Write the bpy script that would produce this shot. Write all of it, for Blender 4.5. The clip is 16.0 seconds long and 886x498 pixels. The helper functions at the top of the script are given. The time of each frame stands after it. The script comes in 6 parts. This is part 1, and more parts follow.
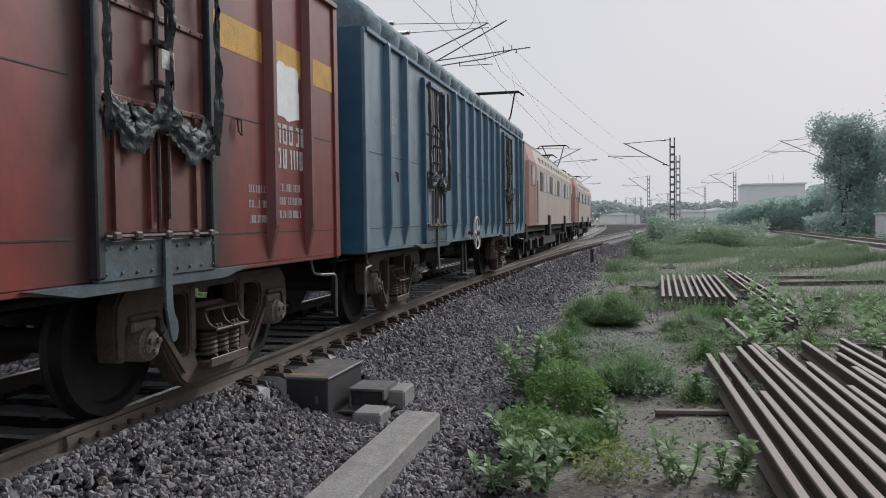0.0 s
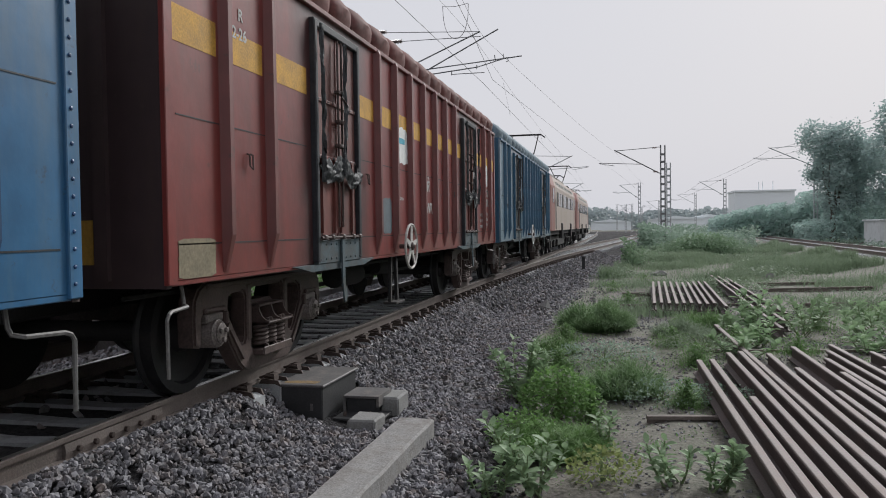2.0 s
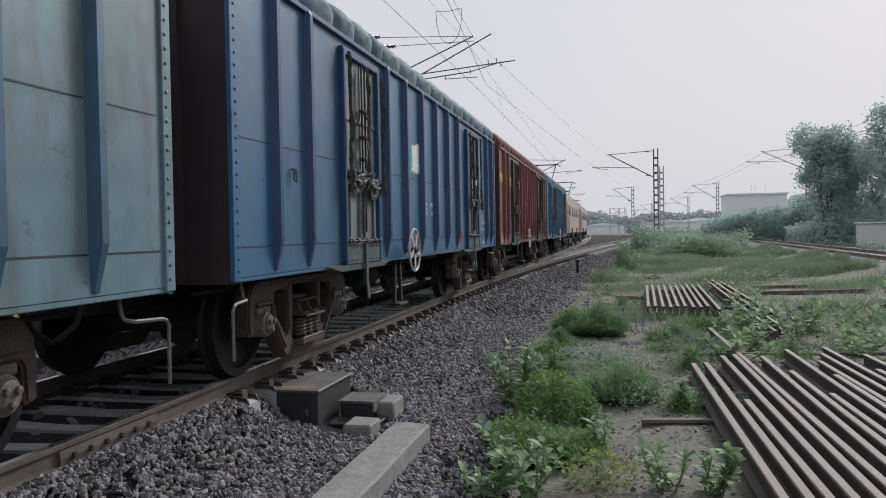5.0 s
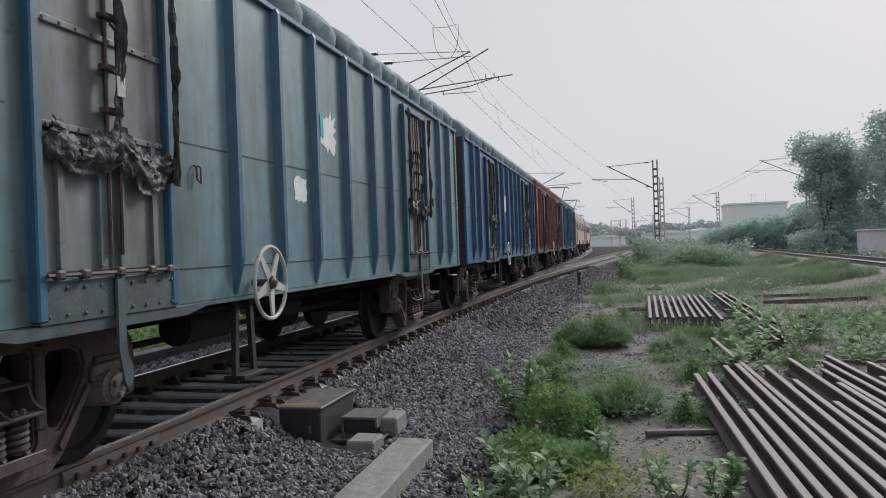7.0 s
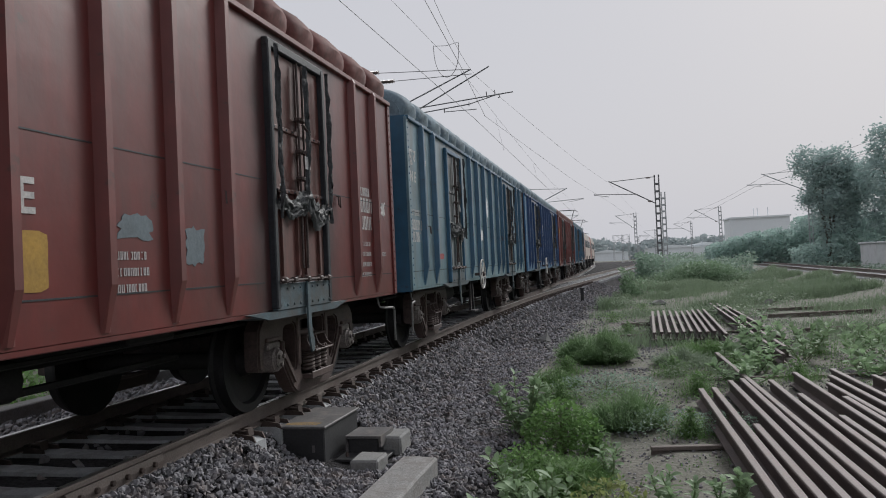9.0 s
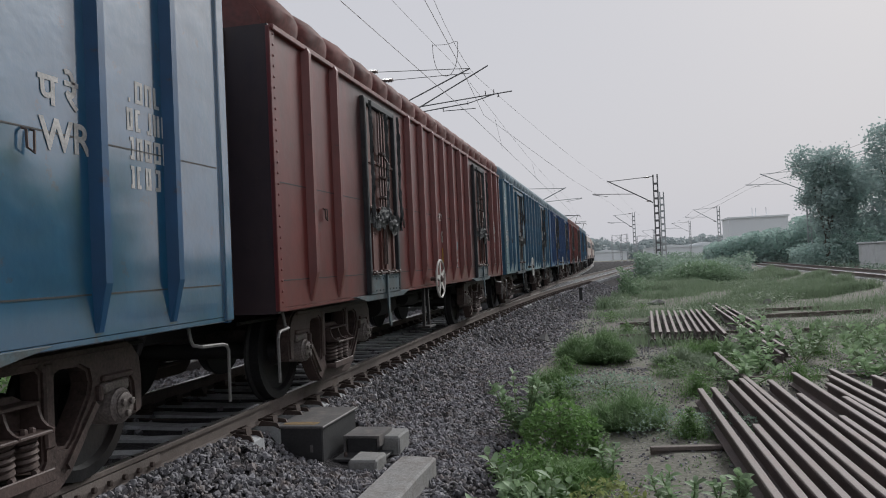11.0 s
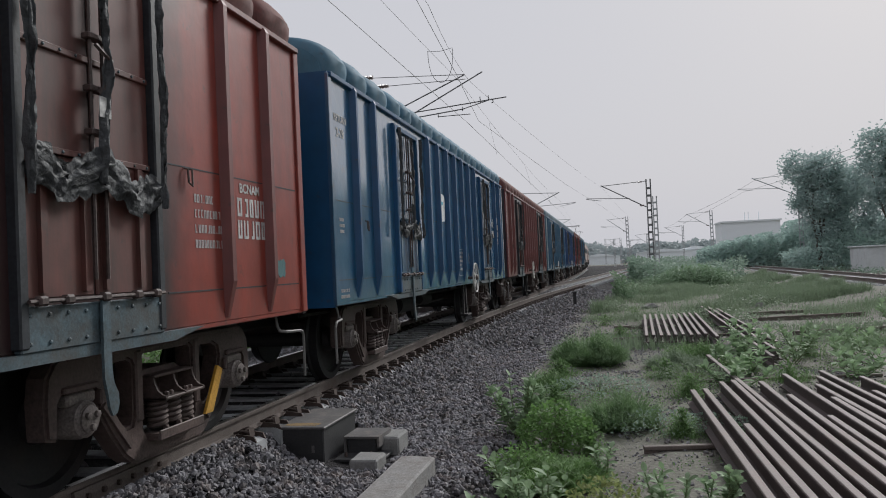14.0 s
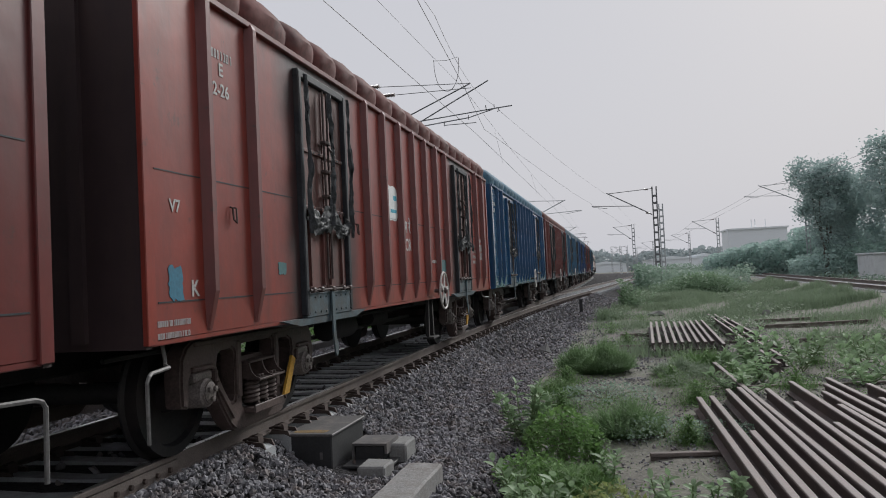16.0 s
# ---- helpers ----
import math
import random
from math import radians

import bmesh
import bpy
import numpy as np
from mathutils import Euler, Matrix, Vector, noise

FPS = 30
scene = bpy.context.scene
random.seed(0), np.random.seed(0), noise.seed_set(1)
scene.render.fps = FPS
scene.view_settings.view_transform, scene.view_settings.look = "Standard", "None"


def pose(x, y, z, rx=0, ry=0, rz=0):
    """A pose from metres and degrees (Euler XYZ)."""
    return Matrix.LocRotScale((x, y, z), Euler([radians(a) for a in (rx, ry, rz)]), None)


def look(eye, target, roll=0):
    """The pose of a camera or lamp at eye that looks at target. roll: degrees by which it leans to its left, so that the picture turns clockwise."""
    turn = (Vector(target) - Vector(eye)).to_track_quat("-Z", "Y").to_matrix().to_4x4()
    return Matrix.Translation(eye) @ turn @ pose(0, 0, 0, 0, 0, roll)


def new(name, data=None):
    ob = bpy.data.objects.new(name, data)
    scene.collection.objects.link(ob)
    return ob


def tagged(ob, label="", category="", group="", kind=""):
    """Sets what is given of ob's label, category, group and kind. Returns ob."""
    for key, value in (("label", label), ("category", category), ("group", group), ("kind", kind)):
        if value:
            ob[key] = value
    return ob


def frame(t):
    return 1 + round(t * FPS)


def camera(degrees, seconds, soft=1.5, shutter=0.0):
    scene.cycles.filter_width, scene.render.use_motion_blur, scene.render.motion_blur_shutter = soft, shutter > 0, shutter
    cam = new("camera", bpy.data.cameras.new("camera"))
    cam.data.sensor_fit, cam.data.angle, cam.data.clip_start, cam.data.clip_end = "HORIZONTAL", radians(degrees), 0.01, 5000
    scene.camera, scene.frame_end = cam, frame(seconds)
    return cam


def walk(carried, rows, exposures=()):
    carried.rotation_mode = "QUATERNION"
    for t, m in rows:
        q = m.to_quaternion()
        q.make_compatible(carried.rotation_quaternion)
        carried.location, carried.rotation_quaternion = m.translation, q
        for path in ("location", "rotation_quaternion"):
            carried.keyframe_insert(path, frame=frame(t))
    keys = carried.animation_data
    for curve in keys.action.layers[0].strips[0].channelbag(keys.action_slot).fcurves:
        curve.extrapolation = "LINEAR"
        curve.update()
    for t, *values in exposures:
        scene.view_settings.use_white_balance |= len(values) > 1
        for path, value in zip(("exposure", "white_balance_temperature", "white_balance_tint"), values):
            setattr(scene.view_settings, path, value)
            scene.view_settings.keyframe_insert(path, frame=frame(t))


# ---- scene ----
cam = camera(59.3, 16.0, 1.0)
PATH = [
    (0, (4.473, -1.532, 1.325), (4.003, 0.411, 1.253), -0.7),
    (0.5, (4.471, -1.536, 1.333), (4.004, 0.408, 1.266), -0.7),
    (1, (4.472, -1.531, 1.329), (4.006, 0.413, 1.269), -0.8),
    (1.5, (4.468, -1.571, 1.333), (4.012, 0.375, 1.276), -0.8),
    (2, (4.472, -1.614, 1.337), (4.023, 0.334, 1.283), -0.8),
    (2.5, (4.466, -1.628, 1.338), (4.024, 0.322, 1.285), -0.8),
    (3, (4.459, -1.632, 1.339), (4.022, 0.319, 1.288), -0.8),
    (3.5, (4.46, -1.635, 1.343), (4.024, 0.316, 1.294), -0.8),
    (4, (4.462, -1.628, 1.345), (4.027, 0.323, 1.298), -0.8),
    (6.5, (4.475, -1.629, 1.339), (4.041, 0.323, 1.317), -1.7),
    (7, (4.482, -1.642, 1.341), (4.046, 0.31, 1.335), -2.0),
    (7.5, (4.49, -1.655, 1.342), (4.051, 0.296, 1.351), -2.3),
    (8, (4.497, -1.66, 1.334), (4.057, 0.291, 1.361), -2.5),
    (8.5, (4.487, -1.641, 1.339), (4.047, 0.31, 1.374), -2.5),
    (9, (4.486, -1.645, 1.343), (4.045, 0.305, 1.381), -2.6),
    (11.5, (4.473, -1.615, 1.342), (4.036, 0.337, 1.377), -2.5),
    (12, (4.478, -1.619, 1.348), (4.041, 0.332, 1.382), -2.6),
    (12.5, (4.483, -1.646, 1.346), (4.049, 0.306, 1.381), -2.6),
    (13, (4.471, -1.737, 1.351), (4.049, 0.217, 1.382), -2.5),
    (13.5, (4.469, -1.776, 1.343), (4.051, 0.18, 1.38), -2.6),
    (14, (4.47, -1.805, 1.34), (4.049, 0.149, 1.387), -2.6),
    (14.5, (4.468, -1.825, 1.342), (4.044, 0.129, 1.397), -2.6),
    (15, (4.467, -1.838, 1.341), (4.039, 0.115, 1.404), -2.6),
    (15.5, (4.467, -1.852, 1.344), (4.036, 0.099, 1.411), -2.5),
    (16, (4.476, -1.877, 1.341), (4.041, 0.074, 1.409), -2.7),
]
walk(cam, [(t, look(eye, target, roll)) for t, eye, target, roll in PATH], [(0, 0.23, 6250, 8), (4, 0.23, 6250, 8), (7.2, 0.21, 6250, 8), (8.2, 0.05, 6250, 8), (16, 0.05, 6250, 8)])


# ---------------------------------------------------------------- world, sun, exposure
world = bpy.data.worlds.new("hazy_sky")
scene.world = world
world.use_nodes = True
wn, wl = world.node_tree.nodes, world.node_tree.links
wbg = wn["Background"]
sky = wn.new("ShaderNodeTexSky")
sky.sky_type = "NISHITA"
sky.sun_disc = False
sky.sun_elevation = radians(33.6)
sky.sun_rotation = radians(25)
sky.air_density, sky.dust_density, sky.ozone_density = 1.5, 6.0, 1.0
wsc = wn.new("ShaderNodeVectorMath")
wsc.operation = "SCALE"
wsc.inputs["Scale"].default_value = 0.09
wmix = wn.new("ShaderNodeMixRGB")
wmix.inputs[0].default_value = 0.95
wmix.inputs[2].default_value = (0.595, 0.580, 0.612, 1)
wl.new(sky.outputs[0], wsc.inputs[0])
wl.new(wsc.outputs[0], wmix.inputs[1])
wl.new(wmix.outputs[0], wbg.inputs[0])
wbg.inputs[1].default_value = 1.0
sun_data = bpy.data.lights.new("sun", "SUN")
sun_data.energy, sun_data.angle, sun_data.color = 2.45, radians(14), (1.0, 0.97, 0.93)
sun = new("sun", sun_data)
sun.matrix_world = look((28, 60, 44), (0, 0, 0))
scene.view_settings.exposure = 0.0


# ---------------------------------------------------------------- materials
def material(name, base, rough=0.7, metal=0.0, var=0.25, scale=6.0, fine=40.0, bump=0.15, stain=None, stain_amount=0.0,
             stain_scale=1.5, spec=0.5, coat=0.0, coat_rough=0.2, streak=False, island=0.0, objvar=0.0, bump_dist=0.01, chips=None):
    """Procedural surface: base colour, broad and fine variation, stains with their own shape, relief."""
    m = bpy.data.materials.new(name)
    m.use_nodes = True
    nt = m.node_tree
    n, l = nt.nodes, nt.links
    b = n["Principled BSDF"]
    b.inputs["Roughness"].default_value = rough
    b.inputs["Metallic"].default_value = metal
    b.inputs["Specular IOR Level"].default_value = spec
    b.inputs["Coat Weight"].default_value = coat
    b.inputs["Coat Roughness"].default_value = coat_rough
    b.inputs["Coat IOR"].default_value = 1.5 if coat < 0.9 else 2.7
    co = n.new("ShaderNodeTexCoord")
    mp = n.new("ShaderNodeMapping")
    mp.inputs["Scale"].default_value = (1, 1, 0.18) if streak else (1, 1, 1)
    l.new(co.outputs["Object"], mp.inputs[0])
    big, small = n.new("ShaderNodeTexNoise"), n.new("ShaderNodeTexNoise")
    big.inputs["Scale"].default_value, big.inputs["Detail"].default_value = scale, 5
    small.inputs["Scale"].default_value, small.inputs["Detail"].default_value = fine, 4
    l.new(mp.outputs[0], big.inputs["Vector"])
    l.new(co.outputs["Object"], small.inputs["Vector"])
    add = n.new("ShaderNodeMath")
    add.operation = "ADD"
    l.new(big.outputs["Fac"], add.inputs[0])
    l.new(small.outputs["Fac"], add.inputs[1])
    last = add.outputs[0]
    if island or objvar:
        src = n.new("ShaderNodeNewGeometry").outputs["Random Per Island"] if island else n.new("ShaderNodeObjectInfo").outputs["Random"]
        ma = n.new("ShaderNodeMath")
        ma.operation = "MULTIPLY_ADD"
        ma.inputs[1].default_value = island or objvar
        l.new(src, ma.inputs[0])
        l.new(last, ma.inputs[2])
        last = ma.outputs[0]
    rg = n.new("ShaderNodeMapRange")
    rg.inputs["From Min"].default_value, rg.inputs["From Max"].default_value = 0.7, 1.3 + (island or objvar)
    l.new(last, rg.inputs["Value"])
    mix = n.new("ShaderNodeMixRGB")
    mix.inputs[1].default_value = (*[c * (1 - var) for c in base], 1)
    mix.inputs[2].default_value = (*[min(1, c * (1 + var)) for c in base], 1)
    l.new(rg.outputs[0], mix.inputs[0])
    col = mix.outputs[0]
    if stain:
        st = n.new("ShaderNodeTexNoise")
        st.inputs["Scale"].default_value, st.inputs["Detail"].default_value, st.inputs["Roughness"].default_value = stain_scale, 8, 0.7
        l.new(mp.outputs[0], st.inputs["Vector"])
        ramp = n.new("ShaderNodeMapRange")
        ramp.inputs["From Min"].default_value, ramp.inputs["From Max"].default_value = 0.62 - stain_amount * 0.3, 0.72 - stain_amount * 0.1
        l.new(st.outputs["Fac"], ramp.inputs["Value"])
        mx = n.new("ShaderNodeMixRGB")
        mx.inputs[2].default_value = (*stain, 1)
        sc = n.new("ShaderNodeMath")
        sc.operation = "MULTIPLY"
        sc.inputs[1].default_value = 0.75
        l.new(ramp.outputs[0], sc.inputs[0])
        l.new(sc.outputs[0], mx.inputs[0])
        l.new(col, mx.inputs[1])
        col = mx.outputs[0]
    if chips:
        cn = n.new("ShaderNodeTexNoise")
        cn.inputs["Scale"].default_value, cn.inputs["Detail"].default_value, cn.inputs["Roughness"].default_value = 4.5, 9, 0.72
        l.new(co.outputs["Object"], cn.inputs["Vector"])
        cr = n.new("ShaderNodeMapRange")
        cr.inputs["From Min"].default_value, cr.inputs["From Max"].default_value, cr.inputs["To Max"].default_value = 0.60, 0.66, 0.5
        l.new(cn.outputs["Fac"], cr.inputs["Value"])
        cm = n.new("ShaderNodeMixRGB")
        cm.inputs[2].default_value = (*chips, 1)
        l.new(cr.outputs[0], cm.inputs[0])
        l.new(col, cm.inputs[1])
        col = cm.outputs[0]
    l.new(col, b.inputs["Base Color"])
    rr = n.new("ShaderNodeMapRange")
    rr.inputs["To Min"].default_value, rr.inputs["To Max"].default_value = max(0.05, rough - 0.12), min(1, rough + 0.12)
    l.new(big.outputs["Fac"], rr.inputs["Value"])
    l.new(rr.outputs[0], b.inputs["Roughness"])
    if bump:
        bp = n.new("ShaderNodeBump")
        bp.inputs["Strength"].default_value, bp.inputs["Distance"].default_value = bump, bump_dist
        l.new(add.outputs[0], bp.inputs["Height"])
        l.new(bp.outputs[0], b.inputs["Normal"])
    return m


def leaf_material(name, base, var=0.35, single=False):
    m = material(name, base, rough=0.65, var=var, scale=3, fine=60, bump=0.05, island=0 if single else 0.8, objvar=0.8 if single else 0)
    n, l = m.node_tree.nodes, m.node_tree.links
    b, out = n["Principled BSDF"], n["Material Output"]
    thin = n.new("ShaderNodeBsdfTranslucent")
    l.new(b.inputs["Base Color"].links[0].from_socket, thin.inputs["Color"])
    both = n.new("ShaderNodeMixShader")
    both.inputs[0].default_value = 0.4
    l.new(b.outputs[0], both.inputs[1])
    l.new(thin.outputs[0], both.inputs[2])
    l.new(both.outputs[0], out.inputs["Surface"])
    return m


RUST = (0.10, 0.055, 0.04)
M_DARK = material("underframe_grime", (0.016, 0.015, 0.016), 0.8, var=0.4, stain=(0.035, 0.025, 0.02), stain_amount=0.3)
M_BOGIE = material("cast_steel_brown", (0.066, 0.046, 0.042), 0.6, var=0.5, scale=5, stain=(0.12, 0.082, 0.072), stain_amount=0.5, bump=0.3)
M_SPRING = material("spring_steel", (0.10, 0.075, 0.068), 0.6, metal=0.3, var=0.3)
M_WHEEL = material("wheel_steel", (0.015, 0.015, 0.017), 0.55, metal=0.3, var=0.4, stain=(0.035, 0.026, 0.024), stain_amount=0.4)
M_RIM = material("worn_bright_steel", (0.42, 0.41, 0.42), 0.28, metal=0.9, var=0.15, bump=0.03)
M_RAIL = material("rusty_rail_side", (0.15, 0.125, 0.112), 0.8, var=0.3, scale=4, fine=70, bump=0.3, stain=(0.09, 0.06, 0.05), stain_amount=0.4)
M_RAILTOP = material("polished_rail_head", (0.34, 0.32, 0.31), 0.3, metal=0.85, var=0.15, bump=0.03)
# Webs and feet darkened: shade between the rails is put into the colour.
M_SCRAP = material("weathered_shaded_scrap_rail", (0.09, 0.07, 0.066), 0.75, var=0.3, scale=3, fine=60, bump=0.25, stain=(0.13, 0.10, 0.09), stain_amount=0.3)
# Heads paler: light from above is put into the colour.
M_SCRAPTOP = material("toplit_scrap_rail_head", (0.225, 0.19, 0.18), 0.75, var=0.22, scale=3, fine=60, bump=0.15, stain=(0.22, 0.17, 0.15), stain_amount=0.35)
M_CAP = material("worn_bearing_cap", (0.19, 0.165, 0.155), 0.5, metal=0.3, var=0.5, fine=60)
M_SOOT = material("sooty_door_post", (0.022, 0.026, 0.032), 0.55, var=0.4, stain=(0.07, 0.06, 0.055), stain_amount=0.3)
M_SLEEPER = material("concrete_sleeper", (0.36, 0.37, 0.38), 0.85, var=0.3, scale=5, fine=70, bump=0.3, objvar=0.4, stain=(0.16, 0.15, 0.14), stain_amount=0.35)
M_CLIP = material("rusty_clip", (0.075, 0.055, 0.048), 0.7, var=0.3, metal=0.2)
M_STONE = material("ballast_stone", (0.175, 0.172, 0.185), 0.8, var=0.85, scale=9, fine=60, bump=0.35, island=1.0, stain=(0.19, 0.15, 0.13), stain_amount=0.45, stain_scale=5)
# Oily stone, with the shade between stones and sleepers put into the colour.
M_BED = material("gap_shade_ballast_bed", (0.04, 0.038, 0.04), 0.95, spec=0.1, var=0.5, scale=14, fine=38, bump=1.0, bump_dist=0.05)
M_SOIL = material("dusty_soil", (0.155, 0.138, 0.124), 0.95, var=0.6, scale=1.2, fine=24, bump=0.6, stain=(0.105, 0.125, 0.08), stain_amount=0.85, stain_scale=0.3, bump_dist=0.03)
M_CONC = material("old_concrete", (0.23, 0.23, 0.225), 0.9, var=0.25, scale=4, fine=50, bump=0.4, stain=(0.16, 0.15, 0.14), stain_amount=0.5, stain_scale=4)
M_LIME = material("limewashed_concrete", (0.27, 0.265, 0.26), 0.9, var=0.3, scale=5, fine=45, bump=0.6, stain=(0.14, 0.125, 0.115), stain_amount=0.65, stain_scale=5)
M_BOXGREY = material("grey_painted_steel", (0.105, 0.10, 0.10), 0.65, var=0.3, scale=5, stain=(0.20, 0.175, 0.16), stain_amount=0.4, stain_scale=7)
M_BOXDARK = material("tarred_steel", (0.03, 0.03, 0.032), 0.6, var=0.3)
M_YELLOW = material("worn_yellow_paint", (0.50, 0.27, 0.035), 0.7, var=0.3, fine=60)
M_WORNMARK = material("rubbed_yellow_mark", (0.30, 0.19, 0.06), 0.75, var=0.35, fine=70, stain=(0.10, 0.09, 0.08), stain_amount=0.8, stain_scale=14)
M_STEELGREY = material("galvanised_steel", (0.20, 0.20, 0.205), 0.55, metal=0.4, var=0.2)
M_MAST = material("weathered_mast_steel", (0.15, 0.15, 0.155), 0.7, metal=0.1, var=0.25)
# Haze over the distance is put into this paler mast colour.
M_FARMAST = material("haze_tinted_mast_steel", (0.40, 0.42, 0.43), 0.8, var=0.15)
M_WIRE = material("copper_wire_dull", (0.16, 0.155, 0.16), 0.6, metal=0.4, var=0.1, bump=0)
M_INSUL = material("brown_porcelain", (0.18, 0.14, 0.13), 0.3, var=0.15)
M_FADED = material("faded_stencil_paint", (0.37, 0.35, 0.35), 0.7, var=0.2, fine=80)
M_WHITE = material("white_stencil_paint", (0.50, 0.49, 0.48), 0.7, var=0.25, fine=60, stain=(0.22, 0.22, 0.23), stain_amount=0.6, stain_scale=9)
M_PAPER = material("torn_white_poster", (0.70, 0.71, 0.71), 0.7, var=0.08, scale=9, stain=(0.45, 0.5, 0.5), stain_amount=0.3, stain_scale=6)
M_CYAN = material("poster_cyan_ink", (0.06, 0.34, 0.46), 0.6, var=0.2)
M_FOIL = material("crumpled_tarpaulin", (0.03, 0.033, 0.037), 0.62, var=0.6, scale=9, fine=22, bump=0.6, bump_dist=0.025, stain=(0.06, 0.064, 0.067), stain_amount=0.35, stain_scale=9)
M_LEVER = material("worn_grey_lever_paint", (0.16, 0.155, 0.15), 0.6, var=0.3)
M_HANDLE = material("pale_grey_paint", (0.46, 0.45, 0.43), 0.6, var=0.2, stain=(0.25, 0.2, 0.17), stain_amount=0.3, stain_scale=9)
M_SILL = material("blue_grey_sill_paint", (0.06, 0.095, 0.115), 0.6, var=0.45, stain=(0.065, 0.055, 0.045), stain_amount=0.7, stain_scale=4, fine=60)
M_LEAF = leaf_material("milkweed_leaf", (0.265, 0.375, 0.215), 0.35, True)
M_LEAFBUSH = leaf_material("shrub_leaf", (0.155, 0.28, 0.085))
M_GRASS = leaf_material("fresh_grass", (0.145, 0.25, 0.09))
M_DRYGRASS = leaf_material("dusty_grass", (0.20, 0.265, 0.17), 0.16)
# Leaf colour lightened to carry the haze in front of the trees.
M_TREELEAF = leaf_material("haze_tinted_tree_leaf", (0.40, 0.50, 0.48), 0.10)
# Haze is put into this paler green; near weed patches share it.
M_FARGREEN = leaf_material("haze_tinted_scrub_leaf", (0.26, 0.355, 0.275), 0.12)
M_SCRUB = leaf_material("dusty_scrub_leaf", (0.19, 0.285, 0.17), 0.2)
M_YELLOWING = leaf_material("yellowing_leaf", (0.27, 0.32, 0.12), 0.35)
M_BARK = material("grey_bark", (0.13, 0.105, 0.085), 0.9, var=0.3, bump=0.5)
M_STEM = material("green_stem", (0.17, 0.23, 0.11), 0.7, var=0.2)
M_HUT = material("white_painted_wall", (0.62, 0.64, 0.65), 0.8, var=0.1, stain=(0.45, 0.46, 0.46), stain_amount=0.4)
# Far walls and windows: distance haze is mixed into these pale base colours.
M_FARWIN = material("haze_tinted_far_window", (0.36, 0.39, 0.41), 0.8, var=0.05, bump=0)
M_FARWALL = material("haze_tinted_far_wall", (0.76, 0.80, 0.82), 0.9, var=0.1, bump=0)
# Matte roof tones, separate from the side paints.
M_REDROOF = material("matte_red_roof_paint", (0.13, 0.045, 0.04), 0.8, var=0.3, scale=2, fine=20, bump=0.1, stain=(0.08, 0.05, 0.048), stain_amount=0.4)
M_BLUEGREYROOF = material("matte_blue_roof_paint", (0.145, 0.20, 0.24), 0.8, var=0.3, scale=2, fine=20, bump=0.1, stain=(0.05, 0.07, 0.09), stain_amount=0.4)
M_CREAM = material("cream_loco_paint", (0.43, 0.36, 0.32), 0.5, var=0.15, stain=(0.33, 0.26, 0.18), stain_amount=0.4, streak=True)
M_LOCORED = material("faded_red_loco_paint", (0.30, 0.145, 0.125), 0.5, var=0.2)
M_GLASS = material("dark_window_glass", (0.02, 0.022, 0.025), 0.12, var=0.1, bump=0)
M_ROOFGREY = material("loco_roof_grey", (0.28, 0.26, 0.24), 0.7, var=0.2)


def wagon_paint(name, base, stain, amount, rough=0.4, var=0.2, bump=0.22, coat=0.3, coat_rough=0.25, chips=(0.05, 0.034, 0.03), soot=0.0):
    """Weathered body paint. soot: how much black grime has run down beside the loading doors, 3.6 m either way from the middle."""
    m = material(name, base, rough, chips=chips, coat=coat, coat_rough=coat_rough, var=var, scale=1.3, fine=5, bump=bump * 0.55, stain=stain, stain_amount=min(1, amount + 0.12), stain_scale=2.6, streak=True, bump_dist=0.03)
    if not soot:
        return m
    n, l = m.node_tree.nodes, m.node_tree.links
    b = n["Principled BSDF"]
    paint = b.inputs["Base Color"].links[0].from_socket
    co, cut = n.new("ShaderNodeTexCoord"), n.new("ShaderNodeSeparateXYZ")
    l.new(co.outputs["Object"], cut.inputs[0])

    def sum_node(op, a, c):
        q = n.new("ShaderNodeMath")
        q.operation = op
        for k, v in enumerate((a, c)):
            if isinstance(v, float):
                q.inputs[k].default_value = v
            elif v is not None:
                l.new(v, q.inputs[k])
        return q.outputs[0]

    grime = n.new("ShaderNodeTexNoise")
    grime.inputs["Scale"].default_value, grime.inputs["Detail"].default_value = 2.2, 6
    l.new(co.outputs["Object"], grime.inputs["Vector"])
    away = sum_node("ABSOLUTE", sum_node("SUBTRACT", sum_node("ABSOLUTE", cut.outputs["Y"], None), 3.6), None)
    ragged = sum_node("ADD", away, sum_node("MULTIPLY", grime.outputs["Fac"], -0.45))
    band = n.new("ShaderNodeMapRange")
    band.inputs["From Min"].default_value, band.inputs["From Max"].default_value = 0.50, 0.92
    band.inputs["To Min"].default_value, band.inputs["To Max"].default_value = soot, 0.0
    l.new(ragged, band.inputs["Value"])
    mx = n.new("ShaderNodeMixRGB")
    mx.inputs[2].default_value = (0.016, 0.015, 0.017, 1)
    l.new(band.outputs[0], mx.inputs[0])
    l.new(paint, mx.inputs[1])
    l.new(mx.outputs[0], b.inputs["Base Color"])
    return m


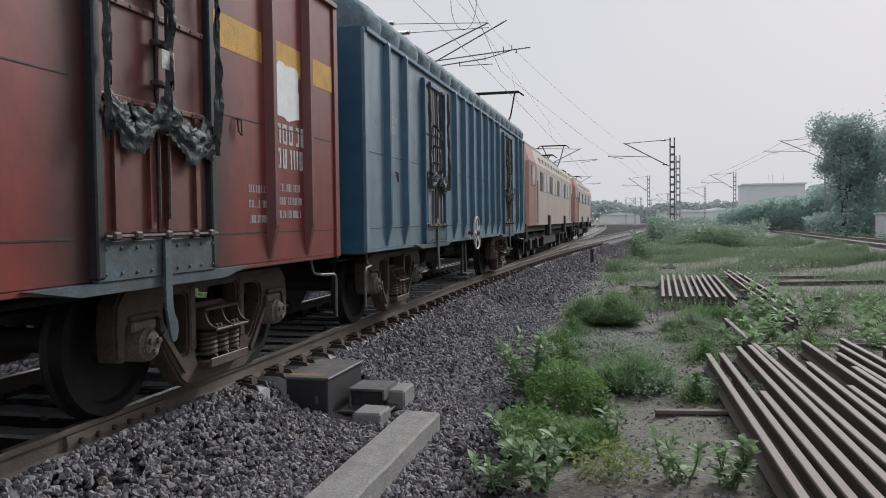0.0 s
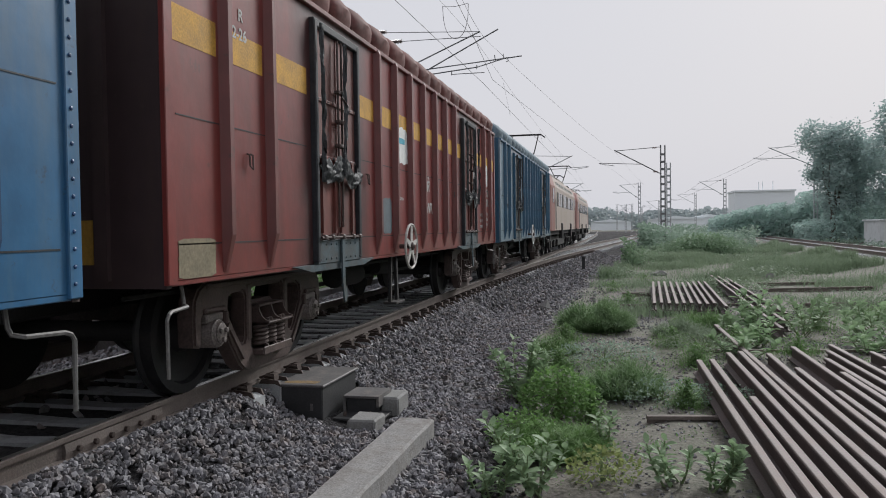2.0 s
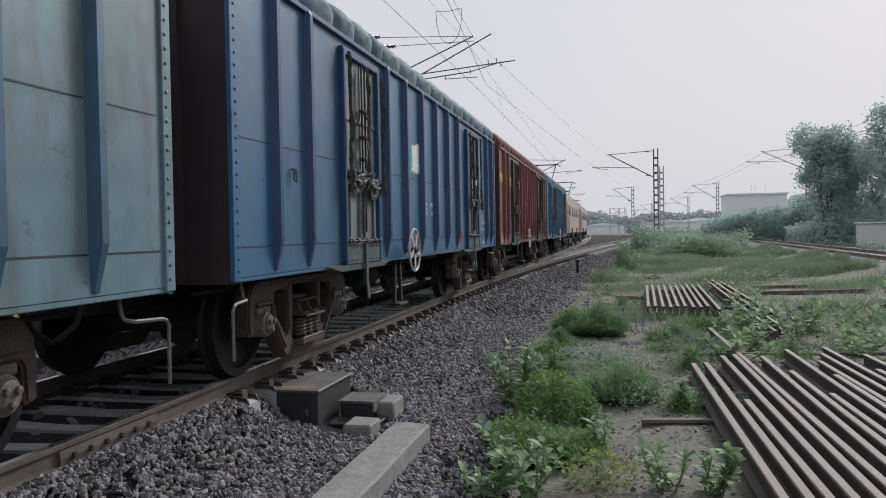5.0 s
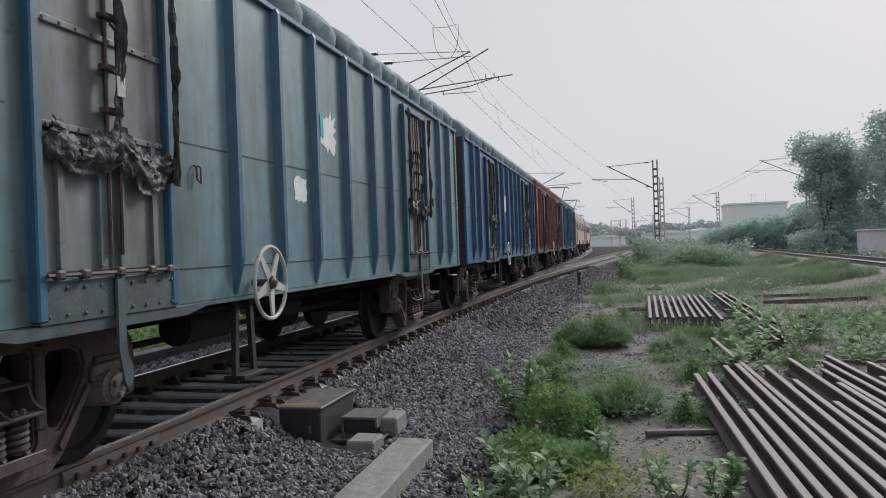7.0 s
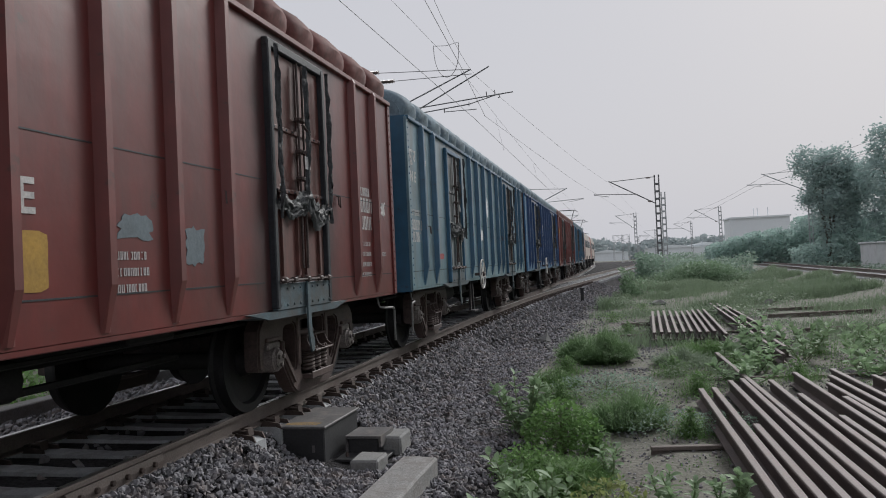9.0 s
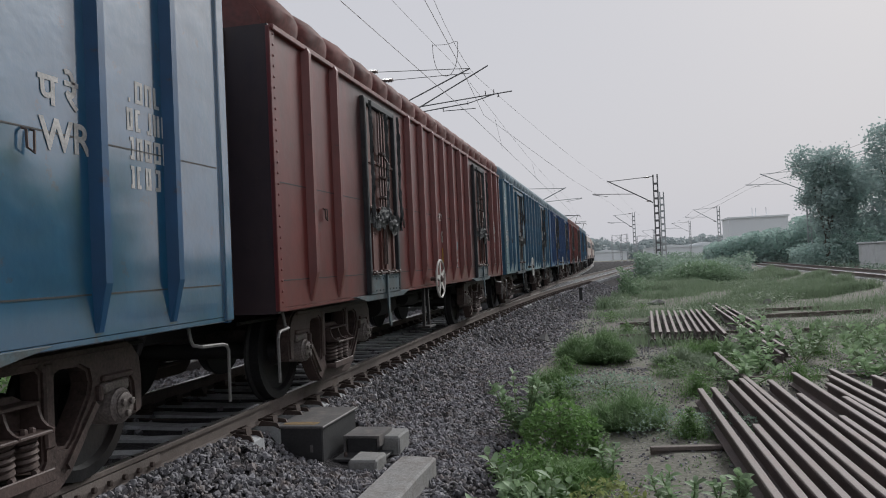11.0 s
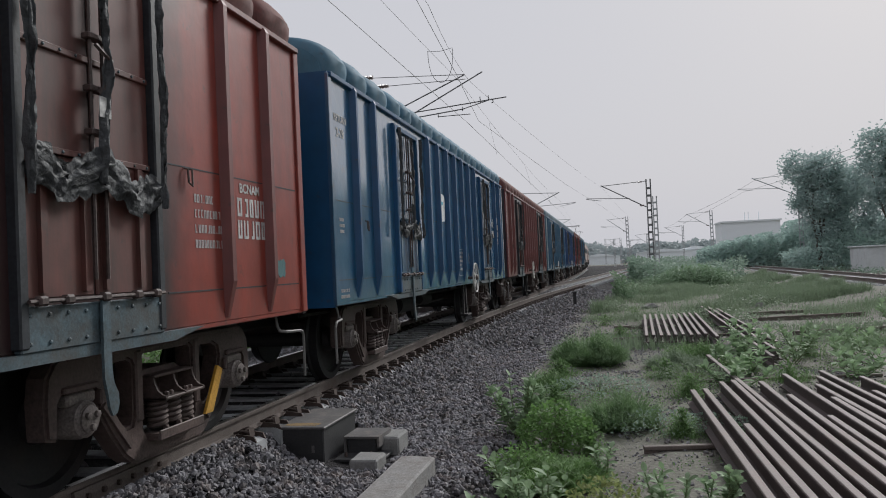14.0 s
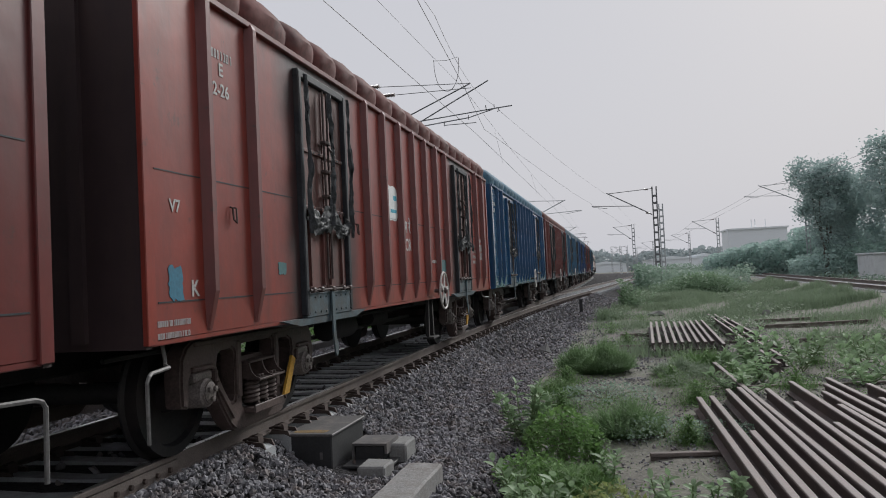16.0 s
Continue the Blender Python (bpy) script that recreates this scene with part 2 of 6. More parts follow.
# ---------------------------------------------------------------- mesh building
class Shape:
    """Vertices and faces gathered into one mesh."""

    def __init__(self):
        self.v, self.f = [], []

    def add(self, verts, faces):
        k = len(self.v)
        self.v += [tuple(p) for p in verts]
        self.f += [tuple(i + k for i in f) for f in faces]
        return self

    def box(self, x0, x1, y0, y1, z0, z1, m=None):
        p = [(x, y, z) for z in (z0, z1) for x, y in ((x0, y0), (x1, y0), (x1, y1), (x0, y1))]
        if m is not None:
            p = [m @ Vector(q) for q in p]
        return self.add(p, [(3, 2, 1, 0), (4, 5, 6, 7), (0, 1, 5, 4), (1, 2, 6, 5), (2, 3, 7, 6), (3, 0, 4, 7)])

    def cbox(self, x0, x1, y0, y1, z0, z1, c=0.02, m=None):
        """A box with chamfered edges."""
        bm = bmesh.new()
        bmesh.ops.create_cube(bm, size=1)
        for q in bm.verts:
            q.co = ((x0 + x1) / 2 + q.co.x * (x1 - x0), (y0 + y1) / 2 + q.co.y * (y1 - y0), (z0 + z1) / 2 + q.co.z * (z1 - z0))
        bmesh.ops.bevel(bm, geom=bm.edges[:], offset=c, segments=1, affect="EDGES")
        return self.take(bm, m)

    def take(self, bm, m=None):
        bm.verts.index_update()
        self.add([(m @ q.co if m is not None else q.co) for q in bm.verts], [[q.index for q in f.verts] for f in bm.faces])
        bm.free()
        return self

    def prism(self, poly, x0, x1, axis="x"):
        """A closed outline in the two other axes, drawn out along one."""
        k = len(poly)
        put = {"x": lambda a, b, c: (c, a, b), "y": lambda a, b, c: (a, c, b), "z": lambda a, b, c: (a, b, c)}[axis]
        p = [put(a, b, x0) for a, b in poly] + [put(a, b, x1) for a, b in poly]
        return self.add(p, [tuple(range(k))[::-1], tuple(range(k, 2 * k))] + [(i, (i + 1) % k, k + (i + 1) % k, k + i) for i in range(k)])

    def tube(self, points, r, n=6, close=False, r1=None):
        pts = [Vector(p) for p in points]
        base = len(self.v)
        m = len(pts)
        side = None
        for i, p in enumerate(pts):
            d = (pts[(i + 1) % m] - pts[i - 1]) if close else (pts[min(i + 1, m - 1)] - pts[max(i - 1, 0)])
            d.normalize()
            if side is None:
                side = d.orthogonal().normalized()
            side = (side - d * side.dot(d))
            side = side.normalized() if side.length > 1e-6 else d.orthogonal().normalized()
            up = d.cross(side)
            rr = r if r1 is None else r + (r1 - r) * i / max(1, m - 1)
            for j in range(n):
                a = 2 * math.pi * j / n
                self.v.append(tuple(p + side * math.cos(a) * rr + up * math.sin(a) * rr))
        for i in range(m if close else m - 1):
            for j in range(n):
                a, b = base + i * n, base + ((i + 1) % m) * n
                self.f.append((a + j, a + (j + 1) % n, b + (j + 1) % n, b + j))
        if not close:
            self.f.append(tuple(base + j for j in range(n))[::-1])
            self.f.append(tuple(base + (m - 1) * n + j for j in range(n)))
        return self

    def lathe(self, profile, n=24, m=None):
        """(x along the axis, radius) turned about the x axis."""
        base = len(self.v)
        for x, r in profile:
            for j in range(n):
                a = 2 * math.pi * j / n
                p = Vector((x, r * math.cos(a), r * math.sin(a)))
                self.v.append(tuple(m @ p if m is not None else p))
        k = len(profile)
        for i in range(k - 1):
            for j in range(n):
                a, b = base + i * n, base + (i + 1) * n
                self.f.append((a + j, a + (j + 1) % n, b + (j + 1) % n, b + j))
        self.f.append(tuple(base + j for j in range(n))[::-1])
        self.f.append(tuple(base + (k - 1) * n + j for j in range(n)))
        return self

    def mesh(self, name, mat, smooth=False):
        me = bpy.data.meshes.new(name)
        me.from_pydata(self.v, [], self.f)
        bm = bmesh.new()
        bm.from_mesh(me)
        bmesh.ops.recalc_face_normals(bm, faces=bm.faces[:])
        bm.to_mesh(me)
        bm.free()
        if smooth:
            me.shade_smooth()
            me.set_sharp_from_angle(angle=radians(38))
        me.materials.append(mat)
        return me


def part(name, shape, mat, parent=None, label="", smooth=False, at=None):
    """One mesh object under a thing (or a thing of one mesh)."""
    me = shape if isinstance(shape, bpy.types.Mesh) else shape.mesh(name, mat, smooth)
    ob = new(name, me)
    ob.parent = parent
    if at is not None:
        ob.matrix_basis = at
    if label:
        ob["label"] = label
    return ob


def thing(name, label, category, group="", at=None, kind=""):
    ob = new(name)
    ob.empty_display_size = 0.2
    if at is not None:
        ob.matrix_basis = at
    return tagged(ob, label, category, group, kind)


def big_mesh(name, verts, faces, mat, smooth=False):
    """A mesh from arrays, for things of very many pieces; faces all of one size."""
    me = bpy.data.meshes.new(name)
    verts, faces = np.asarray(verts, np.float32), np.asarray(faces, np.int32)
    k = faces.shape[1]
    me.vertices.add(len(verts))
    me.vertices.foreach_set("co", verts.ravel())
    me.loops.add(faces.size)
    me.loops.foreach_set("vertex_index", faces.ravel())
    me.polygons.add(len(faces))
    me.polygons.foreach_set("loop_start", np.arange(0, faces.size, k, dtype=np.int32))
    me.update(calc_edges=True)
    if smooth:
        me.shade_smooth()
    else:
        me.shade_flat()
    me.materials.append(mat)
    return me


# ---------------------------------------------------------------- track plan
GAUGE = 0.875          # rail centre from the track's centre
BEND_AT, BEND_R = 60.0, 3600.0


def main_x(y):
    return 0.0 if y < BEND_AT else -(y - BEND_AT) ** 2 / (2 * BEND_R)


def branch_x(y):
    """The turnout's diverging track: how far it has moved to the side."""
    if y < 11.5:
        return 0.0
    return (y - 11.5) ** 2 / 600 if y < 36.5 else 1.042 + (y - 36.5) * 0.0833


def track_pose(y):
    """A vehicle's pose with its middle at y along the main track."""
    turn = 0.0 if y < BEND_AT else math.degrees(math.atan((y - BEND_AT) / BEND_R))
    return pose(main_x(y), y, 0, 0, 0, turn)


RAIL_PROFILE = [(-0.075, -0.172), (0.075, -0.172), (0.075, -0.160), (0.012, -0.140), (0.010, -0.045), (0.036, -0.036), (0.036, -0.006),
                (0.028, 0.0), (-0.028, 0.0), (-0.036, -0.006), (-0.036, -0.036), (-0.010, -0.045), (-0.012, -0.140), (-0.075, -0.160)]


def rail_shape(line, profile=RAIL_PROFILE):
    """A rail along a line of (x, y, z) points that runs mainly in y."""
    s = Shape()
    k = len(profile)
    for x, y, z in line:
        s.v += [(x + a, y, z + b) for a, b in profile]
    for i in range(len(line) - 1):
        for j in range(k):
            s.f.append((i * k + j, i * k + (j + 1) % k, (i + 1) * k + (j + 1) % k, (i + 1) * k + j))
    s.f += [tuple(range(k)), tuple((len(line) - 1) * k + j for j in range(k))]
    return s


def lay_rail(name, line, parent):
    r = part(name, rail_shape(line), M_RAIL, parent)
    top = Shape()
    for i in range(len(line) - 1):
        (x0, y0, z0), (x1, y1, z1) = line[i], line[i + 1]
        top.add([(x0 - 0.027, y0, z0 + 0.0015), (x0 + 0.027, y0, z0 + 0.0015), (x1 + 0.027, y1, z1 + 0.0015), (x1 - 0.027, y1, z1 + 0.0015)], [(0, 1, 2, 3)])
    part("running_surface", top, M_RAILTOP, r, "polished rail head")
    return r


ground = part("ground", Shape(), M_SOIL)


def height(x, y):
    """The ground's relief, beds of both tracks left out."""
    h = -0.63 + 0.05 * noise.noise((x * 0.35, y * 0.35, 2.0)) + 0.025 * noise.noise((x * 1.7, y * 1.7, 5.0))
    if x < -3.2:
        h += min(0.25, (-3.2 - x) * 0.12)
    if 12 < x < 26 and y < 200:
        rx = right_x(y)
        h += 0.42 * max(0.0, 1 - max(0.0, abs(x - rx - 0.9) - 2.0) / 2.5)
    if 2.7 < x < 5.0 and y < 9:
        h -= 0.10 * min(1, (x - 2.7) * 3, (5.0 - x)) * min(1, (9 - y) / 2)
    return h if math.hypot(x, y) < 400 else -0.63


def right_x(y):
    """The second line's near rail."""
    return 15.6 + (y - 35) * 0.046


def spaced(near, far, lo, hi, step):
    a = [v * step for v in range(int(lo / step), int(hi / step) + 1)]
    left, right = [a[0]], [a[-1]]
    d = step
    while left[-1] > near:
        d *= 1.28
        left.append(left[-1] - d)
    d = step
    while right[-1] < far:
        d *= 1.28
        right.append(right[-1] + d)
    return left[:0:-1] + a + right[1:]


def build_ground():
    xs, ys = spaced(-2600, 2600, -9, 28, 0.55), spaced(-900, 3800, -8, 60, 0.7)
    v = [(x, y, height(x, y)) for y in ys for x in xs]
    k = len(xs)
    f = [(j * k + i, j * k + i + 1, (j + 1) * k + i + 1, (j + 1) * k + i) for j in range(len(ys) - 1) for i in range(k - 1)]
    me = big_mesh("ground", v, f, M_SOIL, True)
    ground.data = me
    tagged(ground, "dusty trodden soil with patches of weeds", "ground", kind="structure")


build_ground()


def bed_profile(y):
    """Ballast bed of the main line with the turnout's widening."""
    b = branch_x(y)
    rows = [(-3.5, -0.72), (-3.0, -0.36), (-2.2, -0.30), (-1.6, -0.23), (-1.0, -0.20), (0.0, -0.205), (0.8, -0.20)]
    if b > 0.15:
        rows.append((1.0 + b * 0.5, -0.24))
    pit = 4.9 < y < 6.7
    rows += [(1.08 + b, -0.17 if y < 4.7 else -0.26 if pit else -0.20), (1.30 + b, -0.45 if pit else -0.27), (1.75 + b, -0.55 if pit else -0.53), (2.5 + b, -0.58), (3.3 + b, -0.66), (4.0 + b, -0.80)]
    if b <= 0.15:
        rows.insert(7, (0.95 + b * 0.5, -0.225))
    return rows


def bed_height(x, y):
    x -= main_x(y)
    r = bed_profile(y)
    for (xa, za), (xb, zb) in zip(r, r[1:]):
        if xa <= x <= xb:
            return za + (zb - za) * (x - xa) / max(1e-6, xb - xa)
    return -0.9


def build_bed():
    ys = [-14 + 0.5 * i for i in range(100)] + [36 + 3 * i for i in range(1, 60)]
    v, k = [], None
    for y in ys:
        r = bed_profile(y)
        k = len(r)
        v += [(x + main_x(y), y, z + 0.012 * noise.noise((x * 3, y * 3, 0)) - 0.02) for x, z in r]
    f = [(j * k + i, j * k + i + 1, (j + 1) * k + i + 1, (j + 1) * k + i) for j in range(len(ys) - 1) for i in range(k - 1)]
    return tagged(new("gap_shade_ballast_bed", big_mesh("gap_shade_ballast_bed", v, f, M_BED, True)), "dark crushed-stone track bed with sloping shoulder, gap shade painted in", "ballast", kind="structure")


bed = build_bed()


def rocks(name, places, sizes, mat, seed):
    """Very many broken stones in one mesh: bent icosahedra, each with a turn and shape of its own."""
    rng = np.random.default_rng(seed)
    bm = bmesh.new()
    bmesh.ops.create_icosphere(bm, subdivisions=1, radius=1.0)
    base = np.array([q.co[:] for q in bm.verts])
    tri = np.array([[q.index for q in f.verts] for f in bm.faces])
    bm.free()
    n, k = len(places), len(base)
    kinds = np.clip(base[None] * rng.uniform(0.8, 1.3, (24, k, 1)), -0.8, 0.8) * rng.uniform(0.45, 1.4, (24, 1, 3)) + rng.uniform(-0.24, 0.24, (24, k, 3))
    q = rng.normal(size=(n, 4))
    q /= np.linalg.norm(q, axis=1)[:, None]
    w, x, y, z = q.T
    rot = np.stack([np.stack([1 - 2 * (y * y + z * z), 2 * (x * y - z * w), 2 * (x * z + y * w)], -1),
                    np.stack([2 * (x * y + z * w), 1 - 2 * (x * x + z * z), 2 * (y * z - x * w)], -1),
                    np.stack([2 * (x * z - y * w), 2 * (y * z + x * w), 1 - 2 * (x * x + y * y)], -1)], 1)
    v = np.einsum("nij,nkj->nki", rot, kinds[rng.integers(0, 24, n)]) * np.asarray(sizes)[:, None, None] + np.asarray(places)[:, None, :]
    f = tri[None] + (np.arange(n) * k)[:, None, None]
    return new(name, big_mesh(name, v.reshape(-1, 3), f.reshape(-1, 3), mat))


SLEEPER_STEP = 0.57


def build_stones():
    rng = np.random.default_rng(4)
    spots, sizes = [], []
    for x0, x1, y0, y1, per, s0, s1 in ((0.9, 3.7, 0.8, 7.5, 1150, 0.013, 0.031), (0.9, 3.9, 7.5, 15, 520, 0.018, 0.036),
                                        (-3.0, 0.9, 2.5, 13, 190, 0.022, 0.044), (-3.0, 5.0, 13, 26, 110, 0.028, 0.05), (0.8, 6.0, 26, 48, 45, 0.035, 0.06), (0.9, 3.4, -9, 0.8, 210, 0.028, 0.05), (-3.0, -0.9, -9, 2.5, 110, 0.03, 0.05)):
        for _ in range(int((x1 - x0) * (y1 - y0) * per)):
            x, y = rng.uniform(x0, x1), rng.uniform(y0, y1)
            edge = 3.15 + branch_x(y) + 0.5 * noise.noise((0.0, y * 0.7, 3.0))
            if x > edge and rng.random() < min(0.97, 0.5 + (x - edge) * 0.8):
                continue
            if abs(abs(x) - GAUGE) < 0.09 or abs(x - GAUGE - branch_x(y)) < 0.09:
                continue
            z = bed_height(x, y)
            if y < 4.75 and 0.9 < x < 1.45:
                z += 0.06 * min(1.0, (1.45 - x) / 0.3)
            if z < -0.68:
                z = height(x, y) + 0.01
            if -1.36 < x < 0.98 + branch_x(y) and abs((y - 5.01 + 0.285) % SLEEPER_STEP - 0.285) < 0.13 and rng.random() < 0.97:
                continue
            if (1.08 < x < 1.64 and 5.40 < y < 6.52) or (1.64 < x < 2.24 and 5.30 < y < 6.46) or (abs(x) < 0.8 and rng.random() < 0.95):
                continue
            spots.append((x, y, z + rng.uniform(-0.012, 0.012)))
            sizes.append(rng.uniform(s0, s1))
    tagged(rocks("ballast_stones", spots, sizes, M_STONE, 7), "loose grey crushed ballast stones beside the rails", "ballast", kind="stuff")


build_stones()


# the main line, its turnout and the second line
track = thing("railway_track", "broad-gauge track on concrete sleepers with a turnout", "railway track", kind="structure")
YS = [-14 + 2 * i for i in range(40)] + [66 + 5 * i for i in range(30)]
lay_rail("rail", [(-GAUGE + main_x(y), y, 0) for y in YS], track)
lay_rail("rail", [(GAUGE + branch_x(y), y, 0) for y in YS if y < 190], track)
lay_rail("rail", [(GAUGE + main_x(y), y, -0.001) for y in YS if y > 12.5], track)
lay_rail("rail", [(-GAUGE + branch_x(y), y, -0.001) for y in YS if 12.5 < y < 190], track)



def sleeper_mesh(length):
    s = Shape()
    h = length / 2
    rows = [(-h, 0.125, -0.21), (-h + 0.06, 0.12, -0.185), (-0.55, 0.115, -0.185), (0, 0.10, -0.20), (0.55, 0.115, -0.185), (h - 0.06, 0.12, -0.185), (h, 0.125, -0.21)]
    for x, w, z in rows:
        s.v += [(x, -w - 0.02, -0.40), (x, w + 0.02, -0.40), (x, w - 0.01, z), (x, -w + 0.01, z)]
    for i in range(len(rows) - 1):
        for j in range(4):
            s.f.append((i * 4 + j, i * 4 + (j + 1) % 4, i * 4 + 4 + (j + 1) % 4, i * 4 + 4 + j))
    s.f += [(0, 1, 2, 3), tuple(len(rows) * 4 - 4 + j for j in range(4))]
    return s.mesh("sleeper", M_SLEEPER)


def clip_mesh():
    """Cast shoulder with a bent spring clip on the rail's foot."""
    s = Shape()
    s.prism([(0.06, -0.19), (0.30, -0.21), (0.27, -0.15), (0.10, -0.13)], -0.105, -0.085, "y").prism([(0.06, -0.19), (0.30, -0.21), (0.27, -0.15), (0.10, -0.13)], 0.085, 0.105, "y")
    s.cbox(0.05, 0.19, -0.075, 0.075, -0.19, -0.165, 0.006)
    s.prism([(0.07, -0.165), (0.18, -0.165), (0.16, -0.11), (0.085, -0.125)], -0.012, 0.012, "y")
    for side in (-1, 1):
        s.tube([(0.17, side * 0.02, -0.13), (0.19, side * 0.06, -0.115), (0.13, side * 0.085, -0.105), (0.06, side * 0.07, -0.128), (0.055, side * 0.03, -0.14)], 0.012, 5)
    s.prism([(0.13, -0.165), (0.21, -0.165), (0.20, -0.095), (0.155, -0.095)], -0.05, 0.05, "y")
    return s.mesh("rail_clip", M_CLIP)


SLEEPERS = {n: sleeper_mesh(n) for n in (2.34, 2.75, 3.3, 3.9)}
CLIP = clip_mesh()
FAR = Shape()
for i in range(-22, 240):
    y = 5.01 + SLEEPER_STEP * i
    if y < -9:
        continue
    b = branch_x(y)
    n = 2.34 if b < 0.25 else 2.75 if b < 0.75 else 3.3 if b < 1.35 else 3.9
    mid = main_x(y) + min(b, 1.8) / 2 if b < 1.9 else main_x(y)
    if b >= 1.9:
        n = 2.34
    if y < 62:
        part("sleeper", SLEEPERS[n], None, track, at=pose(mid, y, 0.0))
        if y < 46:
            if y > 4.8:
                part("rail_clip", CLIP, None, track, at=pose(GAUGE + b, y, 0))
            part("rail_clip", CLIP, None, track, at=pose(GAUGE + main_x(y), y, 0, 0, 0, 180))
            part("rail_clip", CLIP, None, track, at=pose(-GAUGE, y, 0))
    else:
        FAR.box(mid - n / 2, mid + n / 2, y - 0.11, y + 0.11, -0.40, -0.19)
    if b >= 1.9 and y < 110:
        FAR.box(b - 1.37, b + 1.37, y - 0.11, y + 0.11, -0.40, -0.19)
tagged(part("far_sleepers", FAR, M_SLEEPER, track, "distant row of concrete sleepers"), kind="stuff")

# bolted joint on the near rail
joint = Shape().prism([(0.014, -0.150), (0.036, -0.150), (0.044, -0.10), (0.034, -0.046), (0.014, -0.046)], 2.75, 3.85, "y")
joint_part = part("fishplate", Shape().add([(x + GAUGE, y, z) for x, y, z in joint.v], joint.f), M_RAIL, track, "bolted steel joint bar")
for i in range(6):
    part("bolt", Shape().lathe([(0, 0.022), (0.03, 0.022), (0.032, 0.012)], 6, pose(GAUGE + 0.036, 2.87 + 0.17 * i, -0.10)), M_CLIP, joint_part)

second = thing("second_track", "rusty double rails of a second line on a low bed", "railway track", kind="structure")
Y2 = [22 + 4 * i for i in range(60)]
for off in (0.0, 1.75):
    lay_rail("rail", [(right_x(y) + off, y, 0.0) for y in Y2], second)
s2 = Shape()
for y in [22 + 0.6 * i for i in range(180)]:
    s2.box(right_x(y) - 0.5, right_x(y) + 2.25, y - 0.11, y + 0.11, -0.40, -0.175)
tagged(part("sleeper_row", s2, M_SLEEPER, second), kind="stuff")
b2 = Shape()
for i in range(len(Y2) - 1):
    for (xa, za), (xb, zb) in zip([(-2.6, -0.62), (-1.2, -0.26), (0.9, -0.21), (3.0, -0.26), (4.4, -0.62)], [(-1.2, -0.26), (0.9, -0.21), (3.0, -0.26), (4.4, -0.62)]):
        ya, yb = Y2[i], Y2[i + 1]
        b2.add([(right_x(ya) + xa, ya, za), (right_x(ya) + xb, ya, zb), (right_x(yb) + xb, yb, zb), (right_x(yb) + xa, yb, za)], [(0, 1, 2, 3)])
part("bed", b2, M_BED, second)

# low concrete edging on the far side of the bed
edging = Shape()
for i in range(40):
    y = -10 + 2 * i
    edging.cbox(-3.06, -2.80, y + 0.01, y + 1.99, -0.70, -0.17, 0.015)
part_edging = tagged(part("trackside_edging", edging, M_LIME), "pale concrete edging along the ballast", "kerb", kind="structure")


# ---------------------------------------------------------------- wagons
L, HALF, FLOOR_Z, EAVE, TOP = 13.4, 1.56, 1.01, 3.50, 4.00
RIBS = [0.76, 1.52] + [3.75 + 5.9 * i / 8 for i in range(1, 8)] + [11.88, 12.64]
DOORS = [(2.45, 3.75), (9.65, 10.95)]
PITCH = 14.30


def rib_mesh():
    """Pressed hat-section stiffener with a sloping foot; local y across it, x outwards."""
    s = Shape()
    rows = [(FLOOR_Z + 0.02, 0.010, 0.020), (FLOOR_Z + 0.30, 0.075, 0.030), (EAVE - 0.05, 0.075, 0.030), (EAVE - 0.01, 0.055, 0.028)]
    for z, out, w in rows:
        s.v += [(0, -w - 0.025, z), (out, -w, z), (out, w, z), (0, w + 0.025, z)]
    for i in range(len(rows) - 1):
        for j in range(3):
            s.f.append((i * 4 + j, i * 4 + j + 1, i * 4 + 5 + j, i * 4 + 4 + j))
    s.f += [(0, 1, 2, 3), (12, 13, 14, 15)]
    return s


def roof_shape(mids, fronts):
    """Arched roof; from eave to eave each bay between the carlines swells outwards like a barrel."""
    s = Shape()
    stations = sorted([0.0] + RIBS[:2] + [2.45, 3.1, 3.75] + mids + [9.65, 10.3, 10.95] + fronts + [L])
    ys = []
    for a, b in zip(stations, stations[1:]):
        ys += [(a + (b - a) * u, h) for u, h in ((0.0, 0.0), (0.05, 0.0), (0.065, 0.07), (0.12, 0.115), (0.28, 0.15), (0.5, 0.16), (0.72, 0.15), (0.88, 0.115), (0.935, 0.07), (0.95, 0.0))]
    ys.append((L, 0.0))
    k = 21
    for y, h in ys:
        for i in range(k):
            a = math.pi * i / (k - 1)
            c, n = math.cos(a), math.sin(a)
            x = math.copysign(abs(c) ** 0.42, c) * (HALF - 0.075)
            z = EAVE + (TOP - 0.11 - EAVE) * max(n, 0.0) ** 0.8
            out = h * min(1.0, 0.32 + n * 2.4)
            s.v.append((x + math.copysign(abs(c) ** 0.7, c) * out * 0.95, y - L / 2, z + n * out))
    for j in range(len(ys) - 1):
        for i in range(k - 1):
            s.f.append((j * k + i, j * k + i + 1, (j + 1) * k + i + 1, (j + 1) * k + i))
    s.f += [tuple(range(k)), tuple((len(ys) - 1) * k + i for i in range(k))]
    return s


def seam_shape(mids):
    s = Shape()
    edges = [0.05] + RIBS[:2] + [2.40]
    spans = list(zip(edges, edges[1:]))
    e2 = [3.80] + mids + [9.60]
    spans += list(zip(e2, e2[1:]))
    e3 = [11.0] + RIBS[9:] + [L - 0.05]
    spans += list(zip(e3, e3[1:]))
    for a, b in spans:
        for z, t in ((2.13, 0.0045), (1.25, 0.005)):
            s.box(HALF, HALF + 0.004, a + 0.065 - L / 2, b - 0.065 - L / 2, z - t, z + t)
    return s


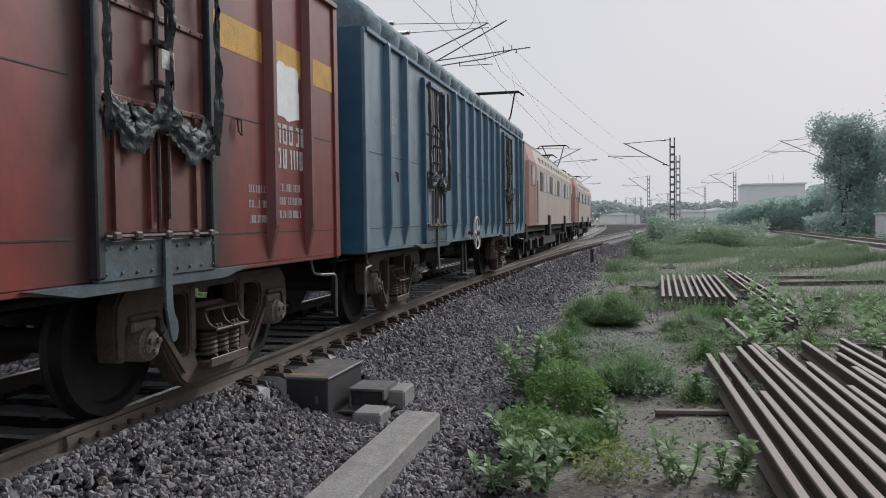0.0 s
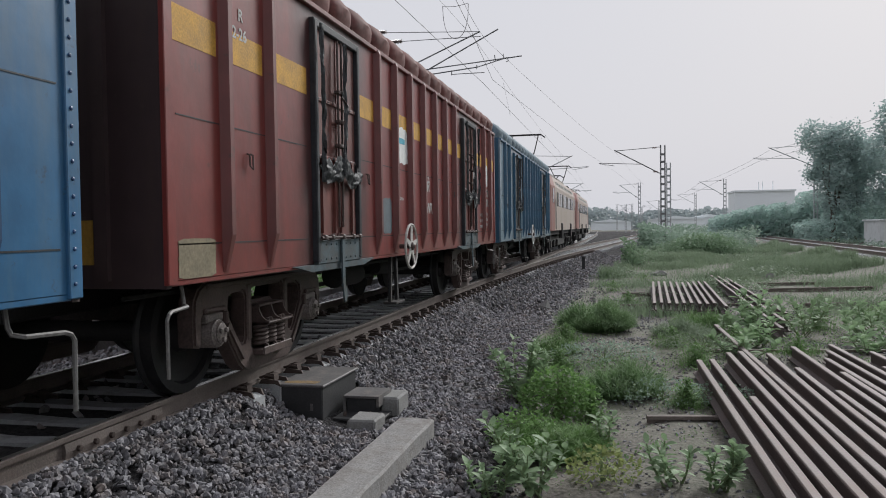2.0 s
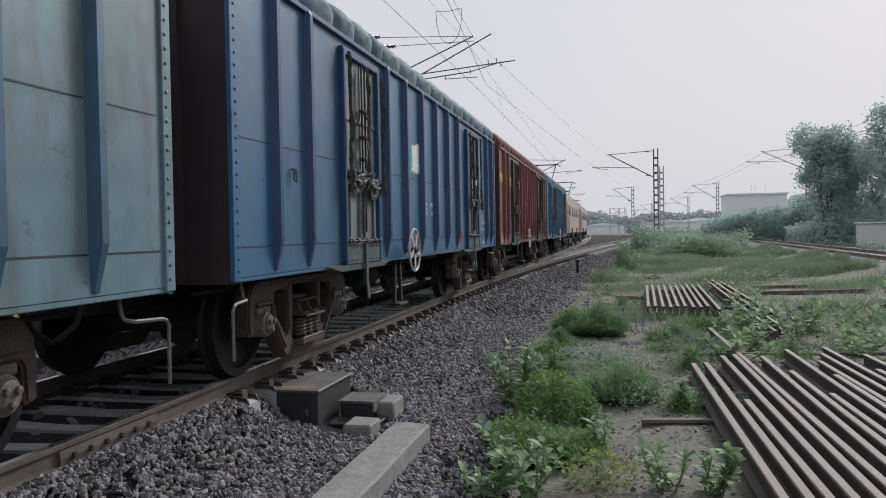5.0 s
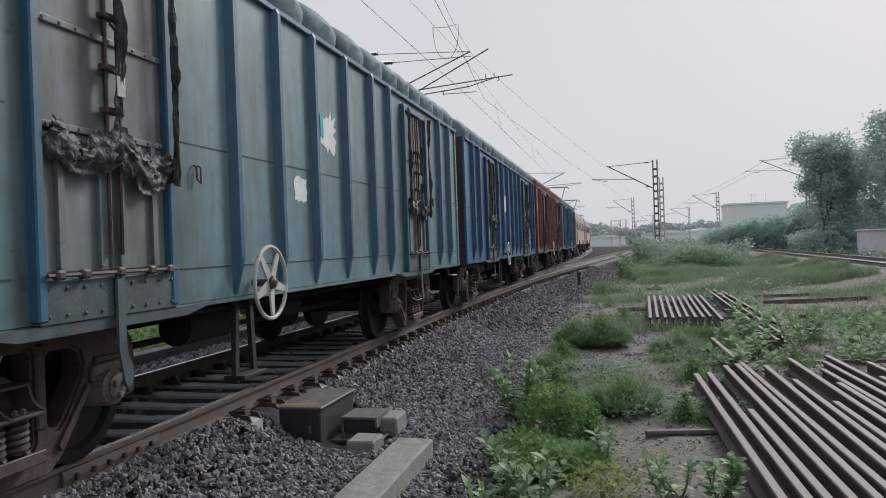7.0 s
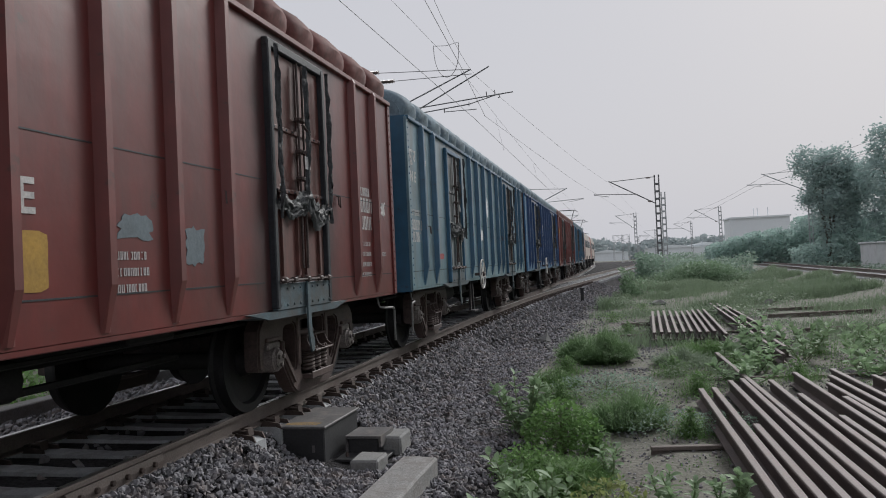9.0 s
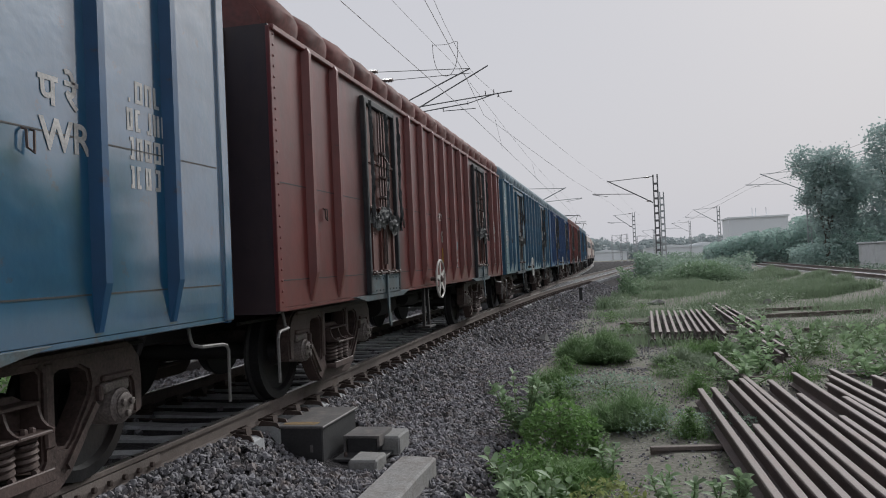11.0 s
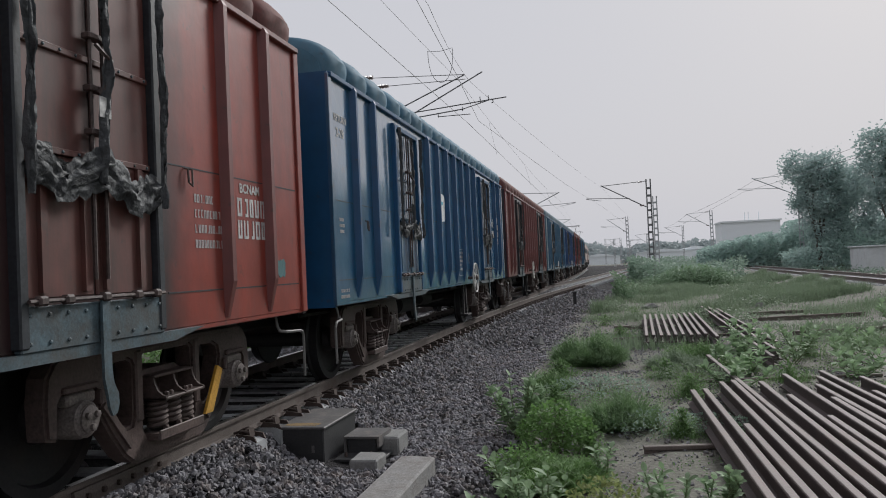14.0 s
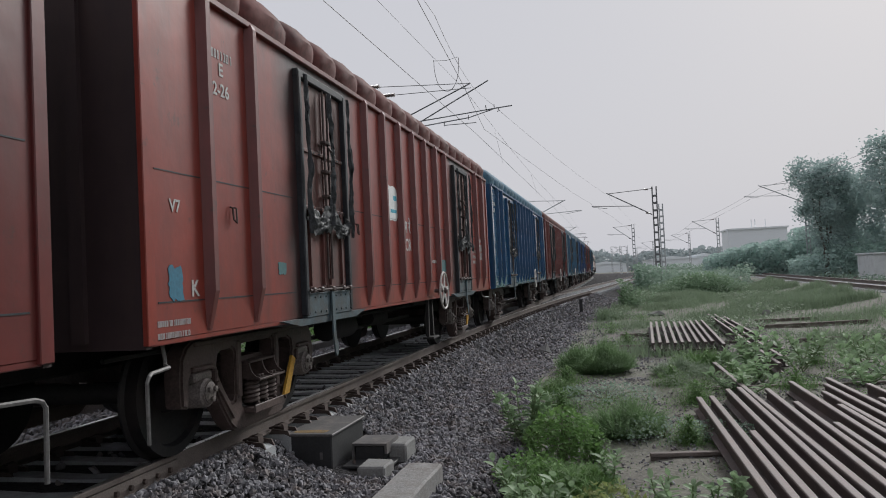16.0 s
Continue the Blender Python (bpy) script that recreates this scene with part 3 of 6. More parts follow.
def side_frame():
    """Cast bogie side frame: one outline with three openings, rounded edges and raised flanges, about the bogie's middle."""
    half = [(0.0, 0.925), (0.55, 0.93), (0.98, 0.94), (1.12, 0.925), (1.22, 0.875), (1.285, 0.79), (1.305, 0.64), (1.295, 0.42), (1.20, 0.40), (1.185, 0.62), (1.15, 0.665), (0.86, 0.665),
            (0.825, 0.63), (0.815, 0.50), (0.70, 0.33), (0.56, 0.16), (0.47, 0.095), (0.38, 0.08), (0.0, 0.08)]
    outer = half + [(-a, b) for a, b in half[-2:0:-1]]
    gap = [(0.46, 0.785), (0.50, 0.805), (0.66, 0.80), (0.735, 0.765), (0.755, 0.69), (0.735, 0.615), (0.575, 0.385), (0.525, 0.345), (0.47, 0.35), (0.445, 0.40), (0.435, 0.74)]
    mid = [(-0.325, 0.80), (-0.295, 0.825), (0.295, 0.825), (0.325, 0.80), (0.335, 0.30), (0.30, 0.25), (-0.30, 0.25), (-0.335, 0.30)]
    bm = bmesh.new()
    for loop in (outer, gap, [(-a, b) for a, b in gap], mid):
        vs = [bm.verts.new((1.04, a, b)) for a, b in loop]
        for i in range(len(vs)):
            bm.edges.new((vs[i], vs[(i + 1) % len(vs)]))
    bmesh.ops.triangle_fill(bm, use_beauty=True, edges=bm.edges[:])
    ext = bmesh.ops.extrude_face_region(bm, geom=bm.faces[:])
    bmesh.ops.translate(bm, verts=[q for q in ext["geom"] if isinstance(q, bmesh.types.BMVert)], vec=(0.16, 0, 0))
    bmesh.ops.recalc_face_normals(bm, faces=bm.faces[:])
    rim = [e for e in bm.edges if len(e.link_faces) == 2 and e.calc_face_angle(0) > 1.2 and abs(e.verts[0].co.x - e.verts[1].co.x) < 0.01]
    bmesh.ops.bevel(bm, geom=rim, offset=0.02, segments=2, affect="EDGES")
    s = Shape().take(bm)
    for sy in (-1, 1):
        s.prism([(sy * 0.805, 0.535), (sy * 0.775, 0.565), (sy * 0.50, 0.245), (sy * 0.525, 0.205)], 1.19, 1.222)
        s.cbox(1.19, 1.23, min(sy * 0.85, sy * 1.17), max(sy * 0.85, sy * 1.17), 0.675, 0.715, 0.01)
        s.cbox(1.18, 1.212, min(sy * 0.345, sy * 0.425), max(sy * 0.345, sy * 0.425), 0.36, 0.86, 0.012)
        s.cbox(1.10, 1.235, min(sy * 0.84, sy * 0.80), max(sy * 0.84, sy * 0.80), 0.56, 0.66, 0.01)
    s.cbox(1.02, 1.30, -0.31, 0.31, 0.205, 0.255, 0.012)
    s.cbox(1.288, 1.304, -0.30, 0.30, 0.205, 0.278, 0.006)
    s.cbox(1.19, 1.215, -1.12, 1.12, 0.868, 0.915, 0.012)
    return s


def spring_shape():
    """Two rows of three thick coil springs on the tray."""
    s = Shape()
    for x, row in ((1.20, (-0.175, 0.0, 0.175)), (1.06, (-0.10, 0.10))):
        for dy in row:
            pts = []
            for i in range(60):
                a = i * 2 * math.pi / 11
                pts.append((x + 0.062 * math.cos(a), dy + 0.062 * math.sin(a), 0.275 + 0.205 * i / 59))
            s.tube(pts, 0.0185, 6)
    return s


def bolster_shape():
    """Bolster with an open two-pocket end that sits on the springs."""
    s = Shape()
    s.prism([(-0.27, 0.50), (0.27, 0.50), (0.27, 0.66), (0.20, 0.70), (-0.20, 0.70), (-0.27, 0.66)], -1.12, 1.12, "x")
    for side in (-1, 1):
        m = pose(0, 0, 0, 0, 0, 0 if side > 0 else 180)
        s.cbox(1.10, 1.335, -0.265, 0.265, 0.484, 0.506, 0.006, m)
        s.cbox(1.10, 1.245, -0.265, 0.265, 0.640, 0.662, 0.006, m)
        fin = [(1.11, 0.650), (1.235, 0.650), (1.245, 0.60), (1.265, 0.555), (1.30, 0.525), (1.335, 0.512), (1.335, 0.49), (1.11, 0.49)]
        for y in (-0.256, 0.0, 0.256):
            k = Shape().prism(fin, y - 0.009, y + 0.009, "y")
            s.add([m @ Vector(q) for q in k.v], k.f)
        for y in (-0.16, -0.10, 0.10, 0.16):
            s.lathe([(0.0, 0.022), (0.022, 0.022), (0.03, 0.012)], 6, m @ pose(1.27, y, 0.505, 0, -90, 0))
    return s


def axle_box():
    """Bearing adapter, cartridge bearing and a bolted end cap."""
    s = Shape().lathe([(1.02, 0.125), (1.20, 0.125), (1.215, 0.118), (1.24, 0.116), (1.25, 0.10), (1.262, 0.095)], 20)
    s.cbox(1.03, 1.215, -0.135, 0.135, 0.09, 0.168, 0.015)
    s.lathe([(1.255, 0.088), (1.272, 0.086), (1.28, 0.07)], 18)
    for i in range(3):
        a = 2 * math.pi * i / 3 + 0.5
        s.lathe([(1.27, 0.024), (1.300, 0.024), (1.304, 0.014)], 6, Matrix.Translation((0, 0.05 * math.cos(a), 0.05 * math.sin(a))))
    return s.mesh("axle_box", M_CAP, True)


def wheel_mesh():
    """One wheel with tread, flange, dished web and hub, about its axle."""
    s = Shape().lathe([(0.80, 0.46), (0.80, 0.525), (0.825, 0.53), (0.845, 0.505), (0.94, 0.497), (0.945, 0.42), (0.90, 0.40), (0.88, 0.16), (0.96, 0.14), (0.96, 0.09)], 36)
    return s.mesh("wheel", M_WHEEL, True)


def axle_shape():
    return Shape().lathe([(-1.05, 0.065), (-0.8, 0.085), (0.8, 0.085), (1.05, 0.065)], 12)


MESH = {"rib": rib_mesh().mesh("rib", M_DARK), "box": axle_box(), "wheel": wheel_mesh(), "axle": axle_shape().mesh("axle", M_DARK, True),
        "frame": side_frame().mesh("side_frame", M_BOGIE), "spring": spring_shape().mesh("springs", M_SPRING, True), "bolster": bolster_shape().mesh("bolster", M_BOGIE)}
WHEELSETS = []


def bogie(parent, y, letters=True):
    b = part("bogie", MESH["bolster"], None, parent, "brown cast-steel three-piece bogie", at=pose(0, y, 0))
    part("side_frame", MESH["frame"], None, b)
    part("side_frame", MESH["frame"], None, b, at=pose(0, 0, 0, 0, 0, 180))
    part("spring_nest", MESH["spring"], None, b)
    part("spring_nest", MESH["spring"], None, b, at=pose(0, 0, 0, 0, 0, 180))
    for dy in (-1.0, 1.0):
        part("axle_box", MESH["box"], None, b, at=pose(0, dy, 0.5))
        part("axle_box", MESH["box"], None, b, at=pose(0, dy, 0.5, 0, 0, 180))
    for sy in (-1, 1):
        part("brake_beam", Shape().cbox(-0.9, 0.9, sy * 0.56 - 0.06, sy * 0.56 + 0.06, 0.38, 0.52, 0.01), M_DARK, b)
    for dy in (-1.0, 1.0):
        ws = part("wheelset", MESH["axle"], None, parent, at=pose(0, y + dy, 0.5))
        part("wheel", MESH["wheel"], None, ws)
        part("wheel", MESH["wheel"], None, ws, at=pose(0, 0, 0, 0, 0, 180))
        WHEELSETS.append((ws, y + dy, 0.5))


def handwheel(parent, y):
    """White five-armed brake wheel on its spindle, with the bracket that hangs below."""
    m = pose(1.74, y, 1.10)
    ring = Shape().tube([m @ Vector((0, 0.29 * math.cos(a), 0.29 * math.sin(a))) for a in [2 * math.pi * i / 32 for i in range(32)]], 0.017, 7, close=True)
    hw = part("brake_wheel", ring, M_HANDLE, parent, "pale grey spoked brake handwheel", True)
    for i in range(5):
        a = 2 * math.pi * i / 5 + 0.3 + y
        arm = Shape()
        d, w = Vector((0, math.cos(a), math.sin(a))), Vector((0, -math.sin(a), math.cos(a)))
        pts = []
        for r, half in ((0.03, 0.042), (0.285, 0.022)):
            for x in (-0.008, 0.008):
                pts += [m @ (d * r + w * half + Vector((x, 0, 0))), m @ (d * r - w * half + Vector((x, 0, 0)))]
        arm.add(pts, [(0, 1, 3, 2), (4, 5, 7, 6), (0, 1, 5, 4), (2, 3, 7, 6), (0, 2, 6, 4), (1, 3, 7, 5)])
        part("spoke", arm, M_HANDLE, hw)
    part("hub", Shape().lathe([(-0.16, 0.03), (-0.01, 0.03), (0.0, 0.055), (0.03, 0.05), (0.05, 0.02)], 12, m), M_BOGIE, hw)
    br = Shape()
    for dy in (-0.16, 0.16):
        br.prism([(y + dy * 0.7 - 0.03, 1.05), (y + dy * 0.7 + 0.03, 1.05), (y + dy + 0.03, 0.36), (y + dy - 0.03, 0.36)], 1.46, 1.50)
    br.cbox(1.40, 1.58, y - 0.20, y + 0.20, 0.34, 0.375, 0.006)
    part("footstep_bracket", br, M_DARK, parent)


def crumple(points, width, seed, thick=0.03):
    """A strip of bunched tarpaulin along a line on the wagon's side: long soft folds, ragged edges."""
    rng = random.Random(seed)
    s = Shape()
    n = 13
    pts = [Vector(p) for p in points]
    total = len(pts) - 1
    steps = total * 16
    off = rng.uniform(0, 50)
    for i in range(steps + 1):
        u = i / steps * total
        a = min(int(u), total - 1)
        p = pts[a].lerp(pts[a + 1], u - a)
        d = (pts[a + 1] - pts[a]).normalized()
        side = Vector((0, -d.z, d.y))
        w = width * (1.05 + 0.75 * noise.noise((u * 2.3, off, 0)) + 0.35 * noise.noise((u * 7, off, 3)))
        for j in range(n):
            q = j / (n - 1) - 0.5
            fold = noise.noise((u * 1.6 + off, q * 9, 1)) + 0.6 * noise.noise((u * 5 + off, q * 16, 5)) + 0.12 * rng.uniform(-1, 1)
            lift = 0.012 + thick * (0.9 + 1.3 * fold) * (1.15 - abs(q) * 1.6)
            sway = 0.02 * noise.noise((u * 9, q * 4, off))
            s.v.append(tuple(p + side * (q * w + sway) + Vector((max(0.006, lift), 0, 0))))
    for i in range(steps):
        for j in range(n - 1):
            s.f.append((i * n + j, i * n + j + 1, (i + 1) * n + j + 1, (i + 1) * n + j))
    me = big_mesh("tarpaulin", s.v, s.f, M_FOIL, True)
    return me


def door(parent, a, b, paint, inner, seed):
    """Double-leaf loading door: frame posts, upper leaves, lower flap, sill, hinges, bolts and hanging tie bar."""
    rng = random.Random(seed)
    y0, y1 = a - L / 2, b - L / 2
    mid = (y0 + y1) / 2
    d = part("door", Shape().cbox(HALF - 0.03, HALF + 0.012, y0 + 0.08, mid - 0.01, 1.27, 3.30, 0.008).cbox(HALF - 0.03, HALF + 0.014, mid + 0.01, y1 - 0.08, 1.27, 3.30, 0.008), inner, parent, "weathered double-leaf loading door")
    fr = Shape()
    for y in (y0 + 0.04, y1 - 0.04):
        fr.cbox(HALF - 0.02, HALF + 0.06, y - 0.035, y + 0.035, 1.02, 3.36, 0.01)
    fr.cbox(HALF - 0.02, HALF + 0.055, y0, y1, 3.30, 3.38, 0.01)
    part("door_frame", fr, paint, parent)
    for z in (2.06, 2.62):
        part("door_rail", Shape().cbox(HALF, HALF + 0.03, y0 + 0.09, y1 - 0.09, z - 0.02, z + 0.02, 0.006), inner, d)
    for y in (y0 + 0.22, mid - 0.09, mid + 0.09, y1 - 0.22):
        part("stiffener", Shape().box(HALF, HALF + 0.04, y - 0.025, y + 0.025, 1.30, 2.04), inner, d)
    for y in (mid - 0.05, mid + 0.06):
        part("locking_bar", Shape().tube([(HALF + 0.055, y, 1.36), (HALF + 0.06, y, 2.2), (HALF + 0.055, y + 0.01, 3.28)], 0.012, 6), M_BOGIE, d, "rusty locking bar")
    for z in (2.2, 2.45, 2.75):
        part("latch", Shape().cbox(HALF + 0.03, HALF + 0.09, mid - 0.085, mid + 0.08, z - 0.018, z + 0.018, 0.006), M_BOGIE, d)
    part("latch_handle", Shape().tube([(HALF + 0.1, mid - 0.05, 2.7), (HALF + 0.13, mid + 0.05, 2.62), (HALF + 0.12, mid + 0.02, 2.48), (HALF + 0.1, mid - 0.04, 2.42)], 0.014, 5), M_BOGIE, d)
    part("seal_tag", Shape().cbox(HALF + 0.12, HALF + 0.126, mid - 0.03 + rng.uniform(-0.1, 0.1), mid + 0.04, 2.28, 2.40, 0.002), M_WHITE, d, "pale seal card")
    sill = part("sill_flap", Shape().cbox(HALF, HALF + 0.05, y0 + 0.02, y1 - 0.02, 1.0, 1.235, 0.008), M_SILL, parent, "blue-grey sill flap below the door")
    part("sill_ledge", Shape().prism([(y0 - 0.5, 1.0), (y0 - 0.12, 0.935), (y1 + 0.12, 0.935), (y1 + 0.5, 1.0)], HALF - 0.25, HALF + 0.04), M_SILL, parent)
    part("hinge_rod", Shape().tube([(HALF + 0.075, y0 + 0.05, 1.26), (HALF + 0.075, y1 - 0.05, 1.26)], 0.012, 6), M_BOGIE, sill)
    for y in (y0 + 0.14, y0 + 0.34, mid, y1 - 0.34, y1 - 0.14):
        part("hinge", Shape().cbox(HALF + 0.045, HALF + 0.098, y - 0.035, y + 0.035, 1.234, 1.286, 0.012), M_BOGIE, sill)
    studs = Shape()
    for i in range(9):
        for z in (1.045, 1.19):
            studs.lathe([(0, 0.013), (0.007, 0.011), (0.010, 0.004)], 6, Matrix.Translation((HALF + 0.05, y0 + 0.08 + (y1 - y0 - 0.16) * i / 8, z)))
        for z in (2.06, 2.62):
            studs.lathe([(0, 0.010), (0.006, 0.008), (0.008, 0.003)], 6, Matrix.Translation((HALF + 0.03, y0 + 0.13 + (y1 - y0 - 0.26) * i / 8, z)))
    tagged(part("riveting", studs, M_SILL, sill), kind="stuff")
    part("tie_bar", Shape().prism([(mid - 0.035, 1.24), (mid + 0.035, 1.24), (mid + 0.035, 0.84), (mid + 0.05, 0.76), (mid + 0.085, 0.70), (mid + 0.09, 0.64), (mid + 0.07, 0.585), (mid + 0.03, 0.575), (mid + 0.005, 0.62), (mid - 0.01, 0.70), (mid - 0.035, 0.80)], HALF + 0.06, HALF + 0.078), M_SILL, sill, "hanging blue-grey tie bar")
    part("tarpaulin", crumple([(HALF + 0.035, y0 + 0.10, 2.02), (HALF + 0.05, y0 + 0.35, 1.88), (HALF + 0.09, mid, 2.00), (HALF + 0.05, y1 - 0.32, 1.84), (HALF + 0.05, y1 - 0.06, 1.93)], 0.20, seed), M_FOIL, d, "crumpled grey tarpaulin sheet")
    part("tarpaulin", crumple([(HALF + 0.09, mid, 3.26), (HALF + 0.09, mid + 0.03, 2.6), (HALF + 0.09, mid - 0.04, 1.9)], 0.07, seed + 1), M_FOIL, d, "crumpled grey tarpaulin sheet")
    for y, k in ((y0 + 0.06, 2), (y1 - 0.06, 3)):
        if rng.random() < 0.75:
            part("tarpaulin", crumple([(HALF + 0.078, y, 3.32), (HALF + 0.078, y + 0.02, 2.5), (HALF + 0.078, y, 1.8)], 0.06, seed + k), M_FOIL, d, "crumpled grey tarpaulin sheet")


def bars(parent, y, z, rows, mat=M_WHITE, h=0.10, gap=0.05, seed=0, name="lettering"):
    """Unreadable lettering: a block of short bars on the side."""
    rng = random.Random(seed)
    s = Shape()
    for r, width in enumerate(rows):
        yy = y
        zz = z - r * (h + gap)
        while yy < y + width - 0.02:
            w = h * rng.uniform(0.40, 0.58)
            t = h * 0.17
            for a, b, c, d in ((0, t, -h / 2, h / 2), (w - t, w, -h / 2, h / 2), (t, w - t, h / 2 - t, h / 2), (t, w - t, -h / 2, -h / 2 + t)):
                if rng.random() < 0.8:
                    s.box(HALF + 0.001, HALF + 0.0035, yy + a, yy + b, zz + c, zz + d)
            yy += w + h * 0.2
    return tagged(part(name, s, M_FADED if h < 0.08 else mat, parent, "white stencilled lettering"), kind="stuff")


def words(parent, text, y, z, size, mat=M_WHITE, out=0.004):
    """Readable lettering on the side, with the built-in font."""
    cu = bpy.data.curves.new("lettering", "FONT")
    cu.body, cu.size, cu.align_x, cu.extrude, cu.offset = text, size, "LEFT", 0.001, size * 0.022
    tmp = bpy.data.objects.new("lettering", cu)
    me = bpy.data.meshes.new_from_object(tmp)
    bpy.data.objects.remove(tmp)
    me.materials.clear()
    me.materials.append(mat)
    return tagged(part("lettering", me, None, parent, "white painted letters", at=Matrix.Translation((HALF + out, y, z)) @ pose(0, 0, 0, 90, 0, 90)), kind="stuff")


def patch(parent, y, z, w, h, mat, seed, label, out=0.003, rough=0.12, name="poster"):
    """A torn paper or painted patch with an uneven outline."""
    rng = random.Random(seed)
    k = 26
    pts = []
    for i in range(k):
        a = 2 * math.pi * i / k
        c, s_ = math.cos(a), math.sin(a)
        m = max(abs(c), abs(s_))
        r = 1 - rough * rng.random()
        pts.append((y + c / m * w / 2 * r, z + s_ / m * h / 2 * r))
    return part(name, Shape().prism(pts, HALF + 0.001, HALF + 0.001 + out), mat, parent, label)


def wagon(label, paint, rib_paint, inner, roof_paint, wheel_at, seed, stripe=None, end_paint=None, mids=None, fronts=None, post=None, push_bar=None, bogies=(-4.40, 4.70)):
    mids = mids or RIBS[2:9]
    fronts = fronts or RIBS[9:]
    w = thing("covered_goods_wagon", label, "goods wagon", "wagons of the train")
    body = Shape()
    h = L / 2
    body.box(HALF - 0.04, HALF, -h, h, FLOOR_Z, EAVE)
    body.box(-HALF, -HALF + 0.04, -h, h, FLOOR_Z, EAVE)
    b = part("side_wall", body, paint, w)
    for sy in (-1, 1):
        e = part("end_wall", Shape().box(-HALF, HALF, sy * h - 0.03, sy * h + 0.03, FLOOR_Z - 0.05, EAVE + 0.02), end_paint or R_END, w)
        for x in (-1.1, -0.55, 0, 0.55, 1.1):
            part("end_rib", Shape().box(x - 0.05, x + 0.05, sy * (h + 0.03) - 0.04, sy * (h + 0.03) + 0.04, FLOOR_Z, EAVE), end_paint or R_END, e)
    part("corner_post", Shape().cbox(HALF - 0.02, HALF + 0.022, -h - 0.035, -h + 0.07, FLOOR_Z - 0.03, EAVE, 0.006), paint, w)
    part("corner_post", Shape().cbox(HALF - 0.02, HALF + 0.022, h - 0.07, h + 0.035, FLOOR_Z - 0.03, EAVE, 0.006), paint, w)
    part("roof", roof_shape(mids, fronts), roof_paint, w, smooth=True)
    part("eave_rail", Shape().cbox(HALF - 0.02, HALF + 0.045, -h, h, EAVE - 0.035, EAVE + 0.02, 0.008), rib_paint, w)
    ribs = MESH["rib"].copy()
    ribs.materials.clear()
    ribs.materials.append(rib_paint)
    for y in RIBS[:2] + mids + fronts:
        part("rib", ribs, None, w, at=pose(HALF, y - h, 0))
        part("rib", ribs, None, w, at=pose(-HALF, y - h, 0, 0, 0, 180))
    tagged(part("weld_seam", seam_shape(mids), M_SOOT, w), kind="stuff")
    rivets = Shape()
    for sy in (-1, 1):
        for i in range(26):
            rivets.lathe([(0, 0.013), (0.006, 0.011), (0.009, 0.004)], 6, Matrix.Translation((HALF + 0.022, sy * (h - 0.03), 1.06 + 0.095 * i)))
    if seed in (3, 4, 5):
        tagged(part("riveting", rivets, rib_paint, w), kind="stuff")
    part("sole_bar", Shape().cbox(HALF - 0.16, HALF - 0.004, -h, h, FLOOR_Z - 0.04, FLOOR_Z - 0.001, 0.006), paint, w)
    part("floor", Shape().box(-HALF + 0.05, HALF - 0.05, -h + 0.04, h - 0.04, FLOOR_Z + 0.02, FLOOR_Z + 0.10), M_DARK, w)
    part("centre_sill", Shape().cbox(-0.25, 0.25, -h - 0.1, h + 0.1, 0.70, 1.02, 0.02).cbox(-1.1, 1.1, -2.2, -1.6, 0.86, 1.02, 0.02).cbox(-1.1, 1.1, 1.6, 2.2, 0.86, 1.02, 0.02), M_DARK, w)
    tank = Shape().lathe([(-0.45, 0.02), (-0.42, 0.16), (0.42, 0.16), (0.45, 0.02)], 14, pose(0.75, -1.2, 0.72, 0, 0, 90))
    tank.lathe([(-0.3, 0.1), (0.3, 0.15)], 14, pose(0.7, 0.6, 0.74, 0, 0, 90))
    tank.tube([(1.0, -6.4, 0.86), (1.0, 6.4, 0.86)], 0.02, 5).tube([(0.6, -3.0, 0.62), (0.6, 3.0, 0.62)], 0.03, 5)
    part("brake_gear", tank, M_DARK, w, smooth=True)
    for sy in (-1, 1):
        c = Shape().cbox(-0.09, 0.09, sy * (h + 0.24) - 0.16, sy * (h + 0.24) + 0.16, 0.92, 1.14, 0.02).cbox(-0.14, 0.14, sy * (h + 0.40) - 0.07, sy * (h + 0.40) + 0.07, 0.90, 1.16, 0.03)
        c.tube([(0.3, sy * (h + 0.02), 0.95), (0.3, sy * (h + 0.22), 0.66), (0.28, sy * (h + 0.43), 0.55)], 0.025, 6)
        part("coupler", c, M_DARK, w)
        e = sy * h
        st = Shape().tube([(HALF - 0.14, e - sy * 0.36, 0.98), (HALF - 0.12, e - sy * 0.36, 0.86), (HALF - 0.11, e - sy * 0.345, 0.825), (HALF - 0.06, e - sy * 0.31, 0.81), (HALF - 0.03, e - sy * 0.06, 0.80),
                           (HALF - 0.02, e - sy * 0.02, 0.785), (HALF - 0.02, e + sy * 0.005, 0.75), (HALF - 0.02, e, 0.36)], 0.014, 6)
        part("coupling_lever", st, M_LEVER, w, "bent grey steel lever")
    for k, (a, c) in enumerate(DOORS):
        door(w, a, c, post or rib_paint, inner, seed * 10 + k)
    for y in bogies:
        bogie(w, y)
    if push_bar:
        for y in bogies:
            part("push_bar", Shape().prism([(y + 0.62, 0.62), (y + 0.70, 0.58), (y + 0.52, 0.26), (y + 0.40, 0.26)], 1.235, 1.26), push_bar, w, "worn yellow brake bar")
    handwheel(w, wheel_at - h)
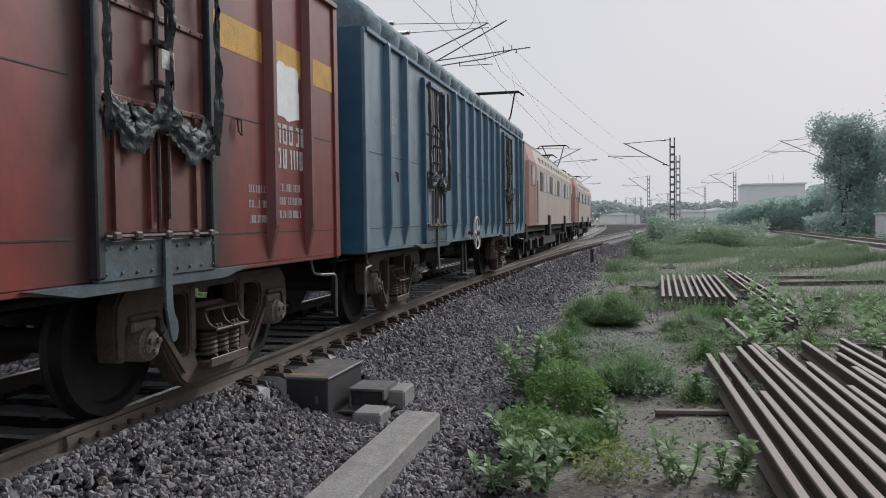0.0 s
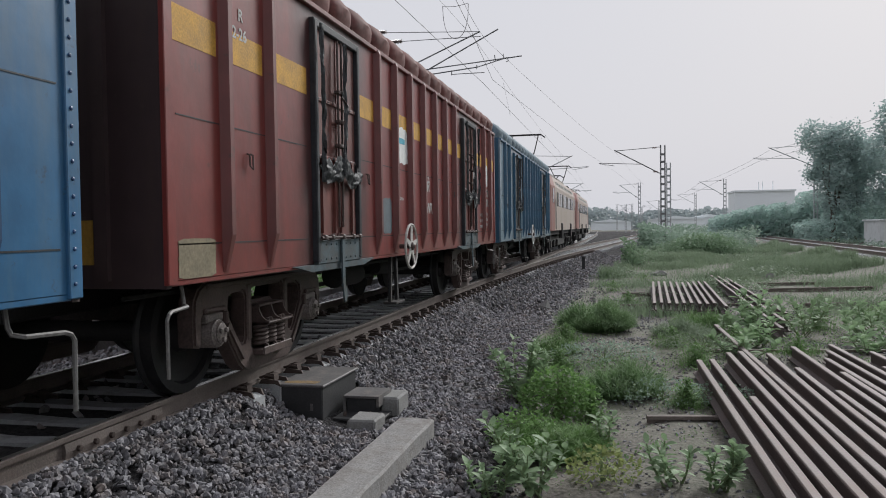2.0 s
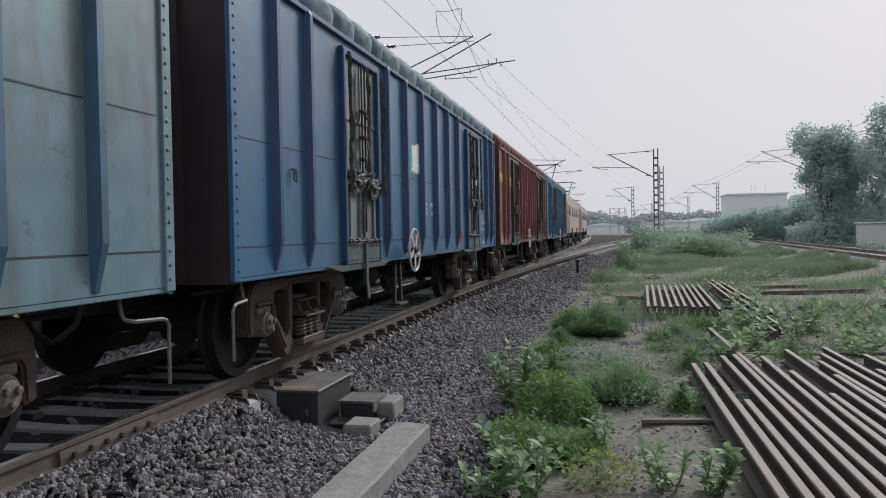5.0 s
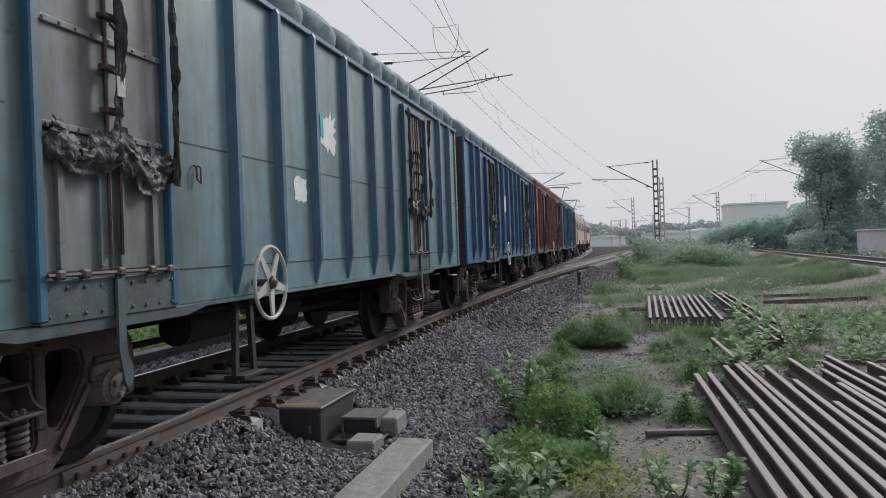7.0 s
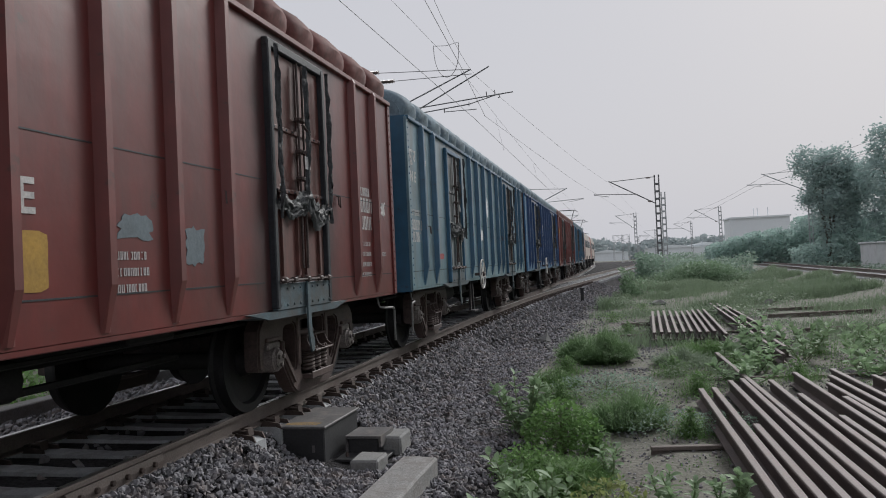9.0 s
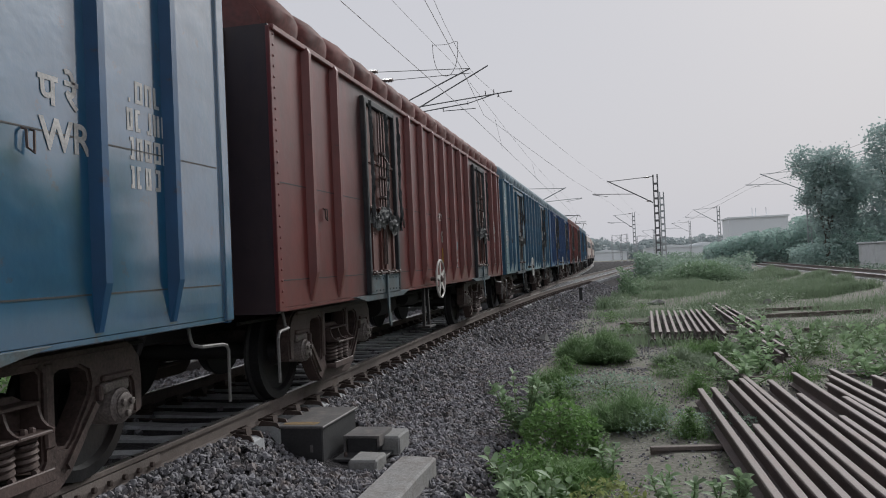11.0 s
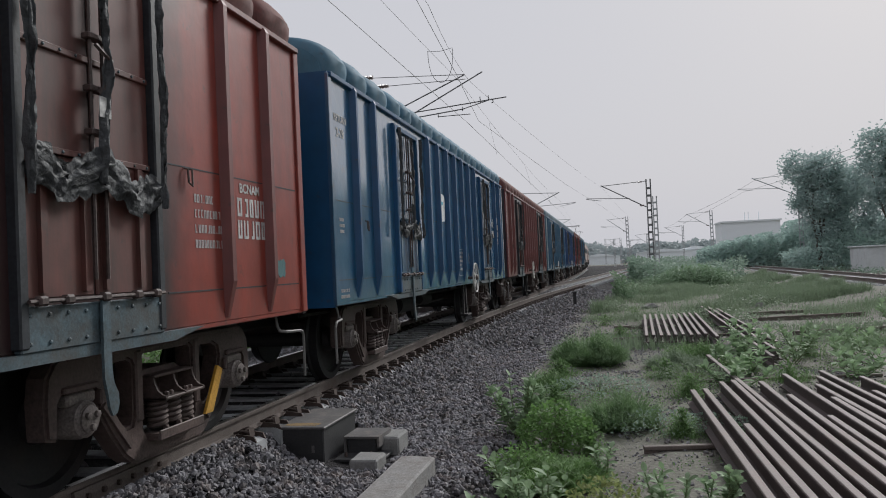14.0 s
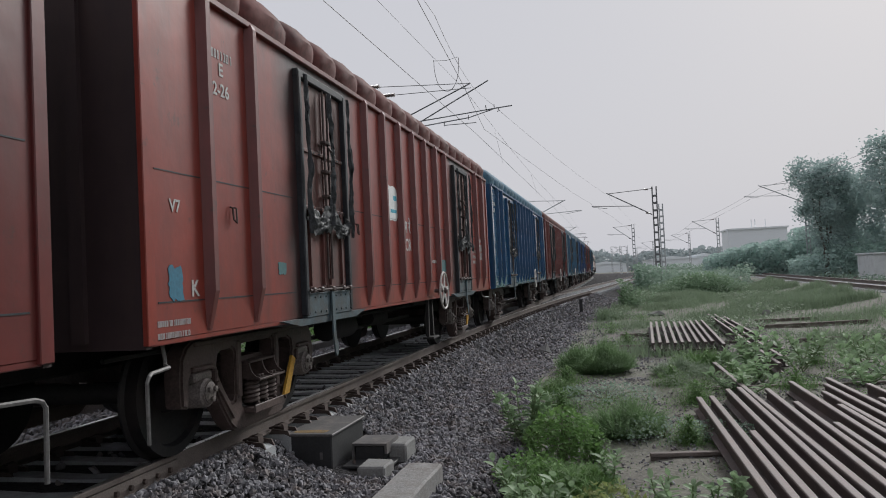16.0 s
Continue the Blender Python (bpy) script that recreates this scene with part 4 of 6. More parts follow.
    if stripe:
        edges = [0.0] + RIBS[:2] + [2.45]
        spans = list(zip(edges, edges[1:])) + list(zip([3.75] + RIBS[2:9], RIBS[2:9] + [9.65])) + list(zip([10.95] + RIBS[9:], RIBS[9:] + [L]))
        for a, c in spans:
            part("stripe", Shape().box(HALF + 0.001, HALF + 0.003, a - h + 0.09, c - h - 0.09, 2.62, 2.87), stripe, w, "yellow painted band")
    for y, z in ((1.15, 1.95), (4.1, 1.98), (8.9, 1.98), (11.35, 2.12)):
        part("hook", Shape().tube([(HALF + 0.005, y - h - 0.03, z), (HALF + 0.03, y - h - 0.028, z - 0.01), (HALF + 0.035, y - h - 0.03, z - 0.10), (HALF + 0.035, y - h + 0.02, z - 0.125), (HALF + 0.03, y - h + 0.028, z - 0.01), (HALF + 0.005, y - h + 0.03, z)], 0.008, 5), M_BOGIE, w)
    return w


# End walls get a tone darker than the sides.
R_END = wagon_paint("dark_end_wall_paint", (0.035, 0.02, 0.022), (0.05, 0.03, 0.025), 0.4, rough=0.65)
P_STEEL = wagon_paint("steel_blue_wagon_paint", (0.165, 0.24, 0.31), (0.10, 0.125, 0.15), 0.5, soot=0.4)
P_MAROON = wagon_paint("maroon_wagon_paint", (0.20, 0.036, 0.032), (0.12, 0.035, 0.032), 0.5, soot=0.75)
P_BLUE = wagon_paint("bright_blue_wagon_paint", (0.032, 0.132, 0.275), (0.085, 0.145, 0.20), 0.55, soot=0.5)
P_PALE = wagon_paint("pale_blue_wagon_paint", (0.15, 0.25, 0.30), (0.10, 0.095, 0.08), 0.5, soot=0.45)
P_BROWNRED = wagon_paint("brown_red_wagon_paint", (0.135, 0.024, 0.022), (0.08, 0.026, 0.025), 0.5, soot=0.7)
P_GLOSS = wagon_paint("glossy_blue_wagon_paint", (0.002, 0.078, 0.175), (0.008, 0.085, 0.165), 0.3, rough=0.4, bump=0.55, coat=1.0, coat_rough=0.09)
P_ORANGE = wagon_paint("orange_red_wagon_paint", (0.25, 0.040, 0.027), (0.14, 0.038, 0.034), 0.45, soot=0.9)
R_STEEL = wagon_paint("dark_steel_blue_paint", (0.03, 0.105, 0.185), (0.04, 0.08, 0.12), 0.4, rough=0.55)
R_MAROON = wagon_paint("dark_maroon_paint", (0.15, 0.035, 0.032), (0.09, 0.04, 0.035), 0.4, rough=0.55)
R_BLUE = wagon_paint("deep_blue_paint", (0.014, 0.055, 0.16), (0.04, 0.07, 0.11), 0.4, rough=0.55, coat=0.15)
R_GLOSS = wagon_paint("deep_gloss_blue_paint", (0.004, 0.06, 0.155), (0.015, 0.075, 0.13), 0.3, rough=0.5, coat=0.1)
D_RED = wagon_paint("rusty_red_door", (0.135, 0.042, 0.034), (0.035, 0.024, 0.021), 0.8, rough=0.65, var=0.3)
D_GREY = wagon_paint("rusty_grey_door", (0.155, 0.185, 0.195), (0.075, 0.06, 0.05), 0.65, rough=0.65, var=0.3)
D_BLUE = wagon_paint("scuffed_blue_door", (0.06, 0.10, 0.15), (0.12, 0.09, 0.075), 0.5, rough=0.55, var=0.3)
D_STRIPE = wagon_paint("scuffed_maroon_door", (0.16, 0.040, 0.032), (0.05, 0.028, 0.025), 0.7, rough=0.6, var=0.3)
M_BLUEROOF = wagon_paint("blue_roof_paint", (0.06, 0.15, 0.22), (0.09, 0.14, 0.18), 0.4, rough=0.75, coat=0.0)
D_GLOSS = wagon_paint("scuffed_glossy_door", (0.03, 0.09, 0.17), (0.07, 0.09, 0.11), 0.5, rough=0.4, var=0.3, bump=0.5, coat=0.95, coat_rough=0.14)
P_PATCH = material("fresh_teal_patch", (0.06, 0.15, 0.16), 0.6, var=0.2)
P_GREYPATCH = material("grey_primer_patch", (0.11, 0.14, 0.16), 0.6, var=0.2)
P_OCHRE = material("ochre_notice_paint", (0.34, 0.20, 0.03), 0.7, var=0.2)

H2 = L / 2
wagon_steel = wagon("steel-blue ribbed covered goods wagon with rusty doors", P_STEEL, R_STEEL, D_GREY, M_BLUEGREYROOF, 5.6, 1, end_paint=R_STEEL)
wagon_stripe = wagon("maroon covered goods wagon with a yellow band", P_MAROON, R_MAROON, D_STRIPE, M_REDROOF, 5.4, 2, stripe=M_YELLOW, post=M_SOOT, bogies=(-4.50, 4.95))
wagon_blue = wagon("bright blue covered goods wagon with faded stencils", P_BLUE, R_BLUE, D_GREY, M_BLUEGREYROOF, 4.9, 3, mids=[4.15, 5.05, 6.0, 6.93, 7.85, 8.75], fronts=[12.06, 12.78], bogies=(-4.45, 4.60))
wagon_pale = wagon("pale blue-grey covered goods wagon with rust streaks", P_PALE, R_STEEL, D_GREY, M_BLUEGREYROOF, 4.9, 4, end_paint=R_STEEL, mids=[4.65, 5.48, 6.32, 7.25, 8.2, 8.95], bogies=(-4.15, 4.60))
wagon_brown = wagon("brown-red covered goods wagon with faded stencils", P_BROWNRED, R_MAROON, D_RED, M_REDROOF, 5.6, 5, post=M_SOOT)
wagon_gloss = wagon("glossy deep blue covered goods wagon with a torn poster", P_GLOSS, R_GLOSS, D_GLOSS, M_BLUEROOF, 7.8, 6, end_paint=R_GLOSS, bogies=(-4.28, 4.80))
wagon_orange = wagon("orange-red covered goods wagon with white stencils", P_ORANGE, R_MAROON, D_RED, M_REDROOF, 7.82, 7, post=M_SOOT, push_bar=M_YELLOW, bogies=(-4.45, 4.92))
wagon_last = wagon("dusty red covered goods wagon with dark end wall", P_BROWNRED, R_MAROON, D_RED, M_REDROOF, 5.6, 8, post=M_SOOT)


def decals():
    """Stencils, posters and paint patches; places along the side from the wagon's rear end. Running numbers stay plain bars."""
    def at(r):
        return r - H2

    w = wagon_stripe
    patch(w, at(12.27), 2.46, 0.49, 0.50, M_PAPER, 1, "torn white paper poster")
    bars(w, at(12.02), 2.09, [0.56, 0.56], h=0.17, gap=0.04, seed=2)
    bars(w, at(11.52), 1.60, [0.34, 0.34, 0.34], h=0.06, gap=0.06, seed=3)
    bars(w, at(12.03), 1.63, [0.5, 0.5, 0.5], h=0.065, gap=0.05, seed=4)
    p = patch(w, at(5.61), 2.46, 0.62, 0.52, M_PAPER, 5, "torn white advertising poster")
    patch(w, at(5.42), 2.36, 0.14, 0.26, M_CYAN, 6, "blue printed area of a poster", 0.006)
    patch(w, at(5.62), 2.52, 0.30, 0.08, M_CYAN, 7, "blue printed area of a poster", 0.006)
    words(w, "NWR", at(6.78), 1.57, 0.225)
    words(w, "उपरे", at(6.78), 1.90, 0.25)
    patch(w, at(4.92), 1.50, 0.37, 0.46, P_GREYPATCH, 9, "grey-green painted patch", rough=0.05, name="paint_patch")
    words(w, "R", at(1.02), 2.98, 0.13)
    words(w, "2-26", at(0.92), 2.83, 0.13)
    patch(w, at(0.36), 1.15, 0.5, 0.28, material("faded_khaki_patch", (0.20, 0.17, 0.11), 0.7, var=0.3), 10, "faded khaki painted panel", rough=0.03, name="paint_patch")
    words(w, "MODIFIED", at(5.42), 1.72, 0.055)

    w = wagon_blue
    words(w, "BCNM-1", at(12.20), 2.05, 0.11)
    bars(w, at(12.14), 1.85, [0.5, 0.42], h=0.15, gap=0.03, seed=11)
    words(w, "C.C 54.10", at(11.43), 1.64, 0.105)
    words(w, "TARE 27.20", at(11.43), 1.51, 0.105)
    words(w, "AREA 42-7", at(11.43), 1.35, 0.105)
    words(w, "BCNM-1", at(11.50), 1.05, 0.12)
    words(w, "S", at(4.98), 2.14, 0.21)
    words(w, "G", at(4.98), 1.86, 0.21)
    part("lettering", Shape().box(HALF + 0.002, HALF + 0.005, at(4.97), at(5.15), 2.075, 2.095), M_WHITE, w, "white painted dash")
    words(w, "S", at(6.28), 1.62, 0.27)
    words(w, "C", at(6.60), 1.62, 0.27)
    patch(w, at(5.72), 2.44, 0.56, 0.50, M_PAPER, 12, "torn white and cyan poster", rough=0.35)
    patch(w, at(5.44), 2.40, 0.18, 0.30, M_CYAN, 13, "cyan remnant of a poster", 0.006, rough=0.3)
    patch(w, at(9.2), 1.20, 0.30, 0.18, material("faded_red_patch", (0.22, 0.06, 0.05), 0.7, var=0.3), 14, "faded red painted patch", rough=0.3, name="paint_patch")

    w = wagon_pale
    patch(w, at(6.78), 2.57, 0.50, 0.50, M_PAPER, 15, "torn white poster remnant", rough=0.45)
    patch(w, at(6.60), 2.62, 0.10, 0.28, M_CYAN, 16, "cyan remnant of a poster", 0.006, rough=0.3)
    patch(w, at(6.00), 1.93, 0.34, 0.26, M_PAPER, 17, "small torn paper notice", rough=0.25)
    words(w, "N E", at(0.12), 2.58, 0.22)
    words(w, "पू उ", at(0.12), 2.89, 0.25)
    bars(w, at(0.12), 1.94, [0.56, 0.45], h=0.15, gap=0.03, seed=19)
    bars(w, at(0.14), 2.12, [0.5], h=0.09, seed=20)
    bars(w, at(0.86), 3.18, [0.32, 0.2], h=0.07, seed=21)
    words(w, "12-23", at(0.85), 2.90, 0.12)
    patch(w, at(1.95), 1.47, 0.42, 0.10, material("scuffed_red_mark", (0.34, 0.06, 0.06), 0.6, var=0.3), 22, "scuffed red paint mark", rough=0.2, name="paint_patch")

    w = wagon_brown
    bars(w, at(11.98), 2.08, [0.60], h=0.17, seed=23)
    bars(w, at(12.12), 1.87, [0.42], h=0.16, seed=24)
    bars(w, at(12.08), 2.24, [0.40], h=0.10, seed=25)
    bars(w, at(12.05), 1.62, [0.4, 0.4, 0.4, 0.4], h=0.05, gap=0.07, seed=26)
    patch(w, at(13.0), 2.06, 0.22, 0.24, M_WHITE, 27, "flaked white paint mark", rough=0.6, name="paint_patch")
    bars(w, at(12.9), 1.5, [0.16], h=0.05, seed=28)
    words(w, "S", at(6.55), 1.70, 0.26)
    words(w, "E", at(6.78), 1.70, 0.26)
    words(w, "द पू", at(6.42), 2.02, 0.25)
    patch(w, at(6.78), 1.45, 0.42, 0.32, P_OCHRE, 30, "ochre painted notice panel", rough=0.03, name="paint_patch")
    bars(w, at(7.46), 1.48, [0.42, 0.42, 0.42], h=0.05, gap=0.05, seed=31)
    patch(w, at(7.76), 1.66, 0.38, 0.18, P_GREYPATCH, 32, "grey primer patch", rough=0.3, name="paint_patch")
    patch(w, at(8.45), 1.55, 0.30, 0.30, P_GREYPATCH, 33, "grey primer patch", rough=0.3, name="paint_patch")

    w = wagon_gloss
    bars(w, at(7.02), 1.61, [0.42, 0.36, 0.42, 0.3, 0.3], h=0.05, gap=0.03, seed=34)
    for y0, y1, z0, z1 in ((6.97, 7.50, 1.16, 1.68), (8.04, 8.42, 1.40, 1.60)):
        for a, b, c, d in ((y0, y1, z0, z0 + 0.008), (y0, y1, z1 - 0.008, z1), (y0, y0 + 0.01, z0, z1), (y1 - 0.01, y1, z0, z1)):
            part("notice_border", Shape().box(HALF + 0.001, HALF + 0.003, at(a), at(b), c, d), M_FADED, w, "thin white painted border")
    words(w, "WR", at(11.45), 2.04, 0.24)
    words(w, "प रे", at(11.45), 2.28, 0.24)
    bars(w, at(12.2), 2.50, [0.4, 0.48, 0.48, 0.4], h=0.14, gap=0.04, seed=36)
    patch(w, at(5.59), 2.41, 0.58, 0.52, M_PAPER, 37, "torn white poster with pale blue print", rough=0.15)
    patch(w, at(5.60), 2.48, 0.28, 0.07, M_CYAN, 38, "blue printed area of a poster", 0.006, rough=0.5)
    words(w, "RETURN", at(0.14), 3.02, 0.11)
    words(w, "2-28", at(0.20), 2.85, 0.14)
    bars(w, at(0.2), 1.92, [0.14, 0.18, 0.14], h=0.035, gap=0.03, seed=39)
    bars(w, at(0.16), 1.13, [0.3, 0.3], h=0.035, gap=0.03, seed=40)
    bars(w, at(8.1), 1.52, [0.16, 0.24], h=0.04, seed=41)

    w = wagon_orange
    words(w, "BCNAM", at(12.14), 2.02, 0.105)
    bars(w, at(12.10), 1.90, [0.5, 0.45], h=0.15, gap=0.03, seed=42)
    bars(w, at(11.44), 1.92, [0.3, 0.42, 0.42, 0.42], h=0.06, gap=0.05, seed=43)
    words(w, "MODIFIED", at(7.82), 1.55, 0.065)
    patch(w, at(8.66), 1.50, 0.38, 0.22, P_PATCH, 44, "teal painted patch", rough=0.2, name="paint_patch")
    words(w, "E", at(1.02), 2.96, 0.14)
    words(w, "2-26", at(0.92), 2.80, 0.14)
    bars(w, at(0.92), 3.12, [0.3], h=0.07, seed=45)
    words(w, "V7", at(0.28), 1.86, 0.12)
    patch(w, at(0.33), 1.37, 0.20, 0.26, material("blue_paint_spot", (0.04, 0.16, 0.24), 0.6, var=0.2), 46, "round blue painted spot", rough=0.25, name="paint_patch")
    patch(w, at(2.05), 1.47, 0.20, 0.12, P_PATCH, 47, "teal painted spot", rough=0.3, name="paint_patch")
    words(w, "K", at(0.52), 1.28, 0.16)
    bars(w, at(0.10), 1.11, [0.4, 0.4], h=0.04, gap=0.04, seed=48)
    patch(w, at(5.62), 2.34, 0.55, 0.48, M_PAPER, 49, "torn white paper poster", rough=0.1)
    patch(w, at(5.78), 2.42, 0.16, 0.07, M_CYAN, 51, "blue printed area of a poster", 0.006)
    patch(w, at(5.70), 2.24, 0.30, 0.05, M_CYAN, 52, "blue printed area of a poster", 0.006)
    words(w, "CR", at(6.22), 1.72, 0.24)
    words(w, "म रे", at(6.22), 1.98, 0.24)
    patch(w, at(12.9), 1.40, 0.20, 0.18, P_PATCH, 51, "teal painted spot", rough=0.3, name="paint_patch")

    for vehicle in (wagon_stripe, wagon_gloss):
        part("paint_patch", Shape().box(0.66, 1.02, -H2 - 0.035, -H2 - 0.031, 1.12, 1.42), P_OCHRE, vehicle, "dull yellow square on the end wall")
    for vehicle in (wagon_steel, wagon_last):
        bars(vehicle, at(0.9), 2.6, [0.3, 0.3], h=0.08, seed=52)
        bars(vehicle, at(12.1), 1.95, [0.5, 0.45], h=0.15, gap=0.03, seed=53)
        bars(vehicle, at(11.5), 1.65, [0.4, 0.4, 0.4], h=0.06, gap=0.05, seed=54)


decals()


# ---------------------------------------------------------------- locomotives
LOCO_L = 19.6


def pantograph(parent, y, up):
    top = 5.70 if up else 4.50
    s = part("pantograph", Shape().cbox(-0.7, 0.7, y - 0.7, y - 0.62, 4.12, 4.22, 0.01), M_DARK, parent)
    part("base_bar", Shape().cbox(-0.7, 0.7, y + 0.62, y + 0.7, 4.12, 4.22, 0.01), M_DARK, s)
    knee = (4.22 + top) / 2
    for x in (-0.5, 0.5):
        part("arm", Shape().tube([(x * 0.4, y - 0.5, 4.2), (x * 0.7, y + (0.9 if up else 1.3), knee)], 0.035, 5), M_DARK, s)
        part("arm", Shape().tube([(x * 0.7, y + (0.9 if up else 1.3), knee), (x * 1.3, y, top)], 0.028, 5), M_DARK, s)
    part("collector_bar", Shape().tube([(-0.95, y, top - 0.16), (-0.75, y, top), (0.75, y, top), (0.95, y, top - 0.16)], 0.03, 5).tube([(-0.75, y + 0.28, top), (0.75, y + 0.28, top)], 0.025, 5), M_DARK, s)


def loco(front_up, rear_up, name_label):
    w = thing("electric_locomotive", name_label, "locomotive", "locomotives of the train")
    h = LOCO_L / 2 - 0.6
    prof = [(-1.5, 1.15), (1.5, 1.15), (1.5, 3.15), (1.36, 3.62), (0.9, 3.86), (-0.9, 3.86), (-1.36, 3.62), (-1.5, 3.15)]
    part("body", Shape().prism(prof, -h + 1.9, h - 1.9, "y"), M_CREAM, w)
    for sy in (-1, 1):
        cab = Shape()
        k = len(prof)
        rows = [(h - 1.9, 1.0, 1.0), (h - 0.25, 0.985, 1.0), (h, 0.93, 0.985)]
        for y, sx, sz in rows:
            cab.v += [(x * sx, sy * y, z * sz) for x, z in prof]
        for i in range(2):
            for j in range(k):
                cab.f.append((i * k + j, i * k + (j + 1) % k, (i + 1) * k + (j + 1) % k, (i + 1) * k + j))
        cab.f += [tuple(range(k)), tuple(2 * k + j for j in range(k))]
        c = part("cab", cab, M_LOCORED, w, "faded red driving cab")
        for x0, x1 in ((-1.2, -0.15), (0.15, 1.2)):
            part("cab_window", Shape().cbox(x0, x1, sy * (h + 0.005) - 0.03, sy * (h + 0.005) + 0.03, 2.45, 3.15, 0.02), M_GLASS, c)
        part("cab_window", Shape().cbox(1.46, 1.505, sy * (h - 1.2) - 0.35, sy * (h - 1.2) + 0.35, 2.4, 3.05, 0.015), M_GLASS, c)
        part("cab_door", Shape().cbox(1.48, 1.515, sy * (h - 2.3) - 0.3, sy * (h - 2.3) + 0.3, 1.25, 3.05, 0.015), M_CREAM, w)
        part("handrail", Shape().tube([(1.55, sy * (h - 1.9), 1.2), (1.55, sy * (h - 1.9), 2.6)], 0.016, 5), M_STEELGREY, w)
        part("buffer_beam", Shape().cbox(-1.45, 1.45, sy * (h + 0.1) - 0.12, sy * (h + 0.1) + 0.12, 0.75, 1.2, 0.02), M_DARK, w)
        for x in (-0.98, 0.98):
            part("buffer", Shape().lathe([(-0.3, 0.1), (0.15, 0.1), (0.16, 0.2), (0.22, 0.2)], 14, pose(x, sy * (h + 0.22), 1.0, 0, 0, 90 * sy)), M_DARK, w)
    n = 12
    for i in range(n):
        y = -h + 3.4 + (2 * h - 6.8) * i / (n - 1)
        part("grille", Shape().cbox(1.49, 1.512, y - 0.36, y + 0.36, 2.30, 2.95, 0.01), M_GLASS if i % 3 else M_DARK, w)
        part("roof_window", Shape().cbox(1.40, 1.475, y - 0.30, y + 0.30, 3.22, 3.42, 0.01), M_HANDLE, w)
    part("roof_hatch", Shape().cbox(-0.95, 0.95, -h + 3.2, -0.8, 3.86, 4.05, 0.04).cbox(-0.95, 0.95, 0.8, h - 3.2, 3.86, 4.05, 0.04), M_ROOFGREY, w)
    pantograph(w, -h + 3.2, rear_up)
    pantograph(w, h - 3.2, front_up)
    part("underframe", Shape().cbox(-1.4, 1.4, -h, h, 0.95, 1.16, 0.02).cbox(-1.2, 1.2, -2.4, 2.4, 0.35, 0.96, 0.04), M_DARK, w)
    for by in (-5.2, 5.2):
        fr = Shape().cbox(1.05, 1.22, by - 2.9, by + 2.9, 0.62, 0.86, 0.02)
        for dy in (-1.95, 0, 1.95):
            fr.cbox(1.08, 1.30, by + dy - 0.2, by + dy + 0.2, 0.36, 0.70, 0.03)
            fr.cbox(1.06, 1.2, by + dy + 0.75, by + dy + 1.1, 0.30, 0.70, 0.03)
        part("bogie_frame", fr, M_DARK, w)
        for dy in (-1.95, 0, 1.95):
            ws = part("wheelset", MESH["axle"], None, w, at=pose(0, by + dy, 0.53))
            part("wheel", MESH["wheel"], None, ws)
            part("wheel", MESH["wheel"], None, ws, at=pose(0, 0, 0, 0, 0, 180))
            WHEELSETS.append((ws, by + dy, 0.53))
    for y in (-3.4, 3.4):
        part("sand_box", Shape().cbox(1.38, 1.56, y - 0.3, y + 0.3, 0.75, 1.5, 0.03), M_DARK, w)
    return w


loco_rear = loco(False, True, "cream electric locomotive with faded red cab")
loco_front = loco(False, True, "leading cream electric locomotive with roof pantograph")


# ---------------------------------------------------------------- motion of the train
def travel(t):
    """Where the striped wagon's front end is, along the track, at t seconds."""
    slip = np.interp(t, [0, 1.5, 2.5, 3.5, 5.5, 7, 7.5, 8, 8.5, 9, 10.5, 12, 12.5, 13.5, 14.2, 16], [-0.05, -0.12, 0.05, 0.15, 0.2, 0.02, -0.18, -0.32, -0.10, 0.08, 0.0, -0.15, -0.12, 0.12, 0.18, -0.05])
    return 5.98 + 5.322 * t - 0.0597 * t * t + 0.00284 * t ** 3 + float(slip)


def motions():
    train = [(wagon_stripe, -L / 2), (wagon_blue, -L / 2 - PITCH), (wagon_pale, -L / 2 - 2 * PITCH), (wagon_brown, -L / 2 - 3 * PITCH),
             (wagon_gloss, -L / 2 - 4 * PITCH), (wagon_orange, -L / 2 - 5 * PITCH), (wagon_last, -L / 2 - 6 * PITCH), (wagon_steel, PITCH - L / 2),
             (loco_rear, PITCH + 0.95 + LOCO_L / 2), (loco_front, PITCH + 0.95 + LOCO_L * 1.5 + 0.4)]
    times = [0.5 * i for i in range(33)]
    for vehicle, offset in train:
        walk(vehicle, [(t, track_pose(travel(t) + offset)) for t in times])
    beats = [0.1 * i for i in range(161)]
    for ws, y, z in WHEELSETS:
        walk(ws, [(t, pose(0, y, z, -math.degrees((travel(t) - travel(0)) / 0.5), 0, 0)) for t in beats])


